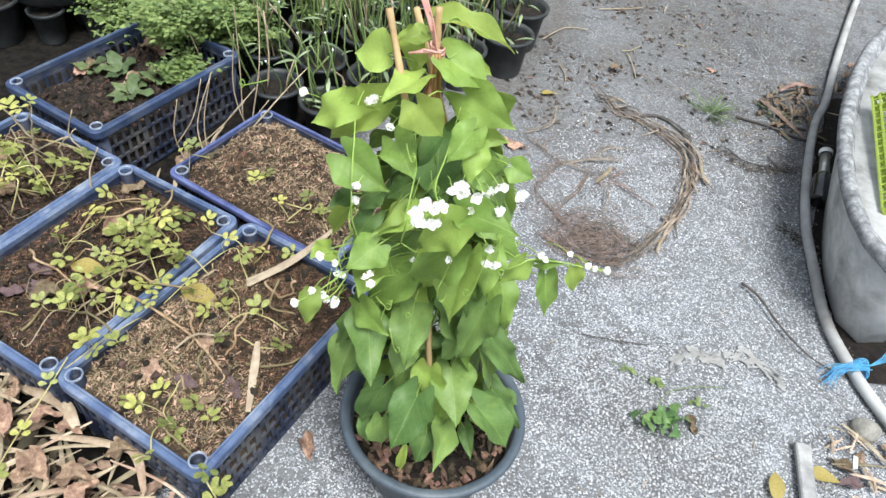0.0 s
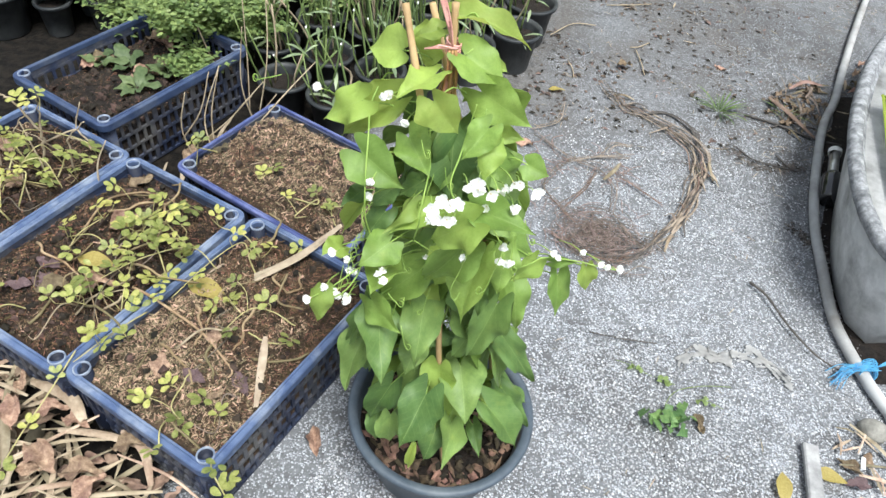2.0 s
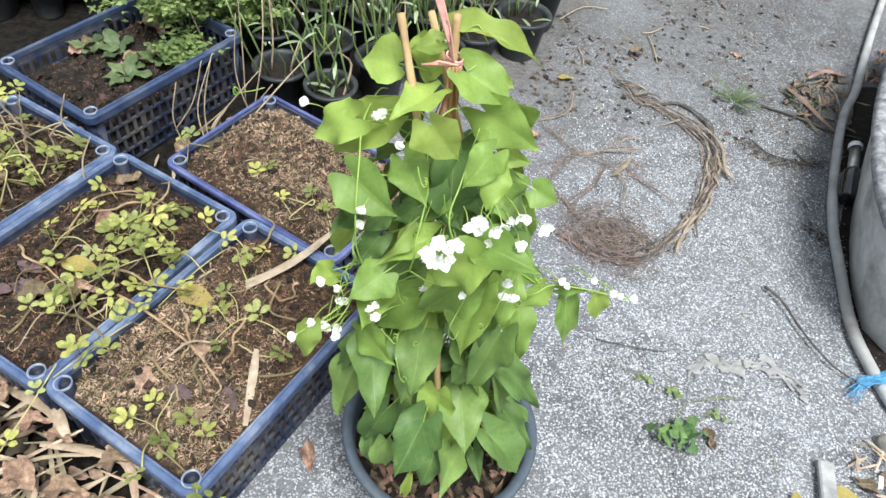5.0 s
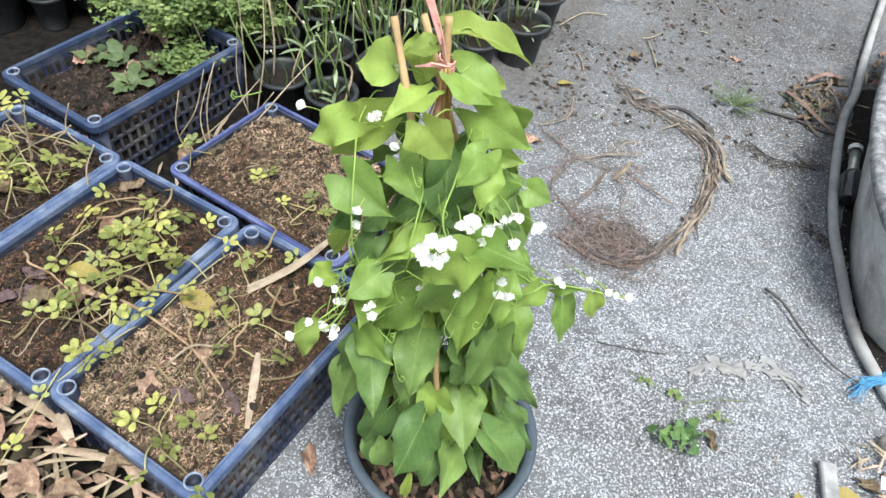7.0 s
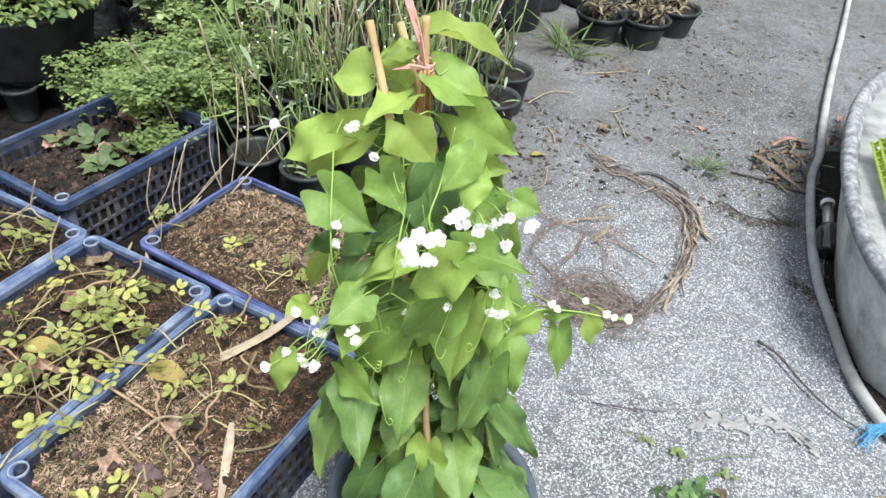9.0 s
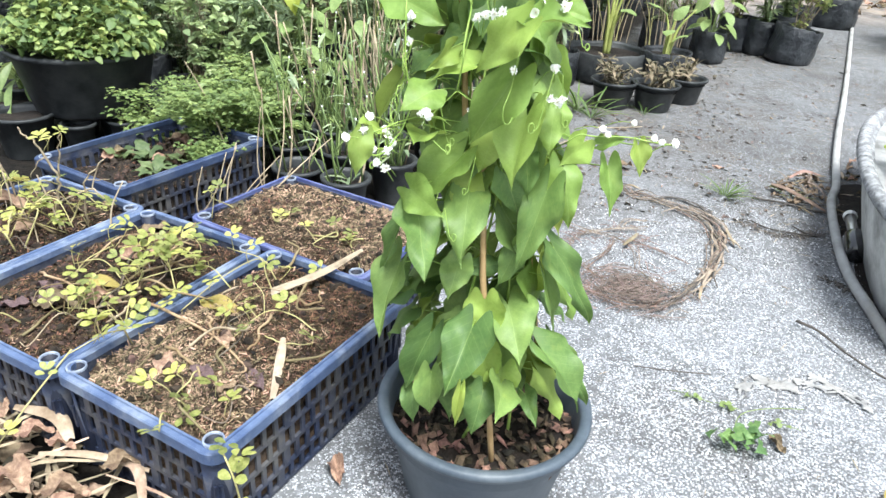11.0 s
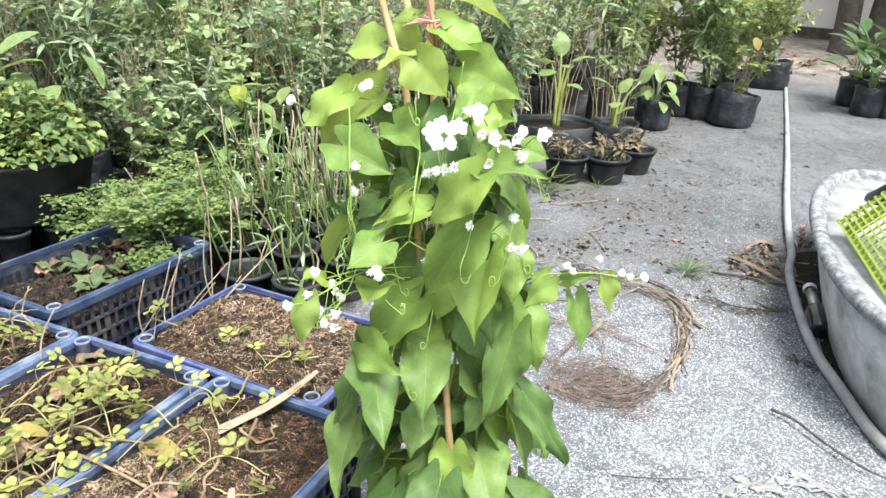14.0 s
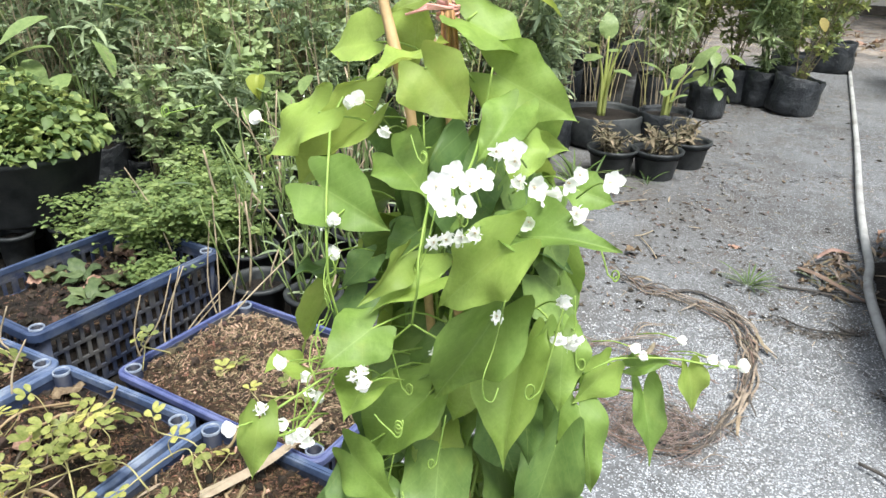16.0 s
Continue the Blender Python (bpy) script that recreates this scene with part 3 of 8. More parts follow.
BLUE = "faded blue pierced plastic crate with "
first_crate = blue_crate(pose(-0.2475, 0.7125, 0, rz=65.0), BLUE + "brown coir soil")
CRATES = {"near": (-0.2475, 0.7125, 65.0, 0.45, 0.308), "middle": (-0.537, 0.834, 66.6, 0.45, 0.308), "left": (-0.821, 0.957, 66.6, 0.45, 0.308),
          "back": (-0.242, 1.1396, -26.4, 0.44, 0.308), "herb": (-0.730, 1.441, 63.7, 0.45, 0.318)}
for key, tail in (("middle", "soil and a sprawling creeper"), ("left", "soil, dead leaves and thin creepers")):
    x, y, a, lx, ly = CRATES[key]
    tagged(copy_thing(first_crate, pose(x, y, 0, rz=a)), BLUE + tail)
x, y, a, lx, ly = CRATES["herb"]
herb_crate = thing("nursery_crate", "dirty dark blue plastic crate with dark soil and feathery herbs", "crate", pose(x, y, 0, rz=a), "planting crates")
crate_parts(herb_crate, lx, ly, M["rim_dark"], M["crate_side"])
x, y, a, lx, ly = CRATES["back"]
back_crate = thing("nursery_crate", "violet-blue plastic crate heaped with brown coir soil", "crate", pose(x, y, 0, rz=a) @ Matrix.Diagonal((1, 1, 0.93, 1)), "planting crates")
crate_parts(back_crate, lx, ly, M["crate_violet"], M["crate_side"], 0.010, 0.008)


def bed(key, top, heap, material, label, fibres, seed, pale=lambda u, v: -1):
    """Soil that fills a crate, uneven on top, with loose husk fibres over it."""
    cx, cy, a, lx, ly = CRATES[key]
    r = random.Random(seed)
    nx, ny = 30, 22
    wx, wy = lx - 0.034, ly - 0.034

    def z_at(u, v):
        edge = min(1 - abs(u), 1 - abs(v))
        if abs(u) > 0.84 and abs(v) > 0.78:
            return top - 0.006
        return top + heap * min(1, edge * 2.2) + 0.010 * noise.noise((u * 4 + seed, v * 3, seed)) + 0.006 * noise.noise((u * 13, v * 9, seed)) + 0.003 * noise.noise((u * 40, v * 30, seed))
    v = []
    for j in range(ny + 1):
        for i in range(nx + 1):
            p, q = 2 * i / nx - 1, 2 * j / ny - 1
            v.append((p * wx / 2, q * wy / 2, z_at(p, q)))
    k = nx + 1
    f = [(j * k + i, j * k + i + 1, j * k + k + i + 1, j * k + k + i) for j in range(ny) for i in range(nx)]
    # skirt down to the crate's bottom
    ring = [i for i in range(k)] + [j * k + nx for j in range(1, ny + 1)] + [ny * k + i for i in range(nx - 1, -1, -1)] + [j * k for j in range(ny - 1, 0, -1)]
    low = len(v)
    v += [(v[i][0] * 0.94, v[i][1] * 0.94, 0.014) for i in ring]
    for i in range(len(ring)):
        j = (i + 1) % len(ring)
        f.append((ring[j], ring[i], low + i, low + j))
    f.append(tuple(low + i for i in range(len(ring))))
    at = pose(cx, cy, 0, rz=a)
    ob = solid("potting_soil", (v, f), material, True, at=at, label=label, category="soil", kind="stuff")
    poses, pale_poses = [], []
    for _ in range(fibres):
        p, q = r.uniform(-0.97, 0.97), r.uniform(-0.97, 0.97)
        m = aim((p * wx / 2, q * wy / 2, z_at(p, q) + 0.002), (r.gauss(0, 1), r.gauss(0, 1), r.gauss(0, 0.35)), (r.gauss(0, 0.5), r.gauss(0, 0.5), 1), r.uniform(0.0024, 0.0070) * (1.9 if r.random() < 0.10 else 1.0), r.uniform(0.5, 1.5))
        light = pale(p, q) + 0.9 * noise.noise((p * 3, q * 2.4, seed)) + r.gauss(0, 0.4)
        (pale_poses if light > 0 else poses).append(m)
    chip = ([(-0.12, 0, 0), (0.12, 0, 0.03), (0.09, 1, 0), (-0.08, 1, 0.05), (0, 0.5, 0.12)], [(0, 1, 4), (1, 2, 4), (2, 3, 4), (3, 0, 4)])
    solid("coir_husk", scatter(chip, poses), M["fibre"], parent=ob, kind="stuff")
    if pale_poses:
        solid("coir_husk", scatter(chip, pale_poses), M["pale_husk"], parent=ob, label="pale dry husk", kind="stuff")
    crumbs = []
    for _ in range({"back": 160, "near": 160, "herb": 500}.get(key, 700)):
        p, q = r.uniform(-0.96, 0.96), r.uniform(-0.96, 0.96)
        crumbs.append(aim((p * wx / 2, q * wy / 2, z_at(p, q)), (r.gauss(0, 1), r.gauss(0, 1), r.gauss(0, 0.5)), (r.gauss(0, 0.5), r.gauss(0, 0.5), 1), r.choice((0.005, 0.007, 0.009, 0.012, 0.017))))
    nugget = ([(-0.4, 0, 0), (0.4, 0.1, 0), (0.35, 0.9, 0), (-0.3, 1, 0), (-0.15, 0.3, 0.6), (0.2, 0.65, 0.5)], [(0, 1, 4), (1, 5, 4), (1, 2, 5), (2, 3, 5), (3, 4, 5), (3, 0, 4)])
    solid("soil_crumb", scatter(nugget, crumbs), M["crumb"], parent=ob, kind="stuff")
    return lambda u, w: (pose(cx, cy, 0, rz=a) @ Vector((u * wx / 2, w * wy / 2, z_at(u, w))))


BEDS = {}
BEDS["near"] = bed("near", 0.161, 0.010, M["pale_soil"], "brown coir soil with dry husk, filling a crate", 23000, 3, lambda u, v: 0.5 * v - 0.85 * u - 0.02)
BEDS["middle"] = bed("middle", 0.157, 0.010, M["soil"], "dark brown coir soil in a crate", 13000, 4, lambda u, v: -0.68)
BEDS["left"] = bed("left", 0.157, 0.010, M["soil"], "dark brown coir soil in a crate", 11000, 5, lambda u, v: -0.60)
BEDS["back"] = bed("back", 0.151, 0.034, M["pale_soil"], "heaped pale brown coir soil in a crate", 17000, 6, lambda u, v: 0.35 + 0.3 * u + 0.3 * v)
BEDS["herb"] = bed("herb", 0.122, 0.008, M["dark_soil"], "dark wet soil in a crate", 2600, 8)



def soil_top(x, y, floor=0.0):
    """Height of the crate soil under a point, or the given floor where there is no crate."""
    for key, at in BEDS.items():
        cx, cy, a, lx, ly = CRATES[key]
        p = pose(cx, cy, 0, rz=a).inverted() @ Vector((x, y, 0))
        u, w = 2 * p.x / (lx - 0.034), 2 * p.y / (ly - 0.034)
        if abs(u) < 1 and abs(w) < 1:
            return at(u, w).z
    return floor


# ---- flowering vine in its pot ----
POT = Vector((0.12, 0.627, 0))
vine = thing("potted_vine", "flowering heart-leaved vine on bamboo stakes in a grey pot", "potted plant", Matrix.Translation(POT))
pot_profile = [(0.0, 0.004), (0.098, 0.004), (0.104, 0.0), (0.108, 0.006), (0.132, 0.118), (0.137, 0.124), (0.139, 0.146), (0.150, 0.150), (0.1525, 0.156), (0.1515, 0.162), (0.147, 0.164),
               (0.138, 0.162), (0.135, 0.156), (0.131, 0.118), (0.112, 0.02), (0.0, 0.016)]
solid("pot", lathe(pot_profile, 72), M["pot"], True, vine, label="grey-blue plastic pot with a rounded rim")
soil_v, soil_f = [], []
for j in range(13):
    for i in range(40):
        a, r = 2 * math.pi * i / 40, 0.1315 * j / 12
        x, y = r * math.cos(a), r * math.sin(a)
        soil_v.append((x, y, 0.118 + 0.006 * noise.noise((x * 30, y * 30, 2)) + 0.004 * noise.noise((x * 90, y * 90, 5))))
for j in range(12):
    for i in range(40):
        k = (i + 1) % 40
        soil_f.append((j * 40 + i, j * 40 + k, j * 40 + 40 + k, j * 40 + 40 + i))
solid("pot_soil", (soil_v, soil_f), M["dark_soil"], True, vine)


def lump(r, flat=0.6):
    """Angular chip: a squashed, jittered octahedron with cut corners."""
    v = [(1, 0, 0), (0.2, 0.9, 0.1), (-1, 0.1, 0), (-0.1, -0.9, 0), (0.3, 0.2, 1), (-0.3, -0.2, 0.9), (0, 0, -0.8)]
    v = [(x * r.uniform(0.7, 1.2), y * r.uniform(0.7, 1.2), z * flat * r.uniform(0.7, 1.2)) for x, y, z in v]
    return v, [(0, 1, 4), (1, 2, 5, 4), (2, 3, 5), (3, 0, 4, 5), (1, 0, 6), (2, 1, 6), (3, 2, 6), (0, 3, 6)]


chips = []
for k in range(460):
    r, a = 0.128 * math.sqrt(R.random()), R.uniform(0, 6.283)
    s = R.uniform(0.003, 0.0105)
    chips.append(moved(lump(R), pose(r * math.cos(a), r * math.sin(a), 0.121 + R.uniform(0, 0.006), R.uniform(-40, 40), R.uniform(-40, 40), R.uniform(0, 360)) @ Matrix.Diagonal((s * (1.2 if k % 3 else 2.1), s * (1 if k % 3 else 0.6), s * 0.8, 1))))
solid("bark_mulch", merge(chips), M["chip"], parent=vine, kind="stuff")

STAKES = [((0.137, 0.548, 0.10), (0.0985, 0.578, 0.390), (0.066, 0.627, 0.809), (0.064, 0.634, 0.848)), ((0.09, 0.70, 0.10), (0.068, 0.625, 0.50), (0.046, 0.600, 0.745), (0.0162, 0.644, 0.8353)), ((0.210, 0.690, 0.10), (0.140, 0.680, 0.50), (0.040, 0.668, 0.827))]
for pts in STAKES:
    line = []
    for p0, p1 in zip(pts[:-1], pts[1:]):
        line += [(Vector(p0) * (1 - u / 5) + Vector(p1) * u / 5) - POT for u in range(5)]
    line.append(Vector(pts[-1]) - POT)
    solid("stake", rod(line, [0.0038 + 0.0004 * math.sin(1.7 * i) for i in range(len(line))], 7), M["bamboo"], True, vine, label="split bamboo stake")
KNOT = Vector((0.067, 0.627, 0.809)) - POT
tie = []
for k in range(6):
    tie.append(rod([KNOT + Vector((0.0072 * math.cos(b), 0.0072 * math.sin(b), 0.0018 * (k - 3) + 0.002 * math.sin(b + k))) for b in np.linspace(0, 6.28, 14)], 0.0010, 4))
for k in range(4):
    tie.append(rod([KNOT + Vector((0.004, -0.008, 0.001)), KNOT + Vector((-0.013, -0.010, 0.001 * k)), KNOT + Vector((-0.027 + 0.003 * k, -0.008, -0.004 + 0.001 * k))], 0.0010, 4))
for k in range(8):
    b = R.uniform(-1, 1)
    tie.append(rod(smooth_path([KNOT + Vector((0, -0.008, 0.002)), KNOT + Vector((-0.006 + 0.003 * b, -0.012, 0.030)), KNOT + Vector((-0.018 + 0.005 * b, -0.014, 0.066)), KNOT + Vector((-0.034 + 0.008 * b, -0.012, 0.108 + 0.008 * b))], 5), 0.0011, 4))
for k in range(7):
    b = R.uniform(-1, 1)
    tie.append(rod(smooth_path([KNOT + Vector((0, -0.008, 0)), KNOT + Vector((0.003 * b, -0.010, -0.025)), KNOT + Vector((0.006 * b - 0.002, -0.011, -0.055 - 0.008 * b))], 4), 0.0008, 4))
solid("tie", merge(tie), M["twine"], True, vine, label="frayed pink raffia tie")
fray = random.Random(17)
strands = []
for k in range(22):
    b, c = fray.uniform(-1, 1), fray.uniform(-1, 1)
    strands.append(rod(smooth_path([KNOT + Vector((0.004 * b, -0.008, 0)), KNOT + Vector((0.006 * b + 0.002, -0.011 - 0.002 * c, -0.022)), KNOT + Vector((0.010 * b + 0.003 * c, -0.012, -0.045 - 0.02 * abs(c)))], 4), 0.0008, 4))
solid("raffia_end", merge(strands), M["raffia"], True, vine, label="dry orange-brown raffia ends", kind="stuff")

BLADES = {}
for shade in ("vine_leaf", "old_leaf", "young_leaf"):
    BLADES[shade] = [data("leaf", vine_blade(*q), M[shade], True) for q in
                     ((0.34, 0.06, 0.03, 0.10, 0.15, 0.3), (0.50, 0.05, 0.03, 0.05, -0.2, 1.5), (0.22, 0.10, 0.045, 0.15, 0.25, 3.0), (0.42, 0.08, 0.05, 0.25, -0.15, 4.4), (0.26, 0.04, 0.04, 0.2, 0.25, 5.6),
                      (0.12, 0.18, 0.05, 0.45, -0.3, 2.0), (0.60, 0.08, 0.04, 0.15, 0.15, 7.2), (0.15, 0.10, 0.06, 0.1, -0.25, 8.1), (0.38, 0.02, 0.06, 0.3, 0.3, 9.7))]
AXIS = Vector((0.105, 0.645, 0))
petioles = []


def vine_leaf(shade, base, tip, width, normal):
    """One leaf of the vine: where its stalk joins, where its tip hangs (millimetres), how wide it is, and the way its face looks."""
    b, tip = Vector(base) / 1000, Vector(tip) / 1000
    span = tip - b
    length = max(span.length, width / 1000 * 0.8)
    m = aim(b - POT, span, normal, length, width / 1000 / length * 0.98)
    solid("leaf", BLADES[shade + "_leaf"][(len(petioles) * 4 + base[2]) % 9], None, parent=vine, at=m)
    root = AXIS + (b - AXIS) * 0.35
    root.z = b.z - R.uniform(0.01, 0.045)
    petioles.append(rod(smooth_path([root - POT, (root + b) * 0.5 + Vector((0, 0, 0.012)) - POT, b - POT], 3), 0.0008, 4))


# "old" marks leaves given the darker shade colour, most of them low
vine_leaf("vine", (15, 646, 784), (-21, 659, 773), 48, (-0.43, -0.56, 0.71))
vine_leaf("vine", (-18, 612, 741), (-62, 629, 698), 45, (-0.59, -0.62, 0.52))
vine_leaf("young", (15, 627, 736), (-45, 639, 671), 50, (-0.55, -0.66, 0.51))
vine_leaf("vine", (-11, 579, 700), (38, 554, 682), 54, (-0.17, -0.75, 0.64))
vine_leaf("young", (57, 570, 780), (84, 567, 749), 46, (-0.14, -0.98, 0.17))
vine_leaf("vine", (80, 622, 803), (126, 617, 777), 49, (0.26, -0.65, 0.71))
vine_leaf("vine", (101, 614, 770), (156, 606, 743), 50, (0.09, -0.92, 0.39))
vine_leaf("vine", (36, 590, 718), (62, 550, 705), 41, (-0.11, -0.55, 0.82))
vine_leaf("young", (43, 563, 658), (21, 526, 641), 26, (0.56, -0.80, 0.21))
vine_leaf("vine", (68, 573, 640), (26, 537, 631), 33, (-0.06, -0.54, 0.84))
vine_leaf("vine", (117, 524, 695), (171, 498, 699), 41, (-0.08, -0.52, 0.85))
vine_leaf("vine", (110, 505, 696), (71, 525, 644), 45, (-0.33, -0.92, 0.20))
vine_leaf("vine", (108, 527, 642), (69, 541, 565), 50, (0.05, -0.9, 0.3))
vine_leaf("vine", (127, 555, 597), (117, 511, 530), 55, (-0.44, -0.74, 0.50))
vine_leaf("vine", (28, 534, 621), (-1, 509, 605), 42, (0.15, -0.83, 0.54))
vine_leaf("vine", (25, 550, 570), (16, 495, 577), 42, (-0.16, -0.29, 0.94))
vine_leaf("vine", (-32, 574, 564), (-47, 540, 578), 34, (0.27, -0.30, 0.92))
vine_leaf("young", (-32, 482, 585), (-37, 474, 546), 27, (0.05, -0.95, 0.30))
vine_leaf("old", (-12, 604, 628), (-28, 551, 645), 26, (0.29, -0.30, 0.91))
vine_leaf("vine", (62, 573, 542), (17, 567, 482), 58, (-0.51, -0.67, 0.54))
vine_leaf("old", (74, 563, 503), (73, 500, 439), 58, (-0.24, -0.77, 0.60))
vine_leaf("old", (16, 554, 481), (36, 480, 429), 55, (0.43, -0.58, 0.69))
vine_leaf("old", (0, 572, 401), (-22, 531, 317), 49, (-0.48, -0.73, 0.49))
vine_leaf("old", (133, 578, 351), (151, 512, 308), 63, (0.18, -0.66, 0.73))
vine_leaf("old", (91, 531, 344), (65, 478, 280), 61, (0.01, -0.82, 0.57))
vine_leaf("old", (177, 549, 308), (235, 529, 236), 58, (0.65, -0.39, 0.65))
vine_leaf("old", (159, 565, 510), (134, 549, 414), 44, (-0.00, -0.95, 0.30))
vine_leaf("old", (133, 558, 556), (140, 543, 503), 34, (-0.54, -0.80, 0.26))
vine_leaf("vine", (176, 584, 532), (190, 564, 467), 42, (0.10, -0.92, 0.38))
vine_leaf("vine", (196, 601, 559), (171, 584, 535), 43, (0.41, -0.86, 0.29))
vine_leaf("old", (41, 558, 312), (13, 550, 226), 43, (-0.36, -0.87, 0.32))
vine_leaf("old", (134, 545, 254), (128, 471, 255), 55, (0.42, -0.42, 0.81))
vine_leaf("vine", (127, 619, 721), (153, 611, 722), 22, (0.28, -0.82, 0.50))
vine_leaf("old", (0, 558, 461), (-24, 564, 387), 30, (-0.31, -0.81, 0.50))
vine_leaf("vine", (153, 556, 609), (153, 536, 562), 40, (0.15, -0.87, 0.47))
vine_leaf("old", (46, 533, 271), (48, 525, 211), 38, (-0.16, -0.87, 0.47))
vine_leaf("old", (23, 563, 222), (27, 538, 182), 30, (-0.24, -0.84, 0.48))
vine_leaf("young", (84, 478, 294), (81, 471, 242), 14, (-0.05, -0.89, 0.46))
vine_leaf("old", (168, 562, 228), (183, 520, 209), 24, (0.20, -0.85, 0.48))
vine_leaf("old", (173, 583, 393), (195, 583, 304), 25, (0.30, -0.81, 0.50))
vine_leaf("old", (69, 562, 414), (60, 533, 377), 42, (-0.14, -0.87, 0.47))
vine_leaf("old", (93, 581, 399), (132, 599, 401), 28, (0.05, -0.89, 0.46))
vine_leaf("vine", (44, 652, 803), (43, 650, 763), 45, (-0.40, -0.73, 0.55))
vine_leaf("young", (72, 640, 830), (144, 645, 808), 26, (0.1, -0.25, 0.95))
vine_leaf("young", (53, 645, 813), (27, 640, 805), 24, (-0.43, -0.69, 0.58))
vine_leaf("vine", (53, 612, 782), (20, 582, 772), 46, (-0.1, -0.18, 0.98))
vine_leaf("vine", (107, 655, 778), (125, 650, 774), 18, (0.44, -0.53, 0.72))
vine_leaf("vine", (112, 575, 756), (90, 555, 728), 34, (-0.02, -0.89, 0.46))
vine_leaf("vine", (120, 570, 740), (115, 548, 712), 30, (0.05, -0.88, 0.46))
vine_leaf("vine", (161, 605, 696), (181, 600, 691), 32, (0.32, -0.80, 0.51))
vine_leaf("young", (-13, 600, 611), (-38, 600, 554), 22, (-0.38, -0.75, 0.53))
vine_leaf("old", (202, 600, 280), (256, 590, 196), 36, (0.37, -0.76, 0.53))
vine_leaf("old", (140, 563, 586), (145, 550, 526), 24, (0.14, -0.87, 0.47))
vine_leaf("old", (134, 575, 429), (117, 570, 381), 30, (0.09, -0.88, 0.47))
vine_leaf("old", (57, 610, 699), (81, 600, 652), 42, (-0.24, -0.84, 0.49))
vine_leaf("old", (99, 600, 687), (116, 585, 670), 30, (0.02, -0.89, 0.46))
vine_leaf("old", (19, 595, 642), (-1, 585, 622), 30, (-0.33, -0.79, 0.51))
vine_leaf("old", (15, 585, 616), (-6, 575, 577), 34, (-0.32, -0.80, 0.51))
vine_leaf("vine", (10, 545, 508), (50, 515, 491), 44, (-0.20, -0.86, 0.48))
vine_leaf("old", (178, 575, 437), (238, 585, 329), 38, (0.32, -0.80, 0.51))
vine_leaf("old", (112, 530, 251), (102, 510, 197), 45, (0.01, -0.89, 0.46))
vine_leaf("old", (53, 585, 669), (30, 580, 649), 28, (-0.26, -0.83, 0.49))
# leaves on the runner that reaches over the sand
vine_leaf("vine", (230, 610, 530), (238, 587, 477), 34, (0.2, -0.8, 0.5))
vine_leaf("vine", (217, 605, 557), (245, 600, 567), 16, (0.1, -0.6, 0.7))
vine_leaf("young", (257, 602, 560), (264, 596, 525), 25, (0.1, -0.8, 0.5))
# leaves inside and behind, two in three coloured darker for the shade there
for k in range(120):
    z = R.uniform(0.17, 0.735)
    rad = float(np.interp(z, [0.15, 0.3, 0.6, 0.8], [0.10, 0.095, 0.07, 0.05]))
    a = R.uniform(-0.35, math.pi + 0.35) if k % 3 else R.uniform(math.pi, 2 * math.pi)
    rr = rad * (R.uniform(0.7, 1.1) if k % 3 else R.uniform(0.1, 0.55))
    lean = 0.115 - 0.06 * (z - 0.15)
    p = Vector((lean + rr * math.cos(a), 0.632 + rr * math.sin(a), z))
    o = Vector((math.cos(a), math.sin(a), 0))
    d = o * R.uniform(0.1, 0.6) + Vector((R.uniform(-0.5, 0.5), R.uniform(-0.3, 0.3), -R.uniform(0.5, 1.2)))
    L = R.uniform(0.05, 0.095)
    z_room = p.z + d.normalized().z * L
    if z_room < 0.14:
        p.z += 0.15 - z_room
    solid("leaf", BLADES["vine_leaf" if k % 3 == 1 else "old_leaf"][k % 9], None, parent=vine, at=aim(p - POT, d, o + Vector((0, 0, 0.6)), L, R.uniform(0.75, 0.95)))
    root = Vector((lean, 0.632, max(0.13, p.z - 0.03)))
    petioles.append(rod(smooth_path([root - POT, (root + p) * 0.5 + Vector((0, 0, 0.01)) - POT, p - POT], 3), 0.0010, 4))
# smaller leaves that fill the front
fill = random.Random(63)
for k in range(16):
    z = fill.uniform(0.22, 0.70)
    rad = float(np.interp(z, [0.15, 0.3, 0.6, 0.8], [0.115, 0.105, 0.085, 0.06])) * fill.uniform(0.45, 0.7)
    a = fill.uniform(math.pi * 1.02, math.pi * 1.98)
    o = Vector((math.cos(a), math.sin(a), 0))
    p = Vector((0.115 - 0.06 * (z - 0.15), 0.632, z)) + o * rad
    d = o * fill.uniform(0.15, 0.6) + Vector((fill.uniform(-0.6, 0.6), 0, -fill.uniform(0.5, 1.2)))
    solid("leaf", BLADES[("vine_leaf", "old_leaf", "vine_leaf", "vine_leaf", "young_leaf" if z > 0.5 else "old_leaf")[k % 5]][k % 9], None, parent=vine, at=aim(p - POT, d, o + Vector((fill.uniform(-0.3, 0.3), 0, 0.7)), fill.uniform(0.042, 0.062), fill.uniform(0.8, 1.0)))
    root = p - o * 0.05 - Vector((0, 0, 0.03))
    petioles.append(rod(smooth_path([root - POT, (root + p) * 0.5 + Vector((0, 0, 0.01)) - POT, p - POT], 3), 0.0008, 4))
solid("petiole", merge(petioles), M["stem"], True, vine, kind="stuff")

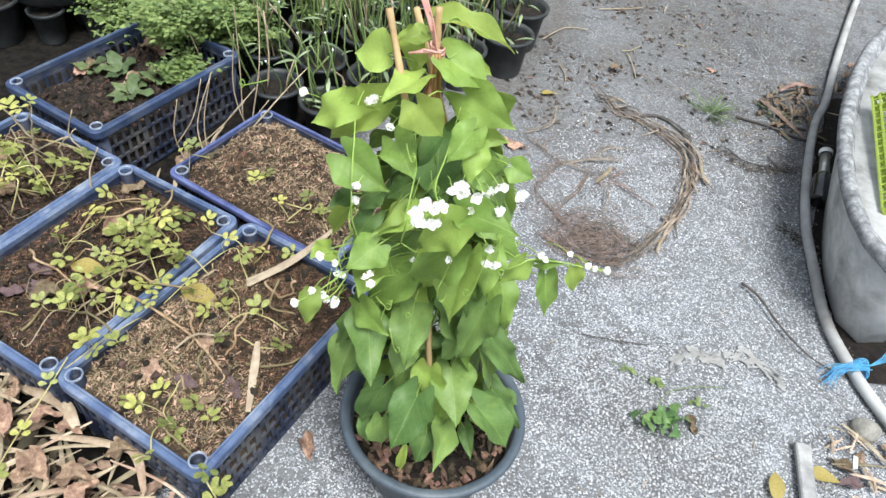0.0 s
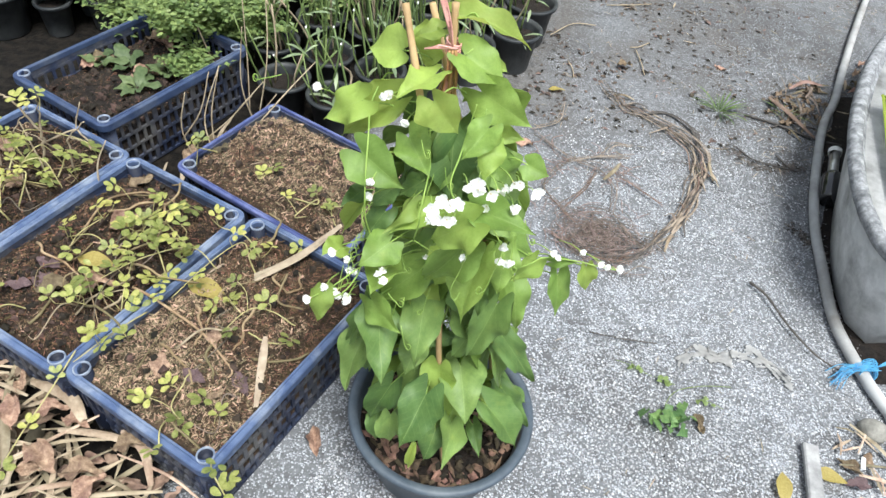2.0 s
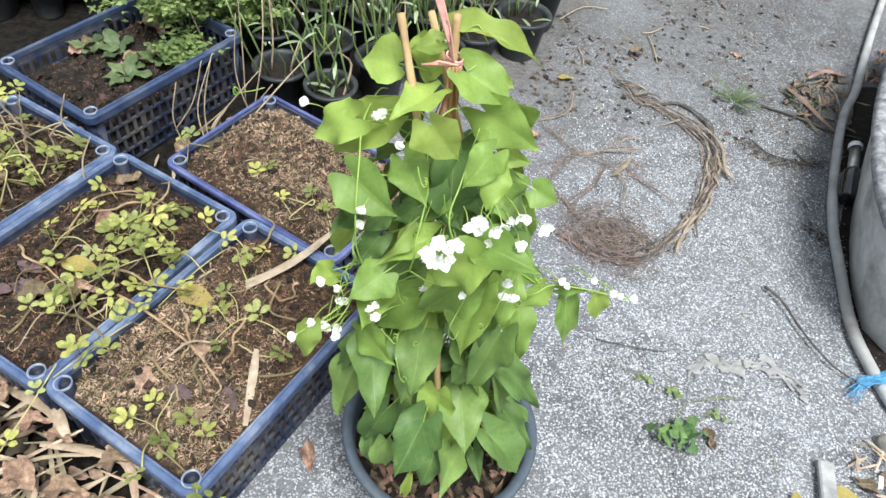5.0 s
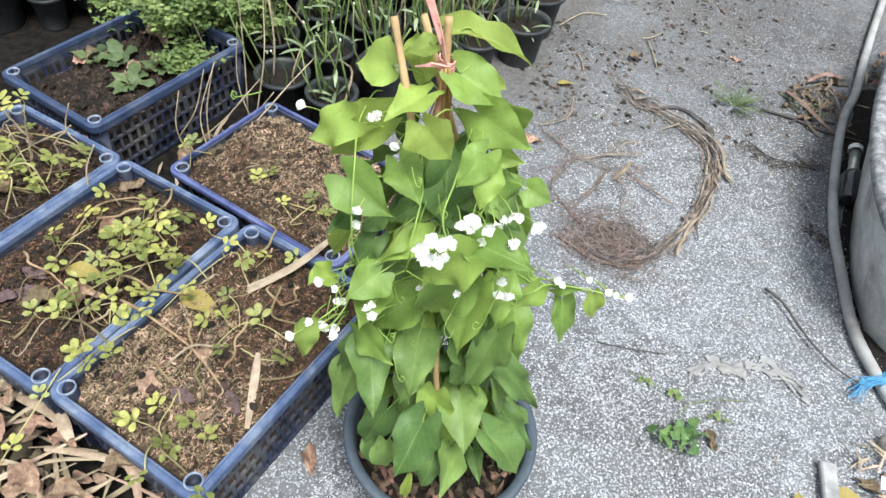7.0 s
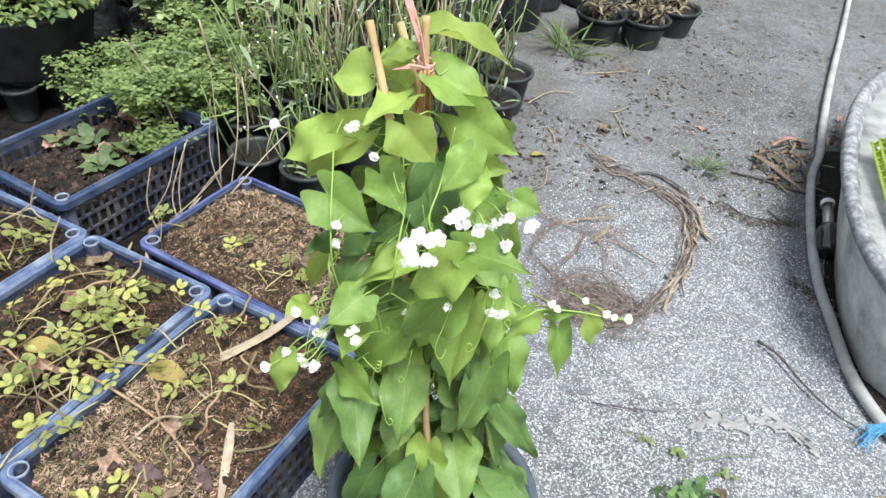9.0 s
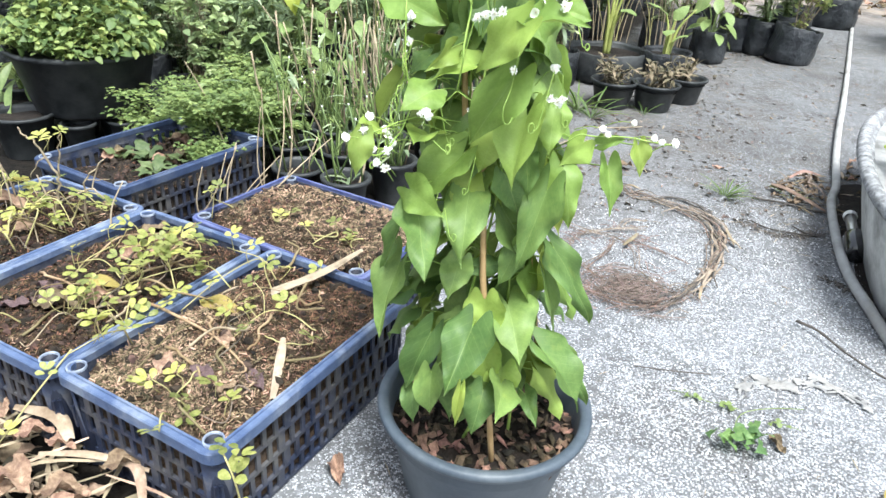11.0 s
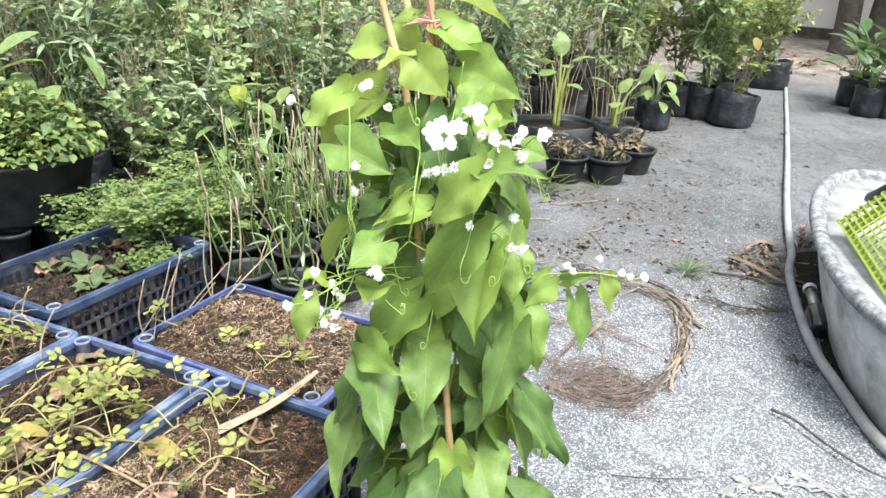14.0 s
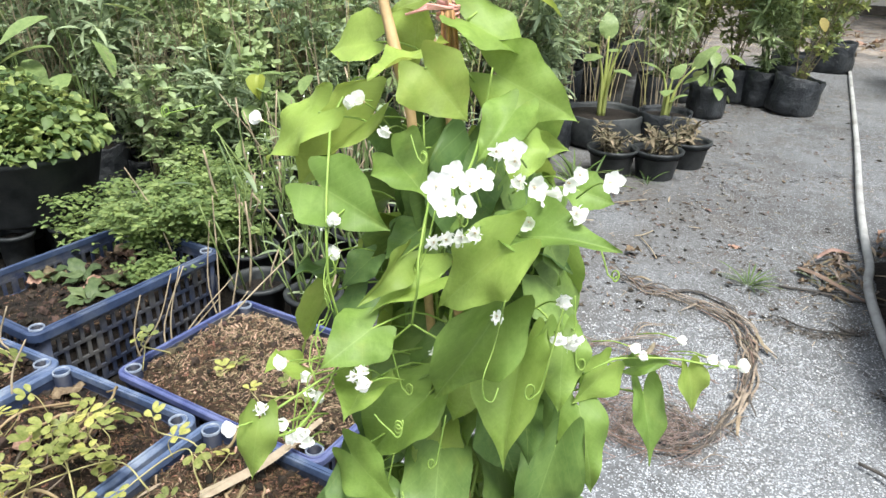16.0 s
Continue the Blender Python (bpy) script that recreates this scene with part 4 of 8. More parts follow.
STEMS = [
    [(54, 603, 744), (56, 590, 724), (60, 580, 697), (59, 556, 685), (57, 543, 667), (57, 538, 651), (53, 545, 620)],
    [(53, 545, 620), (33, 548, 597), (27, 539, 593)], [(53, 545, 620), (72, 542, 611), (93, 539, 608)],
    [(9, 640, 760), (2, 638, 759), (-5, 629, 747), (-9, 611, 735), (-5, 580, 722), (-3, 558, 696), (-1, 545, 670), (0, 545, 643), (6, 552, 607)],
    [(97, 575, 781), (93, 574, 751), (89, 556, 733), (84, 530, 726), (86, 500, 735), (92, 478, 742)],
    [(109, 480, 676), (105, 490, 640), (100, 482, 625), (101, 481, 612), (106, 480, 610), (109, 486, 615)],
    [(12, 560, 614), (-1, 545, 576), (-4, 520, 575), (-18, 505, 560), (-42, 480, 570)],
    [(175, 580, 564), (188, 580, 574), (206, 600, 567), (243, 600, 569), (268, 600, 566), (297, 600, 564)],
]
for pts in STEMS:
    line = smooth_path([Vector(p) / 1000 - POT for p in pts], 6)
    solid("stem", rod(line, [0.0006 + 0.0003 * min(1, 3 * i / len(line)) if pts[0][2] != 676 else 0.0004 for i in range(len(line))], 5), M["stem"], True, vine)
for k in range(4):
    a0 = k * 1.7
    line = [Vector((0.115 - 0.06 * max(0, z - 0.15) + (0.05 - 0.045 * z) * math.cos(a0 + 7 * z), 0.632 - 0.03 * z + (0.05 - 0.045 * z) * math.sin(a0 + 7 * z), z)) - POT for z in np.linspace(0.11, 0.64, 26)]
    solid("stem", rod(line, np.linspace(0.0024, 0.0012, 26).tolist(), 6), M["stem"], True, vine, label="twining green main stem")


def coil(start, drop, side, turns, size):
    """Tendril: a thin stalk that ends in a small coil."""
    pts = [Vector(start), Vector(start) + Vector((side * 0.3, -0.004, -drop * 0.5)), Vector(start) + Vector((side * 0.6, -0.006, -drop))]
    end = pts[-1]
    path = smooth_path(pts, 5)
    for q in np.linspace(0.3, turns * 6.28, int(10 * turns)):
        path.append(end + Vector((side * 0.2 + size * (1 - math.cos(q)) * (1 if side > 0 else -1) * 0.6, -0.003 + 0.0006 * q, -size * math.sin(q))))
    return rod([p - POT for p in path], 0.0006, 4)


tendrils = [coil((0.145, 0.512, 0.655), 0.055, -0.016, 1.2, 0.005), coil((0.035, 0.498, 0.582), 0.006, 0.016, 2.6, 0.004),
            coil((-0.11, 0.645, 0.735), 0.004, -0.03, 1.6, 0.004), coil((0.05, 0.56, 0.742), 0.012, 0.008, 2.0, 0.003),
            coil((0.108, 0.60, 0.76), 0.05, -0.008, 1.4, 0.003), coil((0.0, 0.60, 0.62), 0.06, -0.012, 2.0, 0.003),
            coil((0.16, 0.515, 0.70), 0.02, 0.012, 1.4, 0.003), coil((0.05, 0.52, 0.50), 0.03, 0.012, 1.2, 0.004), coil((-0.02, 0.53, 0.58), 0.04, -0.01, 2.2, 0.003)]
twirl = random.Random(31)
for k in range(9):
    z = twirl.uniform(0.50, 0.76)
    a = twirl.uniform(3.9, 5.4)
    rad = 0.10 if z < 0.66 else 0.07
    c = (0.10 + rad * math.cos(a), 0.635 + rad * math.sin(a), z)
    tendrils.append(coil(c, twirl.uniform(0.01, 0.055), twirl.choice((-1, 1)) * twirl.uniform(0.006, 0.02), twirl.uniform(0.8, 2.6), twirl.uniform(0.0022, 0.0042)))
# twisted tendrils climbing the stem over the back crate
for k, (a0, rad, pitch) in enumerate(((0.0, 0.003, 62), (2.1, 0.005, 40), (4.0, 0.0025, 85))):
    line = []
    for u in np.linspace(0, 1, 60):
        c = Vector((0.004 - 0.022 * u, 0.545 - 0.02 * u, 0.665 - 0.12 * u))
        q = a0 + pitch * u * 0.35
        line.append(c + Vector((rad * math.cos(q), rad * math.sin(q), 0.002 * math.sin(3 * q))) - POT)
    tendrils.append(rod(line, 0.0005, 4))
for shape in tendrils:
    solid("tendril", shape, M["stem"], True, vine)


def petal_poses(spread, n=5):
    """Poses of the pointed petals round a flower's centre; spread 0 is nearly shut."""
    out = []
    for k in range(n):
        a = 2 * math.pi * k / n + 0.15 * math.sin(3 * k)
        d = Vector((math.cos(a) * (0.35 + spread), math.sin(a) * (0.35 + spread), 1.1 - spread + 0.12 * math.sin(5 * k)))
        out.append(aim((0, 0, 0), d, (-math.cos(a), -math.sin(a), 0.6), 1.0 if k % 2 else 0.86))
    return out


def petal_mesh(wide):
    return data("petal", heart(0.6, -0.14, 0.05, 0, 5, 4, 0.02, [wide * w for w in (0.06, 0.14, 0.23, 0.31, 0.37, 0.375, 0.31, 0.20, 0.05)]), M["petal"], True)


OPEN = [petal_poses(q) for q in (0.7, 0.5, 0.3)]
SHUT = [petal_poses(q, 4) for q in (-0.05, 0.05)]
PETAL, BROAD_PETAL = petal_mesh(1.0), petal_mesh(1.6)
HEART = data("flower", lathe([(0.001, -0.22), (0.07, -0.16), (0.10, -0.02), (0.07, 0.10), (0.045, 0.26), (0.001, 0.30)], 10), surf("flower_centre", (0.62, 0.5, 0.3), (0.75, 0.6, 0.45), 0.6, 8.0, 0.0), True)
FLOWERS = {
    "open": [(72, 463, 744), (79, 473, 746), (87, 472, 742), (93, 473, 746), (76, 462, 735), (86, 462, 735)],
    "open_right": [(100, 487, 755), (108, 495, 754), (109, 491, 749), (114, 515, 731), (123, 511, 729), (121, 520, 705)],
    "open_far": [(137, 540, 715), (145, 538, 723), (149, 530, 731), (147, 516, 713), (165, 521, 731), (131, 528, 718)],
    "shut_low": [(69, 497, 700), (76, 495, 703), (84, 494, 705), (91, 493, 708)],
    "shut": [(-70, 643, 727), (10, 615, 750), (5, 613, 749), (30, 595, 735), (4, 550, 690), (3, 556, 664)],
    "shut_left": [(-33, 540, 588), (-18, 545, 574), (22, 503, 606), (27, 507, 607), (31, 493, 608), (-13, 532, 572), (-9, 540, 562)],
    "shut_end": [(-24, 504, 566), (-21, 512, 548), (-8, 490, 571), (-36, 490, 568), (-31, 488, 590), (-14, 520, 540), (-44, 470, 588)],
    "bud": [(69, 540, 603), (106, 497, 656), (147, 531, 624), (154, 532, 620), (158, 530, 624), (145, 520, 655)],
    "bud_far": [(213, 600, 577), (220, 600, 570), (246, 600, 586), (271, 600, 571), (280, 600, 567), (294, 600, 566)],
}
stalks = []
for kind, rows in FLOWERS.items():
    for k, p in enumerate(rows):
        p = Vector(p) / 1000
        up = (Vector((p.x - 0.11, p.y - 0.66, 0)).normalized() + Vector((R.uniform(-0.5, 0.5), R.uniform(-0.7, 0), R.uniform(-0.2, 0.9)))).normalized()
        wide_open = kind == "open" or (kind.startswith("open_") and k % 3)
        s = {"open": 0.0092, "shut": 0.0092, "bud": 0.0085}[kind.split("_")[0]] * R.uniform(0.85, 1.1)
        m = Vector((0, 0, 1)).rotation_difference(up).to_matrix().to_4x4() @ pose(0, 0, 0, 0, 0, R.uniform(0, 360)) @ Matrix.Scale(s, 4)
        m.translation = p - POT - up * s * 0.3
        bloom = solid("flower", HEART, None, parent=vine, at=m, label="small white flower" if wide_open else "half-shut white flower")
        for pm in (OPEN[k % 3] if wide_open else SHUT[k % 2]):
            solid("petal", PETAL if wide_open else BROAD_PETAL, None, parent=bloom, at=pm)
        back = p - up * 0.03 + Vector((0, 0.01, -0.012))
        stalks.append(rod(smooth_path([p - POT - up * s * 0.25, (p + back) * 0.5 - POT + Vector((0, 0, 0.003)), back - POT], 3), 0.0006, 4))
solid("flower_stalk", merge(stalks), M["stem"], True, vine, kind="stuff")


# ---- tub, baskets and hose ----
TUB = Vector((1.285, 1.602, 0))
TUB_TURN, TUB_A, TUB_B = 66.0, 0.677, 0.22


def oval(a, b, z, n=72, p=2.15):
    out = []
    for i in range(n):
        q = 2 * math.pi * i / n
        c, s = math.cos(q), math.sin(q)
        r = (abs(c / a) ** p + abs(s / b) ** p) ** (-1 / p)
        out.append((r * c, r * s, z))
    return out


def rings(list_of_rings, cap=True):
    n = len(list_of_rings[0])
    v = [p for ring in list_of_rings for p in ring]
    f = []
    for j in range(len(list_of_rings) - 1):
        for i in range(n):
            k = (i + 1) % n
            f.append((j * n + i, j * n + k, j * n + n + k, j * n + n + i))
    if cap:
        f.append(tuple(reversed(range(n))))
        f.append(tuple((len(list_of_rings) - 1) * n + i for i in range(n)))
    return v, f


tub = thing("oval_tub", "weathered grey oval tub with a chalky worn rim", "tub", Matrix.Translation(TUB) @ pose(0, 0, 0, rz=TUB_TURN))
A, B = TUB_A, TUB_B
solid("body", rings([oval(A - 0.066, B - 0.094, 0.0), oval(A - 0.056, B - 0.084, 0.008), oval(A - 0.036, B - 0.050, 0.12), oval(A - 0.020, B - 0.020, 0.235)]), M["tub"], True, tub)
solid("inner_wall", rings([oval(A - 0.022, B - 0.022, 0.2345), oval(A - 0.055, B - 0.052, 0.235), oval(A - 0.075, B - 0.09, 0.12), oval(A - 0.105, B - 0.13, 0.02)]), M["tub_inner"], True, tub, label="blue-grey inside, darkened for shade")
solid("rim", rings([oval(A - 0.034, B - 0.031, 0.228), oval(A - 0.006, B - 0.006, 0.232), oval(A, B, 0.243), oval(A - 0.004, B - 0.004, 0.256), oval(A - 0.016, B - 0.016, 0.262), oval(A - 0.030, B - 0.030, 0.258), oval(A - 0.038, B - 0.037, 0.244), oval(A - 0.056, B - 0.053, 0.230)], False), M["tub_rim"], True, tub, label="chalk-white worn rim")


def basket(at, lx, ly, h, label):
    root = thing("plastic_basket", label, "basket", at, "baskets in the tub")
    for ax, half, other in ((0, lx / 2, ly / 2), (1, ly / 2, lx / 2)):
        for sign in (-1, 1):
            sh = []

            def put(u, z, su, sz, d):
                sh.append(box(u, sign * other, z, su, d, sz) if ax == 0 else box(sign * other, u, z, d, su, sz))
            for z in np.arange(0.01, h - 0.01, 0.024):
                put(0, float(z), 2 * half, 0.009, 0.004)
            for u in np.arange(-half, half + 0.001, 0.02):
                put(float(u), h / 2, 0.007, h, 0.0035)
            put(0, h - 0.008, 2 * half + 0.014, 0.016, 0.014)
            solid("side", merge(sh), M["basket"], parent=root)
    along, across = data("slat", box(0, 0, 0, lx, 0.0048, 0.004), M["basket"]), data("slat", box(0, 0, 0, 0.0055, ly, 0.004), M["basket"])
    for q in np.arange(-ly / 2, ly / 2, 0.0165):
        solid("slat", along, None, parent=root, at=pose(0, float(q), 0.003))
    for q in np.arange(-lx / 2, lx / 2, 0.027):
        solid("slat", across, None, parent=root, at=pose(float(q), 0, 0.005))


e1, e2 = Vector((0.095, 0.405, 0.035)).normalized(), Vector((0.62, -0.25, 0.72))
e2 = (e2 - e1 * e2.dot(e1)).normalized()
lean = Matrix((e1, e2, e1.cross(e2))).transposed().to_4x4()
lean.translation = Vector((1.055, 1.415, 0.268)) + e2 * 0.135 + Vector((0.012, 0, 0))
basket(lean, 0.42, 0.28, 0.05, "lime-green pierced plastic basket leaning in the grey tub")

HOSE = [(3.02, 5.95), (1.95, 3.59), (1.50, 2.62), (1.352, 2.284), (1.245, 2.03), (1.164, 1.872), (1.075, 1.62), (1.017, 1.413), (0.988, 1.24), (0.972, 1.09), (0.984, 0.981), (1.008, 0.876), (1.06, 0.74), (1.2, 0.4), (1.5, -0.1), (1.7, -0.6)]
hose_line = smooth_path([(x, y, 0.0155 + ground_z(x, y)) for x, y in HOSE], 10)
solid("hose", rod(hose_line, 0.0125, 14), M["hose"], True, label="long grey plastic hose lying on the sand", category="hose")


# dark soil strip, partly standing in for shade between hose and tub
gap_strip = []
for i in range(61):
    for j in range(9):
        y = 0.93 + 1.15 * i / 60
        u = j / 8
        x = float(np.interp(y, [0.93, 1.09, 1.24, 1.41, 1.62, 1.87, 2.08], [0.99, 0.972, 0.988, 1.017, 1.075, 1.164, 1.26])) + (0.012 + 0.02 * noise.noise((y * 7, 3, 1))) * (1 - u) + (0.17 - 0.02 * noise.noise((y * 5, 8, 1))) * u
        gap_strip.append((x, y, ground_z(x, y) + 0.010 * math.sin(math.pi * u) + 0.004 * noise.noise((x * 40, y * 40, 2)) * math.sin(math.pi * u) - 0.002))
solid("damp_soil", (gap_strip, [(i * 9 + j, i * 9 + j + 1, i * 9 + j + 10, i * 9 + j + 9) for i in range(60) for j in range(8)]), M["dark_soil"], True, label="dark soil strip along the foot of the tub, deepened for shade", category="soil", kind="stuff")
for pts in ([(0.872, 1.706), (0.903, 1.664), (0.933, 1.651), (0.96, 1.645)], [(0.95, 1.648), (0.985, 1.64), (1.03, 1.632)], [(0.985, 1.695), (1.0, 1.66), (1.02, 1.64)]):
    solid("twig", rod(smooth_path([(x, y, 0.006) for x, y in pts], 5), 0.0022, 6), M["twig"], True, label="thin dark twig on grey sand", category="twig")

# ---- potted plants behind ----
def pot_shape(r, h, lip=0.008):
    return lathe([(0.001, 0.003), (r * 0.74, 0.0), (r * 0.78, 0.006), (r * 0.97, h - 0.012), (r + lip, h - 0.010), (r + lip + 0.002, h), (r, h + 0.002), (r * 0.95, h - 0.01), (r * 0.74, 0.008), (0.001, 0.008)], 28)


solid("nursery_pot", pot_shape(0.075, 0.13), M["black_pot"], True, at=Matrix.Translation((1.42, 1.95, 0.20)) @ pose(0, 0, 0, 50, 20, 30), label="black plastic pot tipped over in the grey tub", category="pot", group="empty pots")


def bag_shape(r, h, seed):
    v, f = lathe([(0.001, 0.002), (r * 0.92, 0.0), (r * 1.0, 0.02), (r * 1.03, h * 0.35), (r * 0.98, h * 0.7), (r * 1.02, h), (r * 0.99, h + 0.004), (r * 0.95, h - 0.01), (r * 0.93, h - 0.04), (0.001, h - 0.04)], 28)
    v = [(x * (1 + 0.09 * noise.noise((x * 14 + seed, y * 14, z * 9))), y * (1 + 0.09 * noise.noise((x * 14, y * 14 + seed, z * 9))), z + (0.012 * noise.noise((x * 25, y * 25, seed)) if z > h * 0.8 else 0)) for x, y, z in v]
    return v, f


def leafy(r, h, spread, stems, leaves, size, width, upright=0.4, thick=0.003, droop=0.35, low=0.15, twigs=3):
    """Branching stems and leaves along them, grown from (0, 0, 0): returns (stems, list of leaf poses)."""
    rods, poses = [], []
    for k in range(stems):
        a = r.uniform(0, 6.283)
        lean = spread * math.sqrt(r.random())
        hh = h * r.uniform(0.65, 1.08)
        top = Vector((lean * math.cos(a), lean * math.sin(a), hh))
        mid = Vector((top.x * 0.35 + r.gauss(0, spread * 0.08), top.y * 0.35 + r.gauss(0, spread * 0.08), hh * 0.5))
        start = Vector((r.gauss(0, 0.02), r.gauss(0, 0.02), 0))
        line = smooth_path([start, mid, top], 4)
        rods.append(rod(line, [thick * (1 - 0.7 * i / (len(line) - 1)) for i in range(len(line))], 4))
        lines = [line]
        for _ in range(twigs):
            i = r.randrange(2, len(line))
            d = Vector((r.gauss(0, 1), r.gauss(0, 1), r.uniform(0.1, 1.0))).normalized() * h * r.uniform(0.1, 0.25)
            tw = smooth_path([line[i], line[i] + d * 0.5 + Vector((0, 0, 0.01)), line[i] + d], 3)
            rods.append(rod(tw, thick * 0.35, 3))
            lines.append(tw)
        per = max(1, leaves // (stems * len(lines)))
        for ln in lines:
            for _ in range(per):
                q = r.uniform(low if ln is line else 0.2, 1.0) * (len(ln) - 1)
                i = min(int(q), len(ln) - 2)
                p = ln[i].lerp(ln[i + 1], q - i)
                d = Vector((r.gauss(0, 1), r.gauss(0, 1), r.gauss(upright, 0.5)))
                poses.append(aim(p, d, (r.gauss(0, 0.4), r.gauss(0, 0.4), 1), size * r.uniform(0.6, 1.2)))
    return merge(rods), poses


SMALL, LONG, WIDE = blade(0.5, 0.3, 0.1, 2), blade(0.22, 0.5, 0.1, 4), blade(0.62, 0.35, 0.15, 4)


def potted(name, label, at, pot_mesh, pot_mat, pot_h, seed, leaf, leaf_mat, stem_mat, *args, category="potted plant", group="nursery plants", **kw):
    root = thing(name, label, category, at, group)
    r = random.Random(seed)
    if pot_mesh:
        solid("pot", pot_mesh, pot_mat, True, root)
        rr = max(p[0] for p in pot_mesh[0]) * 0.9
        disc = [(0, 0, pot_h - 0.02)] + [(rr * math.cos(q), rr * math.sin(q), pot_h - 0.024 + 0.006 * noise.noise((q * 3, seed, 0))) for q in np.linspace(0, 6.2832, 25)[:-1]]
        solid("pot_soil", (disc, [(0, i + 1, (i + 1) % 24 + 1) for i in range(24)]), M["dark_soil"], False, root)
    st, poses = leafy(r, *args, **kw)
    up = Matrix.Translation((0, 0, max(0, pot_h - 0.024)))
    solid("branching", moved(st, up), stem_mat, True, root, kind="stuff")
    solid("foliage", moved(scatter(leaf, poses), up), leaf_mat, True, root, kind="stuff")
    return root



def place(x, y, turn=0.0, s=1.0):
    return Matrix.Translation((x, y, ground_z(x, y))) @ pose(0, 0, 0, rz=turn) @ Matrix.Scale(s, 4)


# dense bushes at the back of the plot: prototypes, then copies
BAG, BIGBAG = bag_shape(0.10, 0.17, 3), bag_shape(0.15, 0.22, 5)
SHRUB = " growing in a black nursery bag"
protos = [
    potted("bagged_shrub", "bushy dark green shrub" + SHRUB, place(-0.42, 2.55), BAG, M["bag"], 0.17, 11, SMALL, M["bush"], M["reed"], 0.60, 0.25, 14, 1500, 0.034, 0.5, low=0.05, twigs=5),
    potted("bagged_shrub", "pale green fine-leaved shrub" + SHRUB, place(0.18, 2.95), BAG, M["bag"], 0.17, 12, SMALL, M["pale_bush"], M["dead_stem"], 0.74, 0.25, 16, 1500, 0.030, 0.5, low=0.05, twigs=5),
    potted("bagged_shrub", "tall narrow-leaved green plant" + SHRUB, place(-1.5, 2.75), BAG, M["bag"], 0.17, 13, LONG, M["bush"], M["reed"], 0.70, 0.22, 16, 800, 0.085, 0.2, low=0.05),
    potted("bagged_shrub", "yellow-green broad-leaved shrub" + SHRUB, place(-0.85, 2.6), BAG, M["bag"], 0.17, 14, WIDE, M["pale_bush"], M["reed"], 0.54, 0.22, 10, 560, 0.055, 0.62, low=0.05),
    potted("bagged_shrub", "grey-green twiggy shrub with dry stems" + SHRUB, place(-0.15, 2.45), BAG, M["bag"], 0.17, 15, SMALL, M["bush"], M["dead_stem"], 0.76, 0.26, 24, 800, 0.028, 0.5, low=0.2, twigs=5),
]
grow = random.Random(21)
for row in range(13):
    y = 2.62 + row * 0.30
    for col in range(18):
        x = -4.2 + col * 0.31 + (row % 2) * 0.15 + grow.uniform(-0.07, 0.07)
        if x > 0.36 + 0.30 * (y - 2.8) or x < -1.2 - 0.75 * (y - 1.0) or (y < 2.9 and x > -0.9):
            continue
        k = grow.choice((0, 0, 1, 1, 1, 2, 3, 4))
        copy_thing(protos[k], place(x, y + grow.uniform(-0.08, 0.08), grow.uniform(0, 360), grow.uniform(0.85, 1.15)))

for x, y, k, size in ((-0.86, 2.22, 3, 0.62), (-0.98, 2.32, 4, 0.6), (-0.72, 2.30, 2, 0.58), (-0.80, 2.42, 0, 0.6), (-0.62, 2.45, 3, 0.7), (-1.08, 2.45, 0, 0.65), (-0.90, 2.55, 1, 0.8)):
    copy_thing(protos[k], place(x, y, 90 * x + 200 * y, size))

# clumps of bare standing stems among the shrubs
def stem_clump(x, y, n, h, seed):
    q = random.Random(seed)
    root = thing("dry_stem_clump", "clump of thin bare beige stems among shrubs", "dead plant", place(x, y), "stem clumps")
    for k in range(n):
        a, d, lean, hh = q.uniform(0, 6.28), 0.12 * math.sqrt(q.random()), q.uniform(0.02, 0.2), h * q.uniform(0.55, 1.1)
        b = a + q.gauss(0, 0.6)
        base = Vector((d * math.cos(a), d * math.sin(a), 0))
        line = smooth_path([base, base + Vector((0.3 * lean * math.cos(b), 0.3 * lean * math.sin(b), 0.5 * hh)), base + Vector((lean * math.cos(b), lean * math.sin(b), hh))], 4)
        solid("stem", rod(line, [0.0028 - 0.00018 * i for i in range(len(line))], 4), M["dead_stem" if k % 3 else "creeper_stem"], True, root)


for k, (x, y, n, h) in enumerate(((-0.35, 2.52, 16, 0.70), (-0.72, 2.55, 16, 0.78), (-1.08, 2.62, 14, 0.80), (-0.05, 2.62, 12, 0.70), (-1.45, 2.75, 12, 0.85), (0.72, 3.80, 18, 0.66), (1.05, 3.85, 18, 0.70), (0.42, 3.62, 12, 0.66))):
    stem_clump(x, y, n, h, 300 + k)

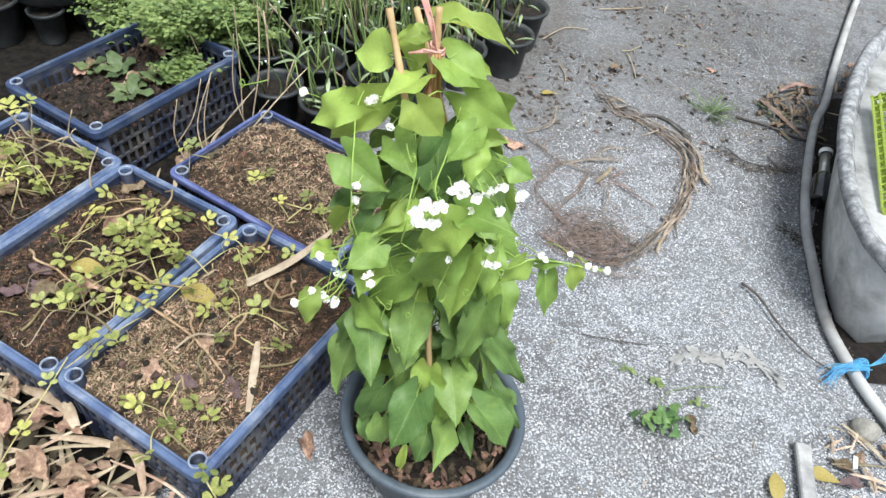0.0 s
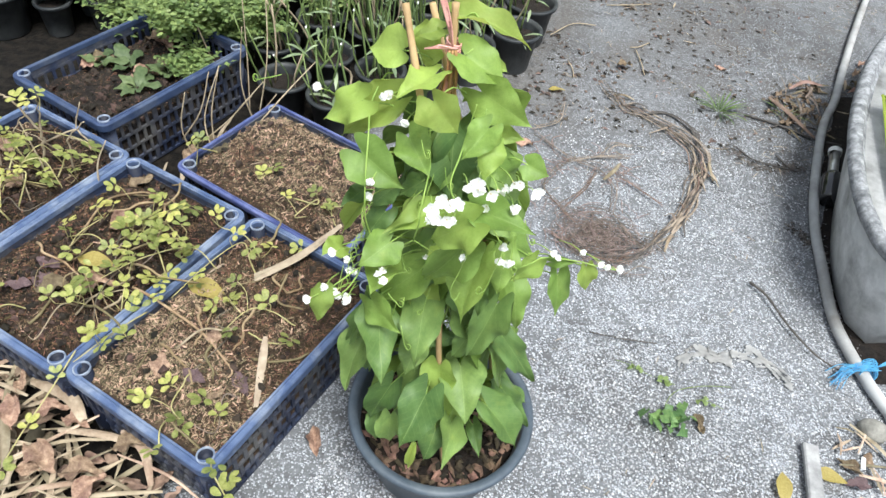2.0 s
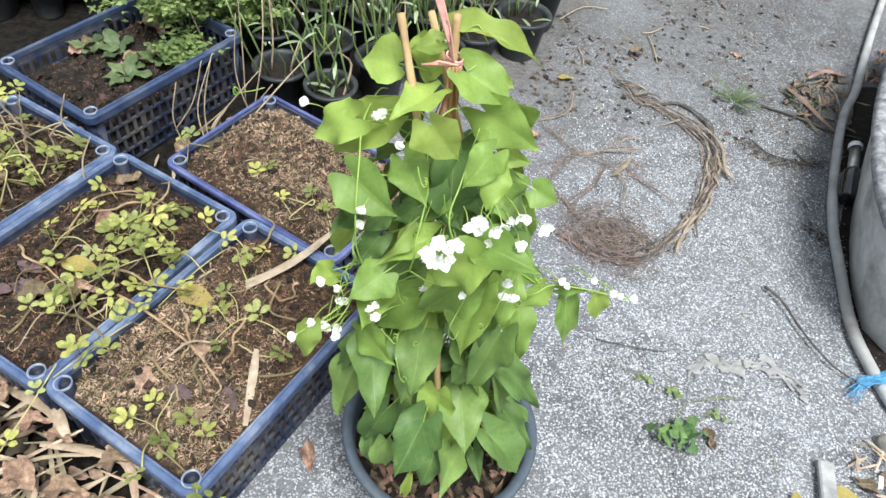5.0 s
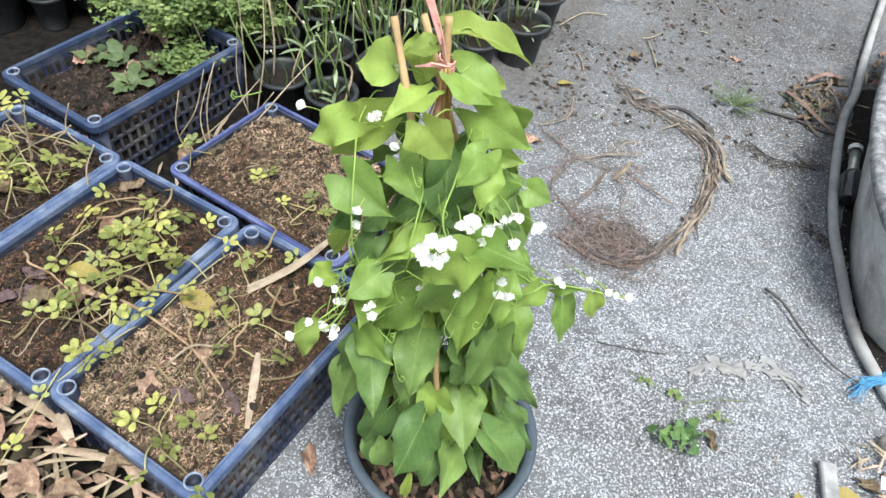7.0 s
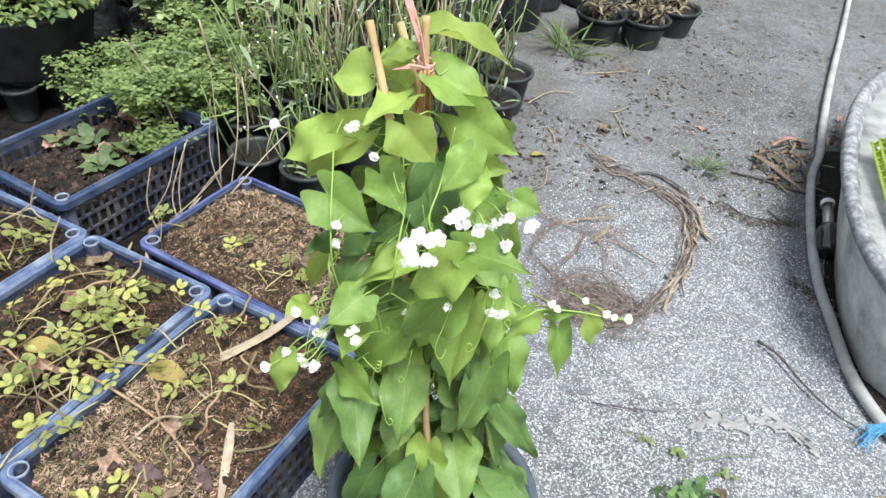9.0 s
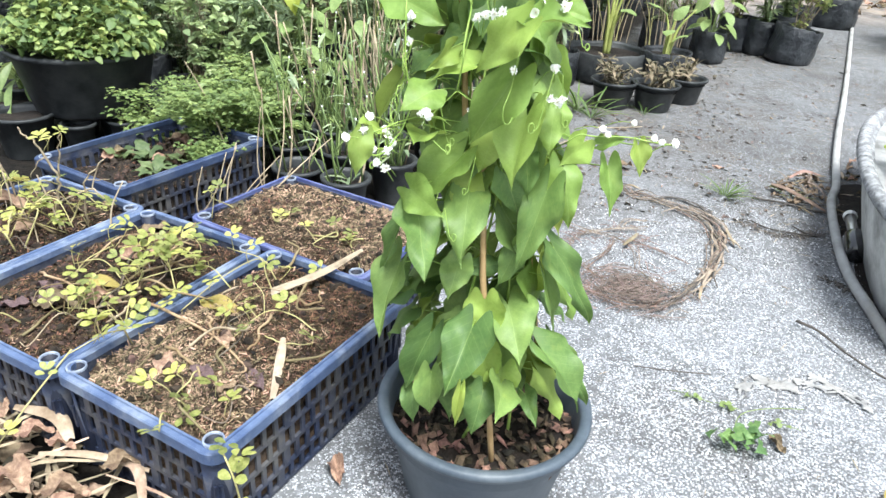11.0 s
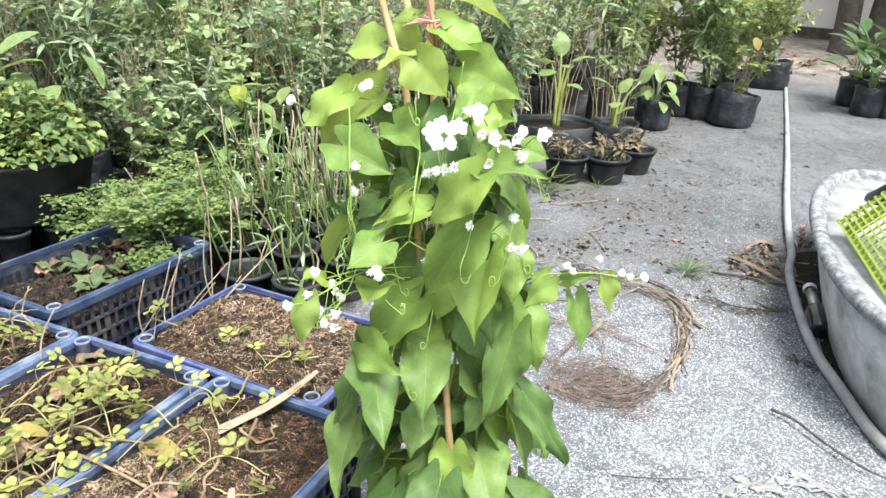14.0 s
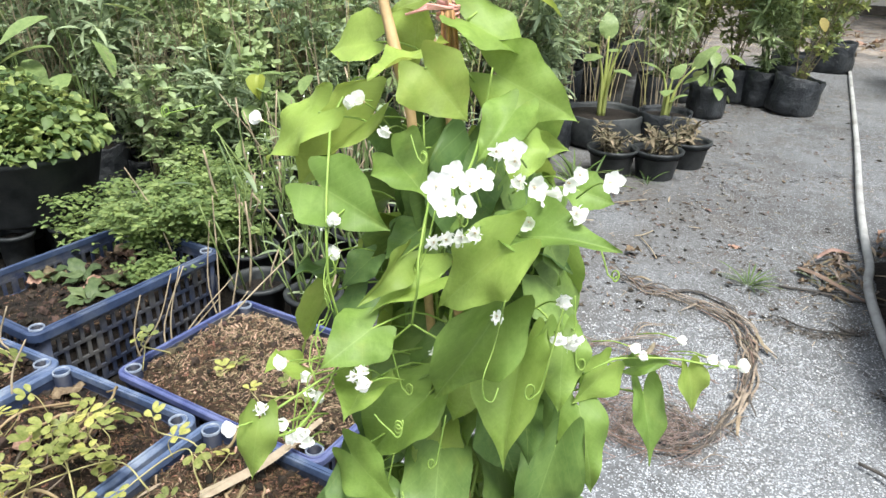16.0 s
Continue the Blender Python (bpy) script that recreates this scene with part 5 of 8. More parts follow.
# ---- reeds in black pots between the crates and the path ----
def reed_pot(x, y, r, h, n, height, seed, dead=0.25):
    root = thing("potted_reed", "thin green reeds with pale cut tips in a black pot", "potted plant", place(x, y), "reed pots")
    q = random.Random(seed)
    solid("pot", pot_shape(r, h), M["black_pot"], True, root)
    disc = [(0, 0, h - 0.022)] + [(r * 0.93 * math.cos(b), r * 0.93 * math.sin(b), h - 0.028 + 0.006 * noise.noise((b * 2, seed, 0))) for b in np.linspace(0, 6.2832, 25)[:-1]]
    solid("pot_soil", (disc, [(0, i + 1, (i + 1) % 24 + 1) for i in range(24)]), M["dark_soil"], False, root)
    green, brown, tips = [], [], []
    n = int(n * 0.75)
    for k in range(n):
        a, d = q.uniform(0, 6.28), r * 0.8 * math.sqrt(q.random())
        p = Vector((d * math.cos(a), d * math.sin(a), h - 0.03))
        hh = height * q.uniform(0.45, 1.1)
        lean = Vector((q.gauss(0, 0.17) * hh + 0.25 * p.x, q.gauss(0, 0.17) * hh + 0.25 * p.y, hh))
        bend = Vector((q.gauss(0, 0.02), q.gauss(0, 0.02), 0))
        dry = q.random() < dead * 0.65
        line = smooth_path([p, p + lean * 0.5 + bend, p + lean], 3)
        th = q.uniform(0.0018, 0.0034)
        (brown if dry else green).append(rod(line, [th, th, th, th * 0.95, th * 0.9, th * 0.85, th * 0.8][:len(line)], 5))
        if not dry and q.random() < 0.22:
            tips.append(rod([p + lean, p + lean * 1.006 + Vector((0, 0, 0.003))], 0.0024, 5))
    solid("reed", merge(green), M["reed"], True, root, kind="stuff")
    if brown:
        solid("dry_reed", merge(brown), M["dead_stem"], True, root, kind="stuff")
    if tips:
        solid("cut_tip", merge(tips), M["petal"], False, root, kind="stuff")
    poses = []
    for k in range(n):
        a = q.uniform(0, 6.28)
        z = h + q.uniform(0.0, 0.8) * height
        poses.append(aim((q.gauss(0, r * 0.5), q.gauss(0, r * 0.5), z), (math.cos(a), math.sin(a), q.uniform(-0.3, 0.6)), (0, 0, 1), q.uniform(0.025, 0.06)))
    solid("side_foliage", scatter(LONG, poses), M["bush"], True, root, kind="stuff")


reeds = [(-0.40, 1.56, 0.062, 0.115, 9, 0.24, 0.5), (-0.262, 1.515, 0.058, 0.115, 12, 0.26, 0.3), (-0.47, 1.72, 0.062, 0.12, 16, 0.30, 0.3), (-0.31, 1.70, 0.062, 0.12, 20, 0.33, 0.25), (-0.16, 1.66, 0.062, 0.12, 26, 0.34, 0.2),
         (-0.02, 1.74, 0.065, 0.12, 26, 0.36, 0.2), (-0.38, 1.90, 0.065, 0.12, 24, 0.36, 0.25), (-0.22, 1.87, 0.065, 0.12, 26, 0.38, 0.9), (-0.07, 1.92, 0.065, 0.12, 26, 0.36, 0.2), (0.07, 1.86, 0.065, 0.12, 14, 0.33, 0.2),
         (0.20, 1.97, 0.072, 0.13, 9, 0.34, 0.2), (0.24, 2.15, 0.078, 0.14, 9, 0.36, 0.2), (0.07, 2.06, 0.07, 0.13, 22, 0.36, 0.3), (-0.30, 2.07, 0.07, 0.13, 26, 0.38, 1.2), (-0.13, 2.12, 0.07, 0.13, 24, 0.38, 0.4),
         (-0.50, 2.02, 0.07, 0.13, 18, 0.32, 1.1), (0.10, 2.27, 0.07, 0.13, 20, 0.36, 0.3), (-0.08, 2.30, 0.07, 0.13, 20, 0.36, 0.3), (-0.28, 2.27, 0.07, 0.13, 24, 0.36, 0.3)]
for k, (x, y, r, h, n, height, dead) in enumerate(reeds):
    reed_pot(x, y, r, h, n, height, 50 + k, dead)


# ---- feathery herbs in and behind the far crate ----
def herb(x, y, z, h, spread, stems, leaves, seed, label, size=0.0155):
    q = random.Random(seed)
    root = thing("herb_clump", label, "plant", Matrix.Translation((x, y, z)), "herbs")
    rods, poses = [], []
    for k in range(stems):
        a, d = q.uniform(0, 6.28), spread * math.sqrt(q.random())
        top = Vector((d * math.cos(a), d * math.sin(a), h * q.uniform(0.5, 1.0)))
        line = smooth_path([Vector((0.15 * top.x, 0.15 * top.y, -0.012)), Vector((top.x * 0.55, top.y * 0.55, top.z * 0.75)), top], 4)
        rods.append(rod(line, 0.0012, 4))
        for _ in range(leaves // stems // 4):
            i = q.uniform(0.35, 1.0) * (len(line) - 1)
            p = line[min(int(i), len(line) - 1)]
            a2 = q.uniform(0, 6.28)
            frond = Vector((math.cos(a2), math.sin(a2), q.uniform(-0.1, 0.5))).normalized()
            side = frond.cross(Vector((0, 0, 1))).normalized()
            for s in range(4):
                c = p + frond * (0.012 + 0.011 * s)
                for w in (-1, 1):
                    poses.append(aim(c + Vector((q.gauss(0, 0.004), q.gauss(0, 0.004), q.gauss(0, 0.004))), frond * q.uniform(0.2, 0.9) + side * w, (q.gauss(0, 0.5), q.gauss(0, 0.5), 1), size * q.uniform(0.6, 1.25)))
    solid("branching", merge(rods), M["reed"], True, root, kind="stuff")
    solid("foliage", scatter(blade(0.62, 0.2, 0.1, 2), poses), M["herb"], True, root, kind="stuff")


herb(-0.65, 1.62, 0.12, 0.18, 0.16, 24, 1300, 31, "feathery bright green herb growing in a blue crate")
herb(-0.56, 1.72, 0.05, 0.26, 0.17, 26, 1900, 32, "feathery bright green herb behind a blue crate")
herb(-0.80, 1.76, 0.04, 0.22, 0.20, 26, 1800, 33, "feathery bright green herb among black pots")
q = random.Random(58)
ROSETTE_LEAF = data("leaf", heart(0.3, 0.25, 0.10, 2.0, 8, 6, 0.05, [0.05, 0.12, 0.24, 0.20, 0.30, 0.22, 0.25, 0.14, 0.02]), M["rosette"], True)
for x, y, n in ((-0.715, 1.395, 7), (-0.775, 1.475, 6), (-0.665, 1.47, 6), (-0.84, 1.47, 5)):
    rosette = thing("seedling", "low grey-green seedling with lobed leaves in dark soil", "plant", Matrix.Translation((x, y, 0.133)), "seedlings")
    for k in range(n):
        a = 6.28 * k / n + q.uniform(-0.3, 0.3)
        solid("leaf", ROSETTE_LEAF, None, parent=rosette, at=aim((0.006 * math.cos(a), 0.006 * math.sin(a), 0), (math.cos(a), math.sin(a), q.uniform(0.1, 0.6)), (-0.3 * math.cos(a), -0.3 * math.sin(a), 1), q.uniform(0.03, 0.07)))
herb(-0.60, 1.50, 0.12, 0.07, 0.06, 10, 300, 35, "small green herb seedlings in dark soil")
herb(-0.36, 2.0, 0.0, 0.28, 0.14, 16, 800, 36, "feathery green herb among reed pots")
herb(-0.62, 2.02, 0.0, 0.32, 0.22, 22, 1500, 37, "feathery green herb in the shade of shrubs")

# ---- large round planter of creeping greens, raised on small pots ----
planter = thing("round_planter", "round black planter full of small round green leaves", "planter", Matrix.Translation((-1.165, 1.93, 0.108)) @ Matrix.Scale(1.12, 4))
solid("bowl", lathe([(0.001, 0.004), (0.135, 0.0), (0.145, 0.01), (0.182, 0.158), (0.193, 0.161), (0.196, 0.170), (0.191, 0.176), (0.18, 0.172), (0.168, 0.145), (0.001, 0.143)], 48), M["black_pot"], True, planter)
q = random.Random(41)
poses, sprigs = [], []
for k in range(3000):
    a, d = q.uniform(0, 6.28), 0.20 * math.sqrt(q.random())
    bump = 0.03 * noise.noise((d * math.cos(a) * 14, d * math.sin(a) * 14, 3))
    z = 0.16 + (0.17 * (1 - (d / 0.23) ** 2) + bump) * q.uniform(0.3, 1.0) + 0.02 * q.random()
    poses.append(aim((d * math.cos(a), d * math.sin(a), z), (q.gauss(0, 1), q.gauss(0, 1), q.gauss(0, 0.3)), (q.gauss(0, 0.5), q.gauss(0, 0.5), 1), q.uniform(0.013, 0.031)))
    if k % 40 == 0:
        sprigs.append(rod([(0.4 * d * math.cos(a), 0.4 * d * math.sin(a), 0.14), (d * math.cos(a), d * math.sin(a), z)], 0.0016, 4))
for k in range(90):
    a, d = q.gauss(0.1, 0.4), q.uniform(0.175, 0.208)
    z = 0.190 - 2.0 * max(0, d - 0.195) ** 1.2 + 0.03 * q.random()
    poses.append(aim((d * math.cos(a), d * math.sin(a), z), (math.cos(a) + q.gauss(0, 0.7), math.sin(a) + q.gauss(0, 0.7), -0.6), (math.cos(a), math.sin(a), 1), q.uniform(0.013, 0.028)))
solid("branching", merge(sprigs), M["reed"], True, planter, kind="stuff")
solid("foliage", scatter(blade(0.8, 0.35, 0.4, 3), poses), M["planter_leaf"], True, planter, kind="stuff")
for x, y, r, h in ((-1.10, 1.93, 0.05, 0.104), (-1.23, 1.97, 0.05, 0.104), (-1.14, 2.08, 0.05, 0.104), (-1.29, 1.76, 0.085, 0.13), (-1.14, 1.79, 0.046, 0.10), (-1.03, 1.86, 0.046, 0.10), (-1.40, 1.88, 0.07, 0.13), (-0.95, 2.05, 0.055, 0.11)):
    spare = thing("nursery_pot", "black plastic nursery pot of dark soil under a planter", "pot", place(x, y), "soil pots")
    solid("pot_body", pot_shape(r, h, 0.005), M["black_pot"], True, spare)
    disc = [(0, 0, h - 0.012)] + [(r * 0.94 * math.cos(b), r * 0.94 * math.sin(b), h - 0.018 + 0.006 * noise.noise((b * 2, x * 9, 0))) for b in np.linspace(0, 6.2832, 25)[:-1]]
    solid("pot_soil", (disc, [(0, i + 1, (i + 1) % 24 + 1) for i in range(24)]), M["dark_soil"], False, spare)


# ---- plants with big leaves ----
def big_leaf_plant(x, y, pot, pot_mat, pot_h, rows, label, seed, mat="broad", shape=None, stem=0.004, stalk="stem"):
    """rows: azimuth, reach, height, leaf length, droop of each leaf."""
    root = thing("broadleaf_plant", label, "potted plant", place(x, y), "broadleaf plants")
    q = random.Random(seed)
    if pot:
        solid("pot", pot, pot_mat, True, root)
        rr = max(p[0] for p in pot[0]) * 0.9
        disc = [(0, 0, pot_h - 0.02)] + [(rr * math.cos(b), rr * math.sin(b), pot_h - 0.025) for b in np.linspace(0, 6.2832, 25)[:-1]]
        solid("pot_soil", (disc, [(0, i + 1, (i + 1) % 24 + 1) for i in range(24)]), M["dark_soil"], False, root)
    me = data("leaf", shape or heart(0.2, 0.25, 0.03, 1.0, 8, 6, 0.12, [0.18, 0.3, 0.36, 0.38, 0.36, 0.3, 0.2, 0.12, 0.0]), M[mat], True)
    for a, reach, height, size, droop in rows:
        a = math.radians(a)
        o = Vector((math.cos(a), math.sin(a), 0))
        top = o * reach + Vector((0, 0, pot_h + height))
        line = smooth_path([o * 0.01 + Vector((0, 0, max(0.0, pot_h - 0.03))), o * reach * 0.35 + Vector((0, 0, pot_h + height * 0.55)), top], 5)
        solid("leaf_stalk", rod(line, [stem * (1.3 - 0.08 * i) for i in range(len(line))], 6), M[stalk], True, root)
        solid("leaf", me, None, parent=root, at=aim(top, o + Vector((0, 0, -droop)), o * -0.3 + Vector((q.gauss(0, 0.2), q.gauss(0, 0.2), 1)), size))


BASIN = bag_shape(0.2, 0.14, 9)
big_leaf_plant(0.655, 3.36, BASIN, M["black_pot"], 0.14, [(180, 0.05, 0.29, 0.115, 0.05), (215, 0.05, 0.25, 0.095, 0.25), (355, 0.055, 0.30, 0.105, -0.15), (95, 0.02, 0.33, 0.115, -1.6), (140, 0.04, 0.24, 0.09, 0.1), (320, 0.05, 0.19, 0.08, 0.2), (60, 0.05, 0.26, 0.09, 0.1)], "young taro with thick yellow-green stalks in a wide black basin", 1, "broad", None, 0.0075, "taro_stalk")
big_leaf_plant(0.93, 3.30, bag_shape(0.12, 0.16, 2), M["bag"], 0.16, [(0, 0.10, 0.20, 0.13, -1.0), (175, 0.035, 0.17, 0.115, -0.35), (25, 0.015, 0.15, 0.085, -0.9), (330, 0.02, 0.05, 0.075, -0.5), (250, 0.03, 0.10, 0.08, 0.2)], "young taro with upright oval leaves in a black bag", 2, "broad", None, 0.0065, "taro_stalk")
big_leaf_plant(1.32, 3.97, BAG, M["bag"], 0.12, [(137 * i, 0.05 + 0.02 * (i % 4), 0.02 + 0.014 * i, 0.095, 0.5 - 0.12 * (i % 5)) for i in range(17)], "low bushy plant with oval leaves drooping over its bag", 4, "broad", blade(0.6, 0.3, 0.2, 5), 0.002, "reed")
big_leaf_plant(0.40, 4.0, bag_shape(0.12, 0.14, 4), M["bag"], 0.14, [(30, 0.08, 0.12, 0.08, 0.3), (150, 0.08, 0.15, 0.08, 0.2), (270, 0.06, 0.12, 0.07, 0.3)], "small broadleaf seedling in a black bag", 3)
LANCE = blade(0.36, 0.35, 0.25, 7)
for k, (x, y, h) in enumerate(((-1.22, 2.40, 0.52), (-1.50, 2.5, 0.56), (-0.92, 2.75, 0.46), (-1.80, 2.35, 0.52))):
    rows = [(137 * i + 40 * k, 0.07 + 0.012 * (i % 3), h * (0.35 + 0.065 * i), 0.20 - 0.006 * i, 0.25 - 0.07 * (i % 5)) for i in range(10)]
    big_leaf_plant(x, y, BAG, M["bag"], 0.17, rows, "tall plant with long pointed green leaves in a black bag", 10 + k, "broad", LANCE, 0.0022, "reed")
OVATE = blade(0.6, 0.3, 0.2, 5)
for k, (x, y, h) in enumerate(((-0.42, 2.45, 0.30), (-0.22, 2.9, 0.40), (-0.05, 3.1, 0.42), (-0.62, 2.3, 0.26))):
    rows = [(137 * i + 25 * k, 0.06 + 0.015 * (i % 4), h * (0.15 + 0.055 * i), 0.085, 0.3 - 0.06 * (i % 5)) for i in range(16)]
    big_leaf_plant(x, y, BAG, M["bag"], 0.15, rows, "bushy plant with oval green leaves in a black bag", 20 + k, "broad", OVATE, 0.0018, "reed")
big_leaf_plant(-1.42, 1.98, pot_shape(0.07, 0.15), M["black_pot"], 0.15, [(67 * i, 0.03 + 0.02 * (i % 4), 0.02 + 0.014 * (i % 5), 0.13, 0.5 - 0.13 * (i % 4)) for i in range(22)], "strappy green plant with arching leaves in a black pot", 51, "broad", blade(0.2, 0.5, 0.3, 7), 0.002, "reed")
yellow = thing("chilli_plant", "slender green plant with one hanging yellow leaf", "potted plant", place(-0.57, 2.21), "nursery plants")
solid("pot", pot_shape(0.07, 0.13), M["black_pot"], True, yellow)
solid("stem", rod(smooth_path([(0, 0, 0.10), (0.01, 0, 0.3), (0, 0.01, 0.50)], 5), 0.003, 5), M["reed"], True, yellow)
solid("yellow_leaf", heart(1.1, 0.3, 0.02, 0, 6, 6, 0.05), surf("lime_leaf", (0.27, 0.33, 0.05), (0.36, 0.40, 0.08), 0.5, 20.0, 0.1, glow=0.3), True, yellow, at=aim((0.0, -0.01, 0.46), (0.05, -0.2, -1), (0, -1, 0.3), 0.075, 0.8))
for a, z in ((10, 0.46), (120, 0.48), (200, 0.47), (300, 0.42), (60, 0.36), (250, 0.34)):
    solid("leaf", blade(0.55, 0.2, 0.2, 4), M["broad"], True, yellow, at=aim((0, 0, z), (math.cos(math.radians(a)), math.sin(math.radians(a)), 0.2), (0, 0, 1), 0.075))

# ---- pots and bags along the path ----
DRY = blade(0.3, 0.4, 0.1, 3)
for k, (x, y) in enumerate(((0.80, 2.83), (0.625, 2.83), (0.96, 3.0))):
    potted("dry_potted_plant", "withered brown plant in a black plastic pot", place(x, y), pot_shape(0.093, 0.112), M["black_pot"], 0.112, 60 + k, DRY, M["withered"], M["dead_stem"], 0.09, 0.11, 14, 200, 0.04, 0.3, group="dry pots", twigs=1)
for k, (x, y, r, h, s) in enumerate(((1.59, 4.40, 0.11, 0.2, 70), (1.72, 4.31, 0.10, 0.2, 71), (1.83, 4.13, 0.13, 0.2, 72), (2.72, 5.65, 0.16, 0.22, 73), (1.42, 4.66, 0.12, 0.2, 74), (1.05, 4.02, 0.11, 0.2, 75), (1.25, 4.35, 0.11, 0.2, 76), (1.95, 4.6, 0.12, 0.2, 77), (2.2, 5.1, 0.13, 0.2, 78))):
    bag = bag_shape(r, h, s)
    tilt = pose(0, 0, 0, 0, 9, 0) if k == 2 else Matrix()
    potted("bagged_shrub", "tall leafy yellow-green shrub" + SHRUB, place(x, y) @ tilt, bag, M["bag"], h, s, (SMALL, LONG, SMALL, WIDE)[k % 4], M["pale_bush"] if k % 2 else M["sunny_bush"], M["reed"] if k % 2 else M["dead_stem"], 0.78, 0.25, 15, 1350, (0.045, 0.08, 0.042, 0.052)[k % 4], 0.5, low=0.02, twigs=5)
solid("yellow_leaf", blade(0.7, 0.3, 0.2, 4), M["yellow_leaf"], True, at=aim((1.86, 4.05, 0.52), (0.2, -0.6, -0.6), (0, -1, 0.5), 0.075), label="yellowed leaf hanging on a shrub", category="leaf")
for k, (x, y) in enumerate(((3.02, 4.95), (2.94, 4.6), (3.08, 4.57), (3.2, 4.8), (3.3, 4.5), (3.2, 5.15), (3.45, 4.85), (3.5, 4.35))):
    rows = [(137 * i + 50 * k, 0.07 + 0.02 * (i % 3), 0.03 + 0.024 * i, 0.17, -0.2 - 0.35 * (i % 4)) for i in range(12)]
    big_leaf_plant(x, y, bag_shape(0.095, 0.19, 30 + k), M["bag"], 0.19, rows, "dark green plant with long upright leaves in a black bag", 40 + k, "dark_broad", blade(0.5, 0.25, 0.25, 6), 0.003, "reed")


# ---- far wall, posts, tree ----
def far_wall():
    root = solid("wall_far", box(0, 0, 1.1, 44, 0.12, 2.6), M["wall"], at=Matrix.Translation((4.5, 8.95, 0)) @ pose(0, 0, 0, rz=-42), label="pale concrete panel wall with posts", category="wall", kind="structure")
    for k in range(16):
        solid("post", box(-19 + 2.4 * k + 0.3, -0.08, 1.1, 0.15, 0.05, 2.6, bevel=0.008), M["wall_post"], parent=root)
    # dark strip added along the foot; the wall itself has none
    solid("wall_foot", box(0, -0.10, 0.22, 44, 0.08, 0.10), M["bark"], parent=root)


far_wall()


def trunk(x, y, r, lean, seed):
    q = random.Random(seed)
    line = smooth_path([(x, y, 0), (x + lean * 0.3, y, 0.9), (x + lean, y + 0.1, 2.4), (x + lean * 1.3, y, 4.2)], 6)
    v, f = rod(line, [r * (1.35 if i == 0 else 1.1 - 0.03 * i) for i in range(len(line))], 14)
    v = [(a + 0.12 * r * noise.noise((a * 3, b * 3, c * 3)), b + 0.12 * r * noise.noise((a * 4, b * 3, c * 2)), c) for a, b, c in v]
    root = thing("tree", "dark-barked tree with a leafy crown by the wall", "tree", group="trees")
    solid("trunk", (v, f), M["bark"], True, root)
    limbs, poses = [], []
    for k in range(9):
        s = line[q.randrange(10, len(line))]
        a = q.uniform(0, 6.28)
        e = s + Vector((math.cos(a) * q.uniform(0.8, 1.8), math.sin(a) * q.uniform(0.8, 1.8), q.uniform(0.4, 1.6)))
        ln = smooth_path([s, (s + e) * 0.5 + Vector((0, 0, 0.2)), e], 4)
        limbs.append(rod(ln, [r * 0.35 * (1 - 0.09 * i) for i in range(len(ln))], 6))
        for _ in range(260):
            c = e + Vector((q.gauss(0, 0.5), q.gauss(0, 0.5), q.gauss(0, 0.35)))
            poses.append(aim(c, (q.gauss(0, 1), q.gauss(0, 1), q.gauss(-0.3, 0.5)), (q.gauss(0, 0.4), q.gauss(0, 0.4), 1), q.uniform(0.08, 0.16)))
    for k, sh in enumerate(limbs):
        solid("limb", sh, M["bark"], True, root)
    solid("crown", scatter(SMALL, poses), M["bush"], True, root, kind="stuff")


trunk(4.38, 7.65, 0.12, -0.12, 91)
trunk(4.74, 7.55, 0.21, 0.15, 92)


# ---- creepers in the crates ----
def quatrefoil(size=1.0):
    """Four oval leaflets in two pairs on a short stalk."""
    leaf = heart(0.35, 0.08, 0.02, 0.5, 5, 4, 0.0, [0.05, 0.12, 0.19, 0.26, 0.30, 0.315, 0.28, 0.19, 0.04])
    return merge([moved(leaf, aim((0.12 * math.cos(a), 0.12 * math.sin(a) + f, 0), (math.cos(a), math.sin(a), 0.12), (0, 0, 1), size * s)) for a, f, s in ((0.15, 0.0, 0.9), (2.99, 0.0, 0.9), (1.05, 0.3, 1.0), (2.09, 0.3, 1.0))])


FOILS = [data("leaf", quatrefoil(q), M["creeper"], True) for q in (0.9, 1.0, 1.1)]


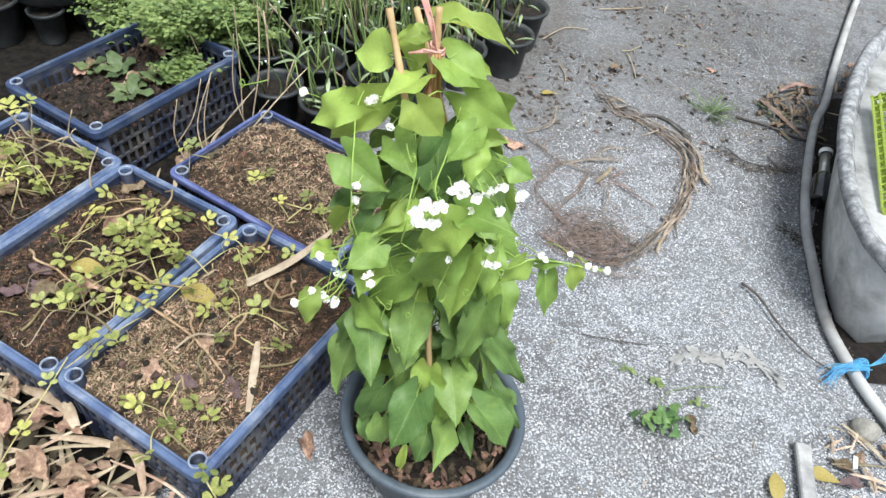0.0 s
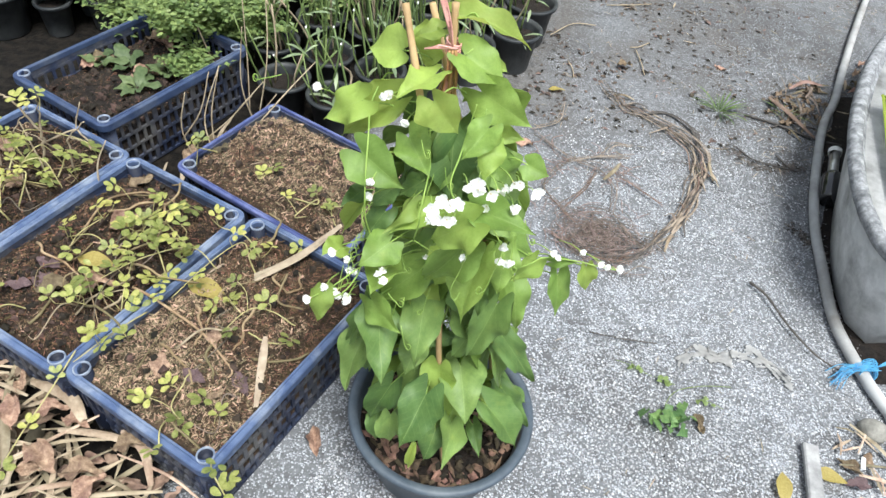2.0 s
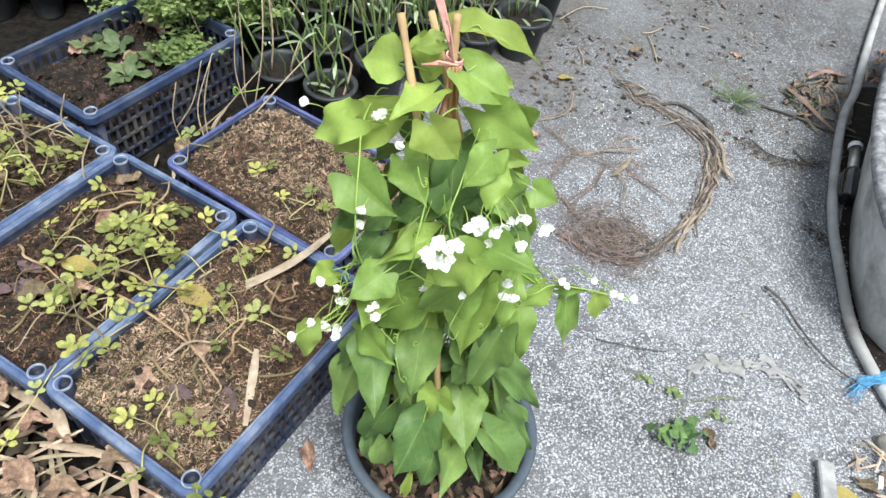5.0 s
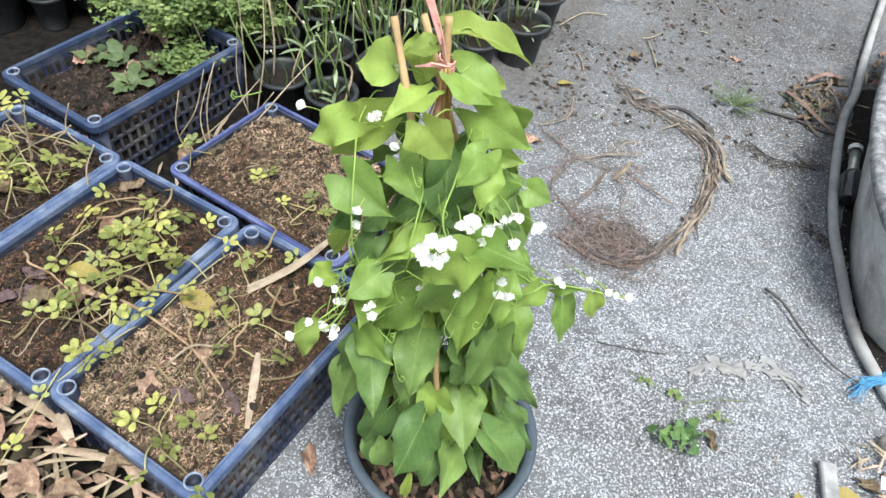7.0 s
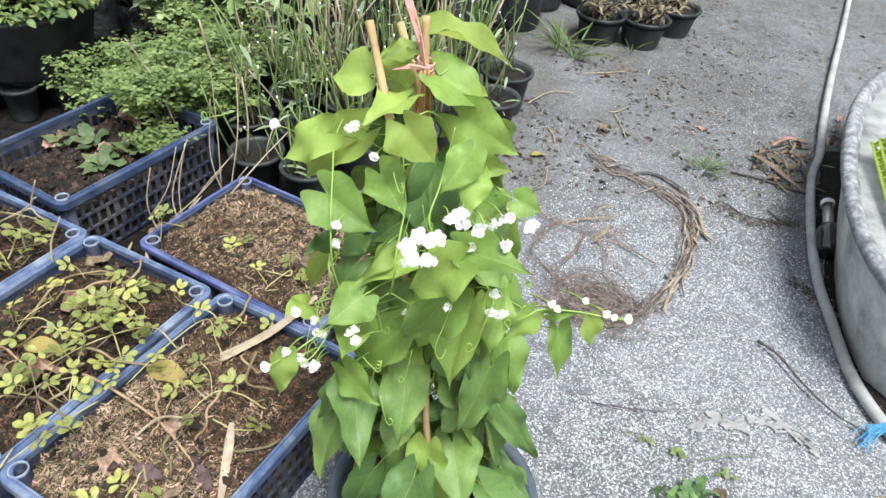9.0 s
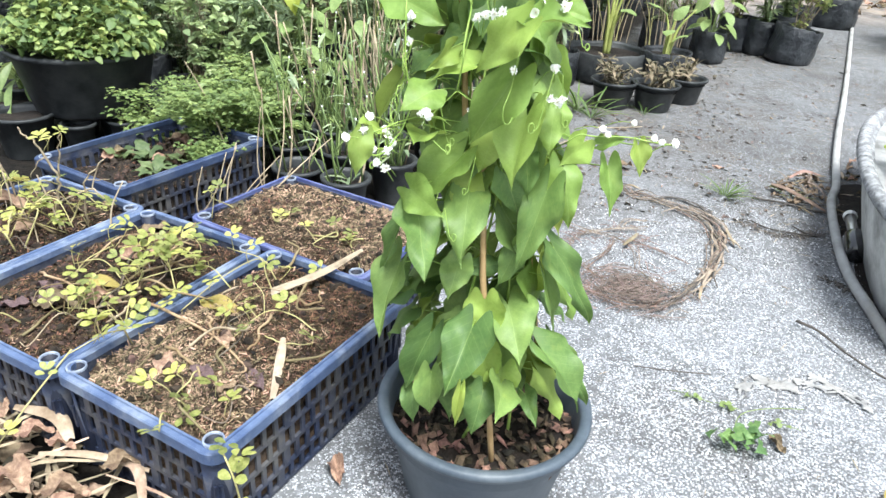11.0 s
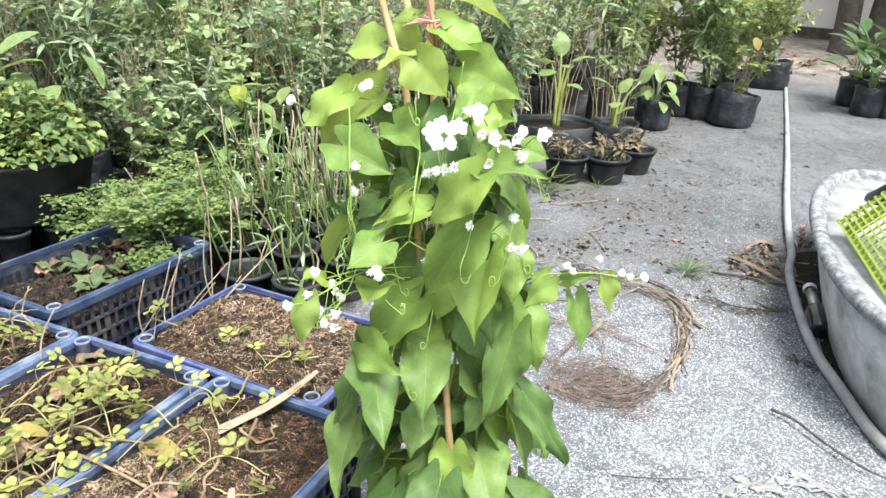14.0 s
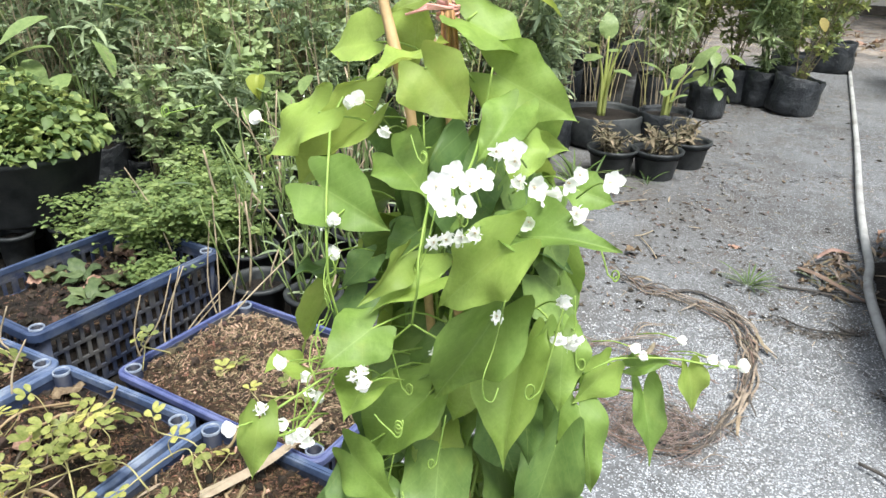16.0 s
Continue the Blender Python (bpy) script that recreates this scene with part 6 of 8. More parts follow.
def creeper(label, at, runs, seed, lift=0.02, size=0.019, per=3, bare=0.4):
    """Sprawling stems, each given by its start and end on the bed, with four-part leaves on upright stalks."""
    root = thing("creeping_plant", label, "plant", group="creepers")
    q = random.Random(seed)
    for (u0, v0), (u1, v1) in runs:
        pts = []
        for s in np.linspace(0, 1, 5):
            u, v = u0 + (u1 - u0) * s + q.gauss(0, 0.07), v0 + (v1 - v0) * s + q.gauss(0, 0.09)
            p = at(max(-1.15, min(1.15, u)), max(-1.2, min(1.2, v)))
            if abs(u) > 0.93 or abs(v) > 0.90:
                p.z = 0.192
            p.z += (lift * q.uniform(0.3, 1.5) if 0 < s < 1 else 0.003)
            pts.append(p)
        line = smooth_path(pts, 5)
        solid("runner", rod(line, [0.0017 - 0.0009 * i / len(line) for i in range(len(line))], 5), M["creeper_stem"], True, root)
        for _ in range(per):
            p = line[int(q.uniform(bare, 1.0) * (len(line) - 1))]
            top = p + Vector((q.gauss(0, 0.012), q.gauss(0, 0.012), q.uniform(0.008, 0.03)))
            solid("leaf_stalk", rod([p, (p + top) * 0.5 + Vector((q.gauss(0, 0.002), 0, 0)), top], 0.0007, 4), M["creeper_stem"], True, root)
            solid("leaf", FOILS[q.randrange(3)], None, parent=root, at=Matrix.Translation(top) @ pose(0, 0, 0, q.uniform(-25, 25), q.uniform(-25, 25), q.uniform(0, 360)) @ Matrix.Scale(size * q.uniform(0.75, 1.2), 4))



def foil(root, x, y, z, q, size=0.018, foot=None):
    """One four-part leaf on its upright stalk."""
    top = Vector((x, y, z))
    base = Vector(foot) if foot else Vector((x + q.gauss(0, 0.012), y + q.gauss(0, 0.012), z - 0.03))
    solid("leaf_stalk", rod(smooth_path([base, (base + top) * 0.5 + Vector((q.gauss(0, 0.004), q.gauss(0, 0.004), 0.004)), top], 3), 0.0007, 4), M["creeper_stem"], True, root)
    solid("leaf", FOILS[q.randrange(3)], None, parent=root, at=Matrix.Translation(top) @ pose(0, 0, 0, q.uniform(-15, 35), q.uniform(-25, 25), q.uniform(0, 360)) @ Matrix.Scale(size * q.uniform(0.85, 1.2), 4))


def trails(label, seed, runs, leaves, bare):
    """Long wiry runners over soil and rims, leaves at given spots, and bare dead stems."""
    root = thing("creeping_plant", label, "plant", group="creepers")
    q = random.Random(seed)
    lines = []
    for pts in runs:
        line = smooth_path([Vector(p) + Vector((q.gauss(0, 0.003), q.gauss(0, 0.003), 0)) for p in pts], 6)
        line = [Vector((p.x, p.y, max(p.z, soil_top(p.x, p.y)))) for p in line]
        lines.append(line)
        solid("runner", rod([p + Vector((0, 0, 0.006)) for p in line], [0.0013 - 0.0005 * i / len(line) for i in range(len(line))], 5), M["creeper_stem"], True, root)
    for pts in bare:
        line = smooth_path([Vector(p) + Vector((q.gauss(0, 0.004), q.gauss(0, 0.004), 0)) for p in pts], 6)
        line = [Vector((p.x + 0.004 * math.sin(0.9 * i), p.y, max(p.z, soil_top(p.x, p.y)))) for i, p in enumerate(line)]
        solid("dead_runner", rod([p + Vector((0, 0, 0.006)) for p in line], [0.0027 - 0.0012 * i / len(line) for i in range(len(line))], 6), M["dry_runner"], True, root, label="bare brown dead stem")
    for x, y in leaves:
        every = [p for line in lines for p in line]
        foot = min(every, key=lambda p: (p.x - x) ** 2 + (p.y - y) ** 2)
        near_by = (foot.x - x) ** 2 + (foot.y - y) ** 2 < 0.0016
        foil(root, x, y, (foot.z if near_by else soil_top(x, y, 0.165)) + q.uniform(0.012, 0.042), q, 0.0175, foot if near_by else None)


trails("wiry yellow-green four-leaved creeper rooted in crate soil", 5,
       [[(-0.145, 0.735, 0.166), (-0.19, 0.745, 0.19), (-0.229, 0.737, 0.195), (-0.277, 0.678, 0.166)],
        [(-0.243, 0.820, 0.163), (-0.262, 0.845, 0.19), (-0.279, 0.867, 0.21), (-0.322, 0.815, 0.20), (-0.376, 0.751, 0.168)],
        [(-0.318, 0.823, 0.17), (-0.368, 0.848, 0.20), (-0.450, 0.812, 0.19), (-0.510, 0.757, 0.175), (-0.561, 0.730, 0.16)],
        [(-0.40, 0.72, 0.165), (-0.425, 0.66, 0.19), (-0.425, 0.615, 0.205), (-0.45, 0.58, 0.20)],
        [(-0.29, 0.60, 0.163), (-0.29, 0.555, 0.175), (-0.265, 0.515, 0.19)],
        [(-0.22, 0.70, 0.163), (-0.18, 0.685, 0.17), (-0.145, 0.689, 0.172)],
        [(-0.26, 0.88, 0.163), (-0.285, 0.90, 0.19), (-0.335, 0.91, 0.20), (-0.36, 0.93, 0.19)]],
       [(-0.412, 0.717), (-0.145, 0.689), (-0.315, 0.534), (-0.338, 0.545), (-0.238, 0.554), (-0.260, 0.511), (-0.288, 0.855), (-0.340, 0.905), (-0.425, 0.608), (-0.43, 0.622), (-0.415, 0.60), (-0.265, 0.744), (-0.252, 0.760), (-0.285, 0.735),
        (-0.27, 0.755), (-0.195, 0.74), (-0.262, 0.85), (-0.235, 0.90), (-0.39, 0.63), (-0.24, 0.68), (-0.30, 0.57), (-0.215, 0.535), (-0.18, 0.90), (-0.33, 0.78)],
       [[(-0.440, 0.754, 0.18), (-0.351, 0.716, 0.178), (-0.244, 0.654, 0.17), (-0.231, 0.609, 0.162)], [(-0.215, 0.861, 0.162), (-0.209, 0.819, 0.172), (-0.181, 0.791, 0.164), (-0.165, 0.819, 0.17), (-0.187, 0.858, 0.163)],
        [(-0.27, 0.70, 0.165), (-0.262, 0.64, 0.175), (-0.25, 0.60, 0.163)], [(-0.20, 0.66, 0.163), (-0.16, 0.655, 0.168), (-0.11, 0.675, 0.175)], [(-0.32, 0.75, 0.163), (-0.30, 0.70, 0.175), (-0.29, 0.66, 0.164)], [(-0.255, 0.91, 0.163), (-0.235, 0.945, 0.185), (-0.25, 0.975, 0.20)],
        [(-0.23, 0.76, 0.164), (-0.235, 0.71, 0.175), (-0.228, 0.66, 0.163)], [(-0.35, 0.66, 0.162), (-0.31, 0.63, 0.168), (-0.28, 0.585, 0.163)]])
thick = random.Random(83)
MORE = [(-0.46 + thick.gauss(0, 0.055), 0.80 + thick.gauss(0, 0.075)) for _ in range(30)]
trails("sprawling yellow-green four-leaved creeper over crate soil", 6,
       [[(-0.60, 0.83, 0.155), (-0.58, 0.85, 0.185), (-0.553, 0.887, 0.20)], [(-0.50, 0.83, 0.155), (-0.545, 0.845, 0.19), (-0.60, 0.84, 0.18)],
        [(-0.40, 0.80, 0.17), (-0.42, 0.83, 0.21), (-0.47, 0.86, 0.205), (-0.52, 0.86, 0.17)], [(-0.45, 0.72, 0.16), (-0.448, 0.74, 0.19), (-0.46, 0.80, 0.205), (-0.50, 0.84, 0.165)],
        [(-0.55, 0.72, 0.155), (-0.52, 0.70, 0.19), (-0.49, 0.69, 0.20)], [(-0.37, 0.84, 0.195), (-0.40, 0.86, 0.215), (-0.44, 0.90, 0.20), (-0.48, 0.94, 0.165)], [(-0.60, 0.70, 0.155), (-0.62, 0.67, 0.19), (-0.64, 0.63, 0.185), (-0.66, 0.60, 0.14)]],
       [(-0.553, 0.887), (-0.586, 0.842), (-0.470, 0.830), (-0.451, 0.740), (-0.505, 0.698), (-0.413, 0.825), (-0.375, 0.815), (-0.39, 0.835), (-0.43, 0.815), (-0.46, 0.755), (-0.36, 0.84), (-0.40, 0.80), (-0.35, 0.79), (-0.52, 0.71), (-0.495, 0.685), (-0.54, 0.87), (-0.60, 0.85), (-0.45, 0.88), (-0.42, 0.93),
        (-0.66, 0.70), (-0.69, 0.68), (-0.62, 0.645), (-0.48, 0.97), (-0.56, 0.97), (-0.385, 0.86), (-0.44, 0.84), (-0.405, 0.775), (-0.48, 0.72)] + MORE,
       [[(-0.514, 0.880, 0.158), (-0.469, 0.951, 0.18), (-0.450, 1.013, 0.19), (-0.472, 1.024, 0.175)], [(-0.469, 0.951, 0.18), (-0.455, 0.91, 0.18), (-0.445, 0.877, 0.165)], [(-0.654, 0.828, 0.16), (-0.612, 0.800, 0.18), (-0.559, 0.777, 0.175), (-0.539, 0.738, 0.158)],
        [(-0.505, 0.702, 0.175), (-0.457, 0.688, 0.20), (-0.400, 0.647, 0.175)], [(-0.48, 0.80, 0.155), (-0.44, 0.80, 0.195), (-0.39, 0.78, 0.185), (-0.34, 0.80, 0.165)], [(-0.52, 0.79, 0.155), (-0.47, 0.84, 0.18), (-0.41, 0.90, 0.185)], [(-0.56, 0.93, 0.155), (-0.50, 0.96, 0.18), (-0.44, 0.97, 0.165)],
        [(-0.58, 0.66, 0.155), (-0.55, 0.72, 0.17), (-0.56, 0.78, 0.155)]])
creeper("sprawling yellow-green four-leaved creeper over crate soil", BEDS["left"], [((-0.2, -0.2), (0.3, -0.8)), ((0.1, -0.3), (0.6, 0.4)), ((0.0, 0.0), (-0.5, -0.9)), ((0.4, -0.6), (0.8, -0.9)), ((-0.1, -0.4), (-0.6, 0.5)), ((0.3, -0.2), (0.2, -1.0)), ((0.1, 0.3), (0.6, 0.9)), ((0.0, -0.7), (0.5, -0.5)), ((-0.3, -0.9), (0.1, -0.6)), ((0.5, 0.1), (0.9, -0.5))], 7, 0.05, 0.0175, 3, 0.2)
tangle = random.Random(19)
for key, n in (("middle", 16), ("left", 12), ("near", 7)):
    dead = thing("dead_creeper", "tangled bare brown stems over crate soil", "dead plant", group="dead stems")
    for k in range(n):
        u, v = tangle.uniform(-0.8, 0.8), tangle.uniform(-0.9, 0.7)
        a, L = tangle.uniform(0, 6.28), tangle.uniform(0.3, 0.8)
        ends = [BEDS[key](max(-0.95, min(0.95, u + L * t * math.cos(a) + tangle.gauss(0, 0.07))), max(-0.92, min(0.92, v + L * t * 1.3 * math.sin(a) + tangle.gauss(0, 0.09)))) for t in (0, 0.35, 0.7, 1)]
        lift = tangle.uniform(0.01, 0.045)
        for p, h in zip(ends, (0.002, lift, lift * tangle.uniform(0.5, 1.3), 0.004 + lift * tangle.random())):
            p.z += h
        line = smooth_path(ends, 5)
        solid("dead_stem", rod(line, [(0.0014 if k % 3 else 0.0023) - 0.0007 * i / len(line) for i in range(len(line))], 5), M[("dry_runner", "old_vine", "dry_runner", "dead_stem")[k % 4]], True, dead)
creeper("small yellow-green creeper in heaped coir soil", BEDS["back"], [((-0.3, -0.8), (-0.1, -0.5)), ((0.3, -0.6), (0.6, -0.9)), ((0.7, -0.3), (0.8, -0.8)), ((-0.98, -0.6), (-0.9, -0.9))], 8, 0.012, 0.016, 2, 0.4)


def corner_creeper(points, label, seed, n):
    root = thing("creeping_plant", label, "plant", group="creepers")
    q = random.Random(seed)
    line = smooth_path(points, 6)
    solid("runner", rod(line, 0.0013, 5), M["creeper_stem"], True, root)
    for k in range(n):
        p = line[int((0.25 + 0.75 * k / max(1, n - 1)) * (len(line) - 1))]
        top = p + Vector((q.gauss(0, 0.01), -0.006, q.uniform(0.004, 0.018)))
        solid("leaf", FOILS[k % 3], None, parent=root, at=Matrix.Translation(top) @ pose(0, 0, 0, q.uniform(-5, 45), q.uniform(-20, 20), q.uniform(0, 360)) @ Matrix.Scale(0.018 * q.uniform(0.85, 1.15), 4))


corner_creeper([(-0.22, 0.50, 0.14), (-0.195, 0.45, 0.19), (-0.175, 0.43, 0.17), (-0.165, 0.425, 0.12)], "four-leaved creeper hanging over a crate corner", 1, 4)
corner_creeper([(-0.30, 0.54, 0.15), (-0.29, 0.50, 0.19), (-0.28, 0.47, 0.19)], "four-leaved creeper leaning over a crate rim", 2, 2)
corner_creeper([(-0.47, 0.61, 0.19), (-0.49, 0.55, 0.16), (-0.53, 0.50, 0.10), (-0.56, 0.46, 0.05)], "four-leaved creeper trailing down to the litter", 3, 3)

# dead branched stem standing in the left crate, a creeper climbing it
branch = thing("dead_shrub", "pale bare forked dead stem standing in crate soil", "dead plant", group="dead stems")
for pts, r in (([(-0.748, 1.04, 0.16), (-0.738, 1.033, 0.20), (-0.726, 1.032, 0.24), (-0.722, 1.03, 0.265), (-0.740, 1.03, 0.303), (-0.757, 1.032, 0.333), (-0.770, 1.03, 0.340), (-0.781, 1.03, 0.357)], 0.0030),
               ([(-0.722, 1.03, 0.265), (-0.712, 1.03, 0.30), (-0.706, 1.028, 0.33), (-0.700, 1.03, 0.352)], 0.0019),
               ([(-0.683, 1.03, 0.165), (-0.676, 1.03, 0.22), (-0.668, 1.03, 0.262), (-0.645, 1.03, 0.285), (-0.625, 1.03, 0.308)], 0.0022),
               ([(-0.668, 1.03, 0.262), (-0.640, 1.02, 0.268), (-0.615, 1.02, 0.272)], 0.0013), ([(-0.740, 1.03, 0.303), (-0.752, 1.02, 0.29), (-0.77, 1.02, 0.262)], 0.0013),
               ([(-0.80, 1.02, 0.165), (-0.803, 1.02, 0.21), (-0.80, 1.01, 0.25)], 0.0016)):
    line = smooth_path(pts, 5)
    solid("twig", rod([p + Vector((0.002 * math.sin(1.3 * i), 0.002 * math.cos(1.7 * i), 0)) for i, p in enumerate(line)], [r * (1.0 - 0.5 * i / len(line)) for i in range(len(line))], 6), M["dead_stem"], True, branch)
climber = thing("creeping_plant", "four-leaved creeper sprigs held up by a dead stem", "plant", group="creepers")
q = random.Random(77)
for x, y, z in ((-0.700, 1.028, 0.358), (-0.712, 1.02, 0.350), (-0.735, 1.02, 0.345), (-0.805, 1.01, 0.262), (-0.79, 1.01, 0.255), (-0.76, 1.0, 0.25), (-0.745, 0.99, 0.235), (-0.71, 0.98, 0.21), (-0.69, 0.97, 0.20), (-0.72, 1.0, 0.225), (-0.67, 1.0, 0.20)):
    foil(climber, x, y, z, q, 0.0165)

# ---- dry leaves, straw and sticks ----
def crumpled(f, d, ph, wide):
    """Dead leaf: a pointed blade, curled, creased and ragged at the edge."""
    v, faces = heart(f, d, 0.10, ph, 12, 8, 0.02, [wide * w for w in (0.12, 0.5, 0.85, 1.0, 0.95, 0.8, 0.55, 0.3, 0.05)])
    v = [(x * (1 + 0.35 * noise.noise((y * 6 + ph, x * 2, ph))), y + 0.04 * noise.noise((x * 7, y * 5, ph)), z + 0.10 * noise.noise((x * 6, y * 4, ph + 3)) + 0.07 * noise.noise((x * 14, y * 11, ph)) + 0.03 * noise.noise((x * 30, y * 24, ph))) for x, y, z in v]
    return v, faces


CURLS = [crumpled(*w) for w in ((1.0, 0.12, 0.0, 0.26), (1.6, -0.1, 1.6, 0.20), (-0.6, 0.15, 3.1, 0.30), (1.3, 0.2, 5.0, 0.16), (0.4, -0.15, 7.0, 0.24))]
DRY_LEAVES = [data("dry_leaf", w, M["dry"], True) for w in CURLS]
YELLOW_LEAF = data("fallen_leaf", heart(0.4, 0.1, 0.03, 0.4, 7, 6, 0.03, [0.05, 0.14, 0.2, 0.24, 0.245, 0.2, 0.13, 0.06, 0.0]), M["yellow_leaf"], True)
STRIP = data("straw_strip", blade(0.12, 0.05, 0.6, 6), M["straw"], True)


def lay(mesh, name, label, x, y, z, turn, size, tip=0.0, group="fallen leaves", category="leaf"):
    d = (math.cos(math.radians(turn)), math.sin(math.radians(turn)), tip)
    m = aim((x, y, z), d, (R.gauss(0, 0.15), R.gauss(0, 0.15), 1), size)
    return solid(name, mesh, None, at=m, label=label, category=category, group=group)


BROWN = "curled brown dead leaf lying on "
FLAT_LEAF = data("dry_leaf", crumpled(0.35, 0.08, 2.2, 0.27), M["dry"], True)
DARK_LEAF = data("dry_leaf", crumpled(0.5, 0.08, 4.0, 0.25), M["purple_leaf"], True)
for x, y, turn, size in ((-0.350, 0.637, 295, 0.052), (-0.60, 0.722, 15, 0.07), (-0.545, 0.885, 55, 0.07), (-0.535, 0.745, 20, 0.06), (-0.565, 1.02, 40, 0.05), (-0.83, 1.07, 180, 0.08), (-0.86, 1.02, 160, 0.08), (-0.69, 1.11, 100, 0.05), (-0.78, 0.95, 60, 0.06), (-0.44, 1.16, 60, 0.04), (-0.17, 1.08, 300, 0.035), (-0.245, 0.565, 40, 0.03), (-0.285, 0.70, 300, 0.045)):
    lay(FLAT_LEAF if size < 0.058 else DRY_LEAVES[int(turn) % 5], "dry_leaf", BROWN + "crate soil", x, y, soil_top(x, y, 0.16) + 0.006, turn, size)
for x, y, turn, size in ((-0.300, 0.610, 340, 0.046), (-0.221, 0.625, 310, 0.05), (-0.635, 0.792, 345, 0.055), (-0.626, 0.757, 340, 0.062), (-0.66, 0.73, 10, 0.05)):
    lay(DARK_LEAF, "dry_leaf", "dark purplish dead leaf on crate soil", x, y, soil_top(x, y, 0.16) + 0.005, turn, size)
for x, y, turn, size in ((-0.565, 0.809, 355, 0.07), (-0.359, 0.797, 341, 0.084)):
    lay(YELLOW_LEAF, "fallen_leaf", "yellowed oval leaf lying flat on crate soil", x, y, soil_top(x, y, 0.16) + 0.010, turn, size, -0.03)
solid("straw_strip", ribbon(smooth_path([(x, y, soil_top(x, y) + 0.012) for x, y in ((-0.190, 0.695), (-0.182, 0.65), (-0.169, 0.568))], 5), 0.014, 0.3), M["straw"], True, label="pale dry straw strip on crate soil", category="straw", group="straw")
lay(STRIP, "straw_strip", "pale dry straw strip on crate soil", -0.335, 0.825, soil_top(-0.335, 0.825) + 0.005, 55, 0.045, 0, "straw", "straw")
lay(STRIP, "straw_strip", "pale leaf scrap on heaped soil", -0.345, 1.11, soil_top(-0.345, 1.11) + 0.006, 35, 0.035, 0, "straw", "straw")
dry_blade = thing("dry_leaf", "long dry folded leaf blade lying across crate rims", "leaf", group="straw")
for k, (o, w) in enumerate(((0.0, 0.015), (0.005, 0.011), (-0.005, 0.009), (0.002, 0.006))):
    solid("fold", ribbon(smooth_path([(-0.246 + 0.4 * o, 0.816 - 1.2 * o, 0.181 + 0.002 * k), (-0.21, 0.846 - 0.7 * o, 0.187 + 0.001 * k), (-0.168, 0.894 - 0.3 * o, 0.190), (-0.120 - 0.01 * k, 0.968 - 0.02 * k, 0.1965)], 6), w * 1.15, 0.5), M["straw"], True, dry_blade)
for x, y, turn, size in ((-0.75, 1.43, 30, 0.07), (-0.66, 1.55, 70, 0.06), (-0.82, 1.50, 200, 0.06), (-0.98, 1.62, 300, 0.075), (-0.72, 1.47, 10, 0.085), (-0.88, 1.44, 50, 0.06), (-0.93, 1.52, 130, 0.07), (-0.70, 1.58, 150, 0.07), (-0.78, 1.60, 20, 0.08)):
    lay(DRY_LEAVES[int(turn) % 5], "dry_leaf", "brown dead leaf on dark crate soil", x, y, 0.135 if x > -0.9 else 0.02, turn, size)

# litter heap before the crates and at the edge of the path
litter = random.Random(123)


def litter_patch(n, xr, yr, inside, names, z=0.012, sizes=(0.05, 0.13), pile=0.03, leaves=DRY_LEAVES, strip=STRIP):
    for k in range(n):
        x, y = litter.uniform(*xr), litter.uniform(*yr)
        if not inside(x, y):
            continue
        kind = litter.random()
        zz = ground_z(x, y) + z + litter.random() * pile
        if kind < names:
            ob = lay(leaves[k % 5], "dry_leaf", "curled dry brown leaf in ground litter", x, y, zz, litter.uniform(0, 360), litter.uniform(*sizes), litter.uniform(-0.1, 0.15), "ground litter")
        else:
            lay(strip, "straw_strip", "dry pale straw strip in ground litter", x, y, zz, litter.uniform(0, 360), litter.uniform(sizes[0], sizes[1] * 1.7), litter.uniform(-0.05, 0.08), "ground litter", "straw")


heap_poses = [[] for _ in CURLS]
heap_straw = []
for k in range(1500):
    x, y = litter.uniform(-1.2, -0.17), litter.uniform(0.0, 0.68)
    if y < 0.41 + (-0.2 - x) * 0.50:
        m = aim((x, y, litter.uniform(0.004, 0.03)), (litter.gauss(0, 1), litter.gauss(0, 1), litter.gauss(0, 0.2)), (litter.gauss(0, 0.5), litter.gauss(0, 0.5), 1), litter.uniform(0.022, 0.062))
        heap_poses[k % 5].append(m)
        if k % 2:
            heap_straw.append(aim((x, y, litter.uniform(0.01, 0.04)), (litter.gauss(0, 1), litter.gauss(0, 1), litter.gauss(0, 0.12)), (0, 0, 1), litter.uniform(0.05, 0.16), 0.6))
heap = solid("leaf_litter", merge([scatter(c, p) for c, p in zip(CURLS, heap_poses)]), M["litter"], True, label="heap of dry brown leaves beside the crates", category="leaf litter", kind="stuff")
solid("straw_litter", scatter(blade(0.12, 0.05, 0.6, 4), heap_straw), M["dead_stem"], True, heap, kind="stuff")
litter_patch(90, (-0.95, -0.18), (0.2, 0.66), lambda x, y: y < 0.41 + (-0.2 - x) * 0.50, 0.5, 0.035, (0.03, 0.062), 0.03)
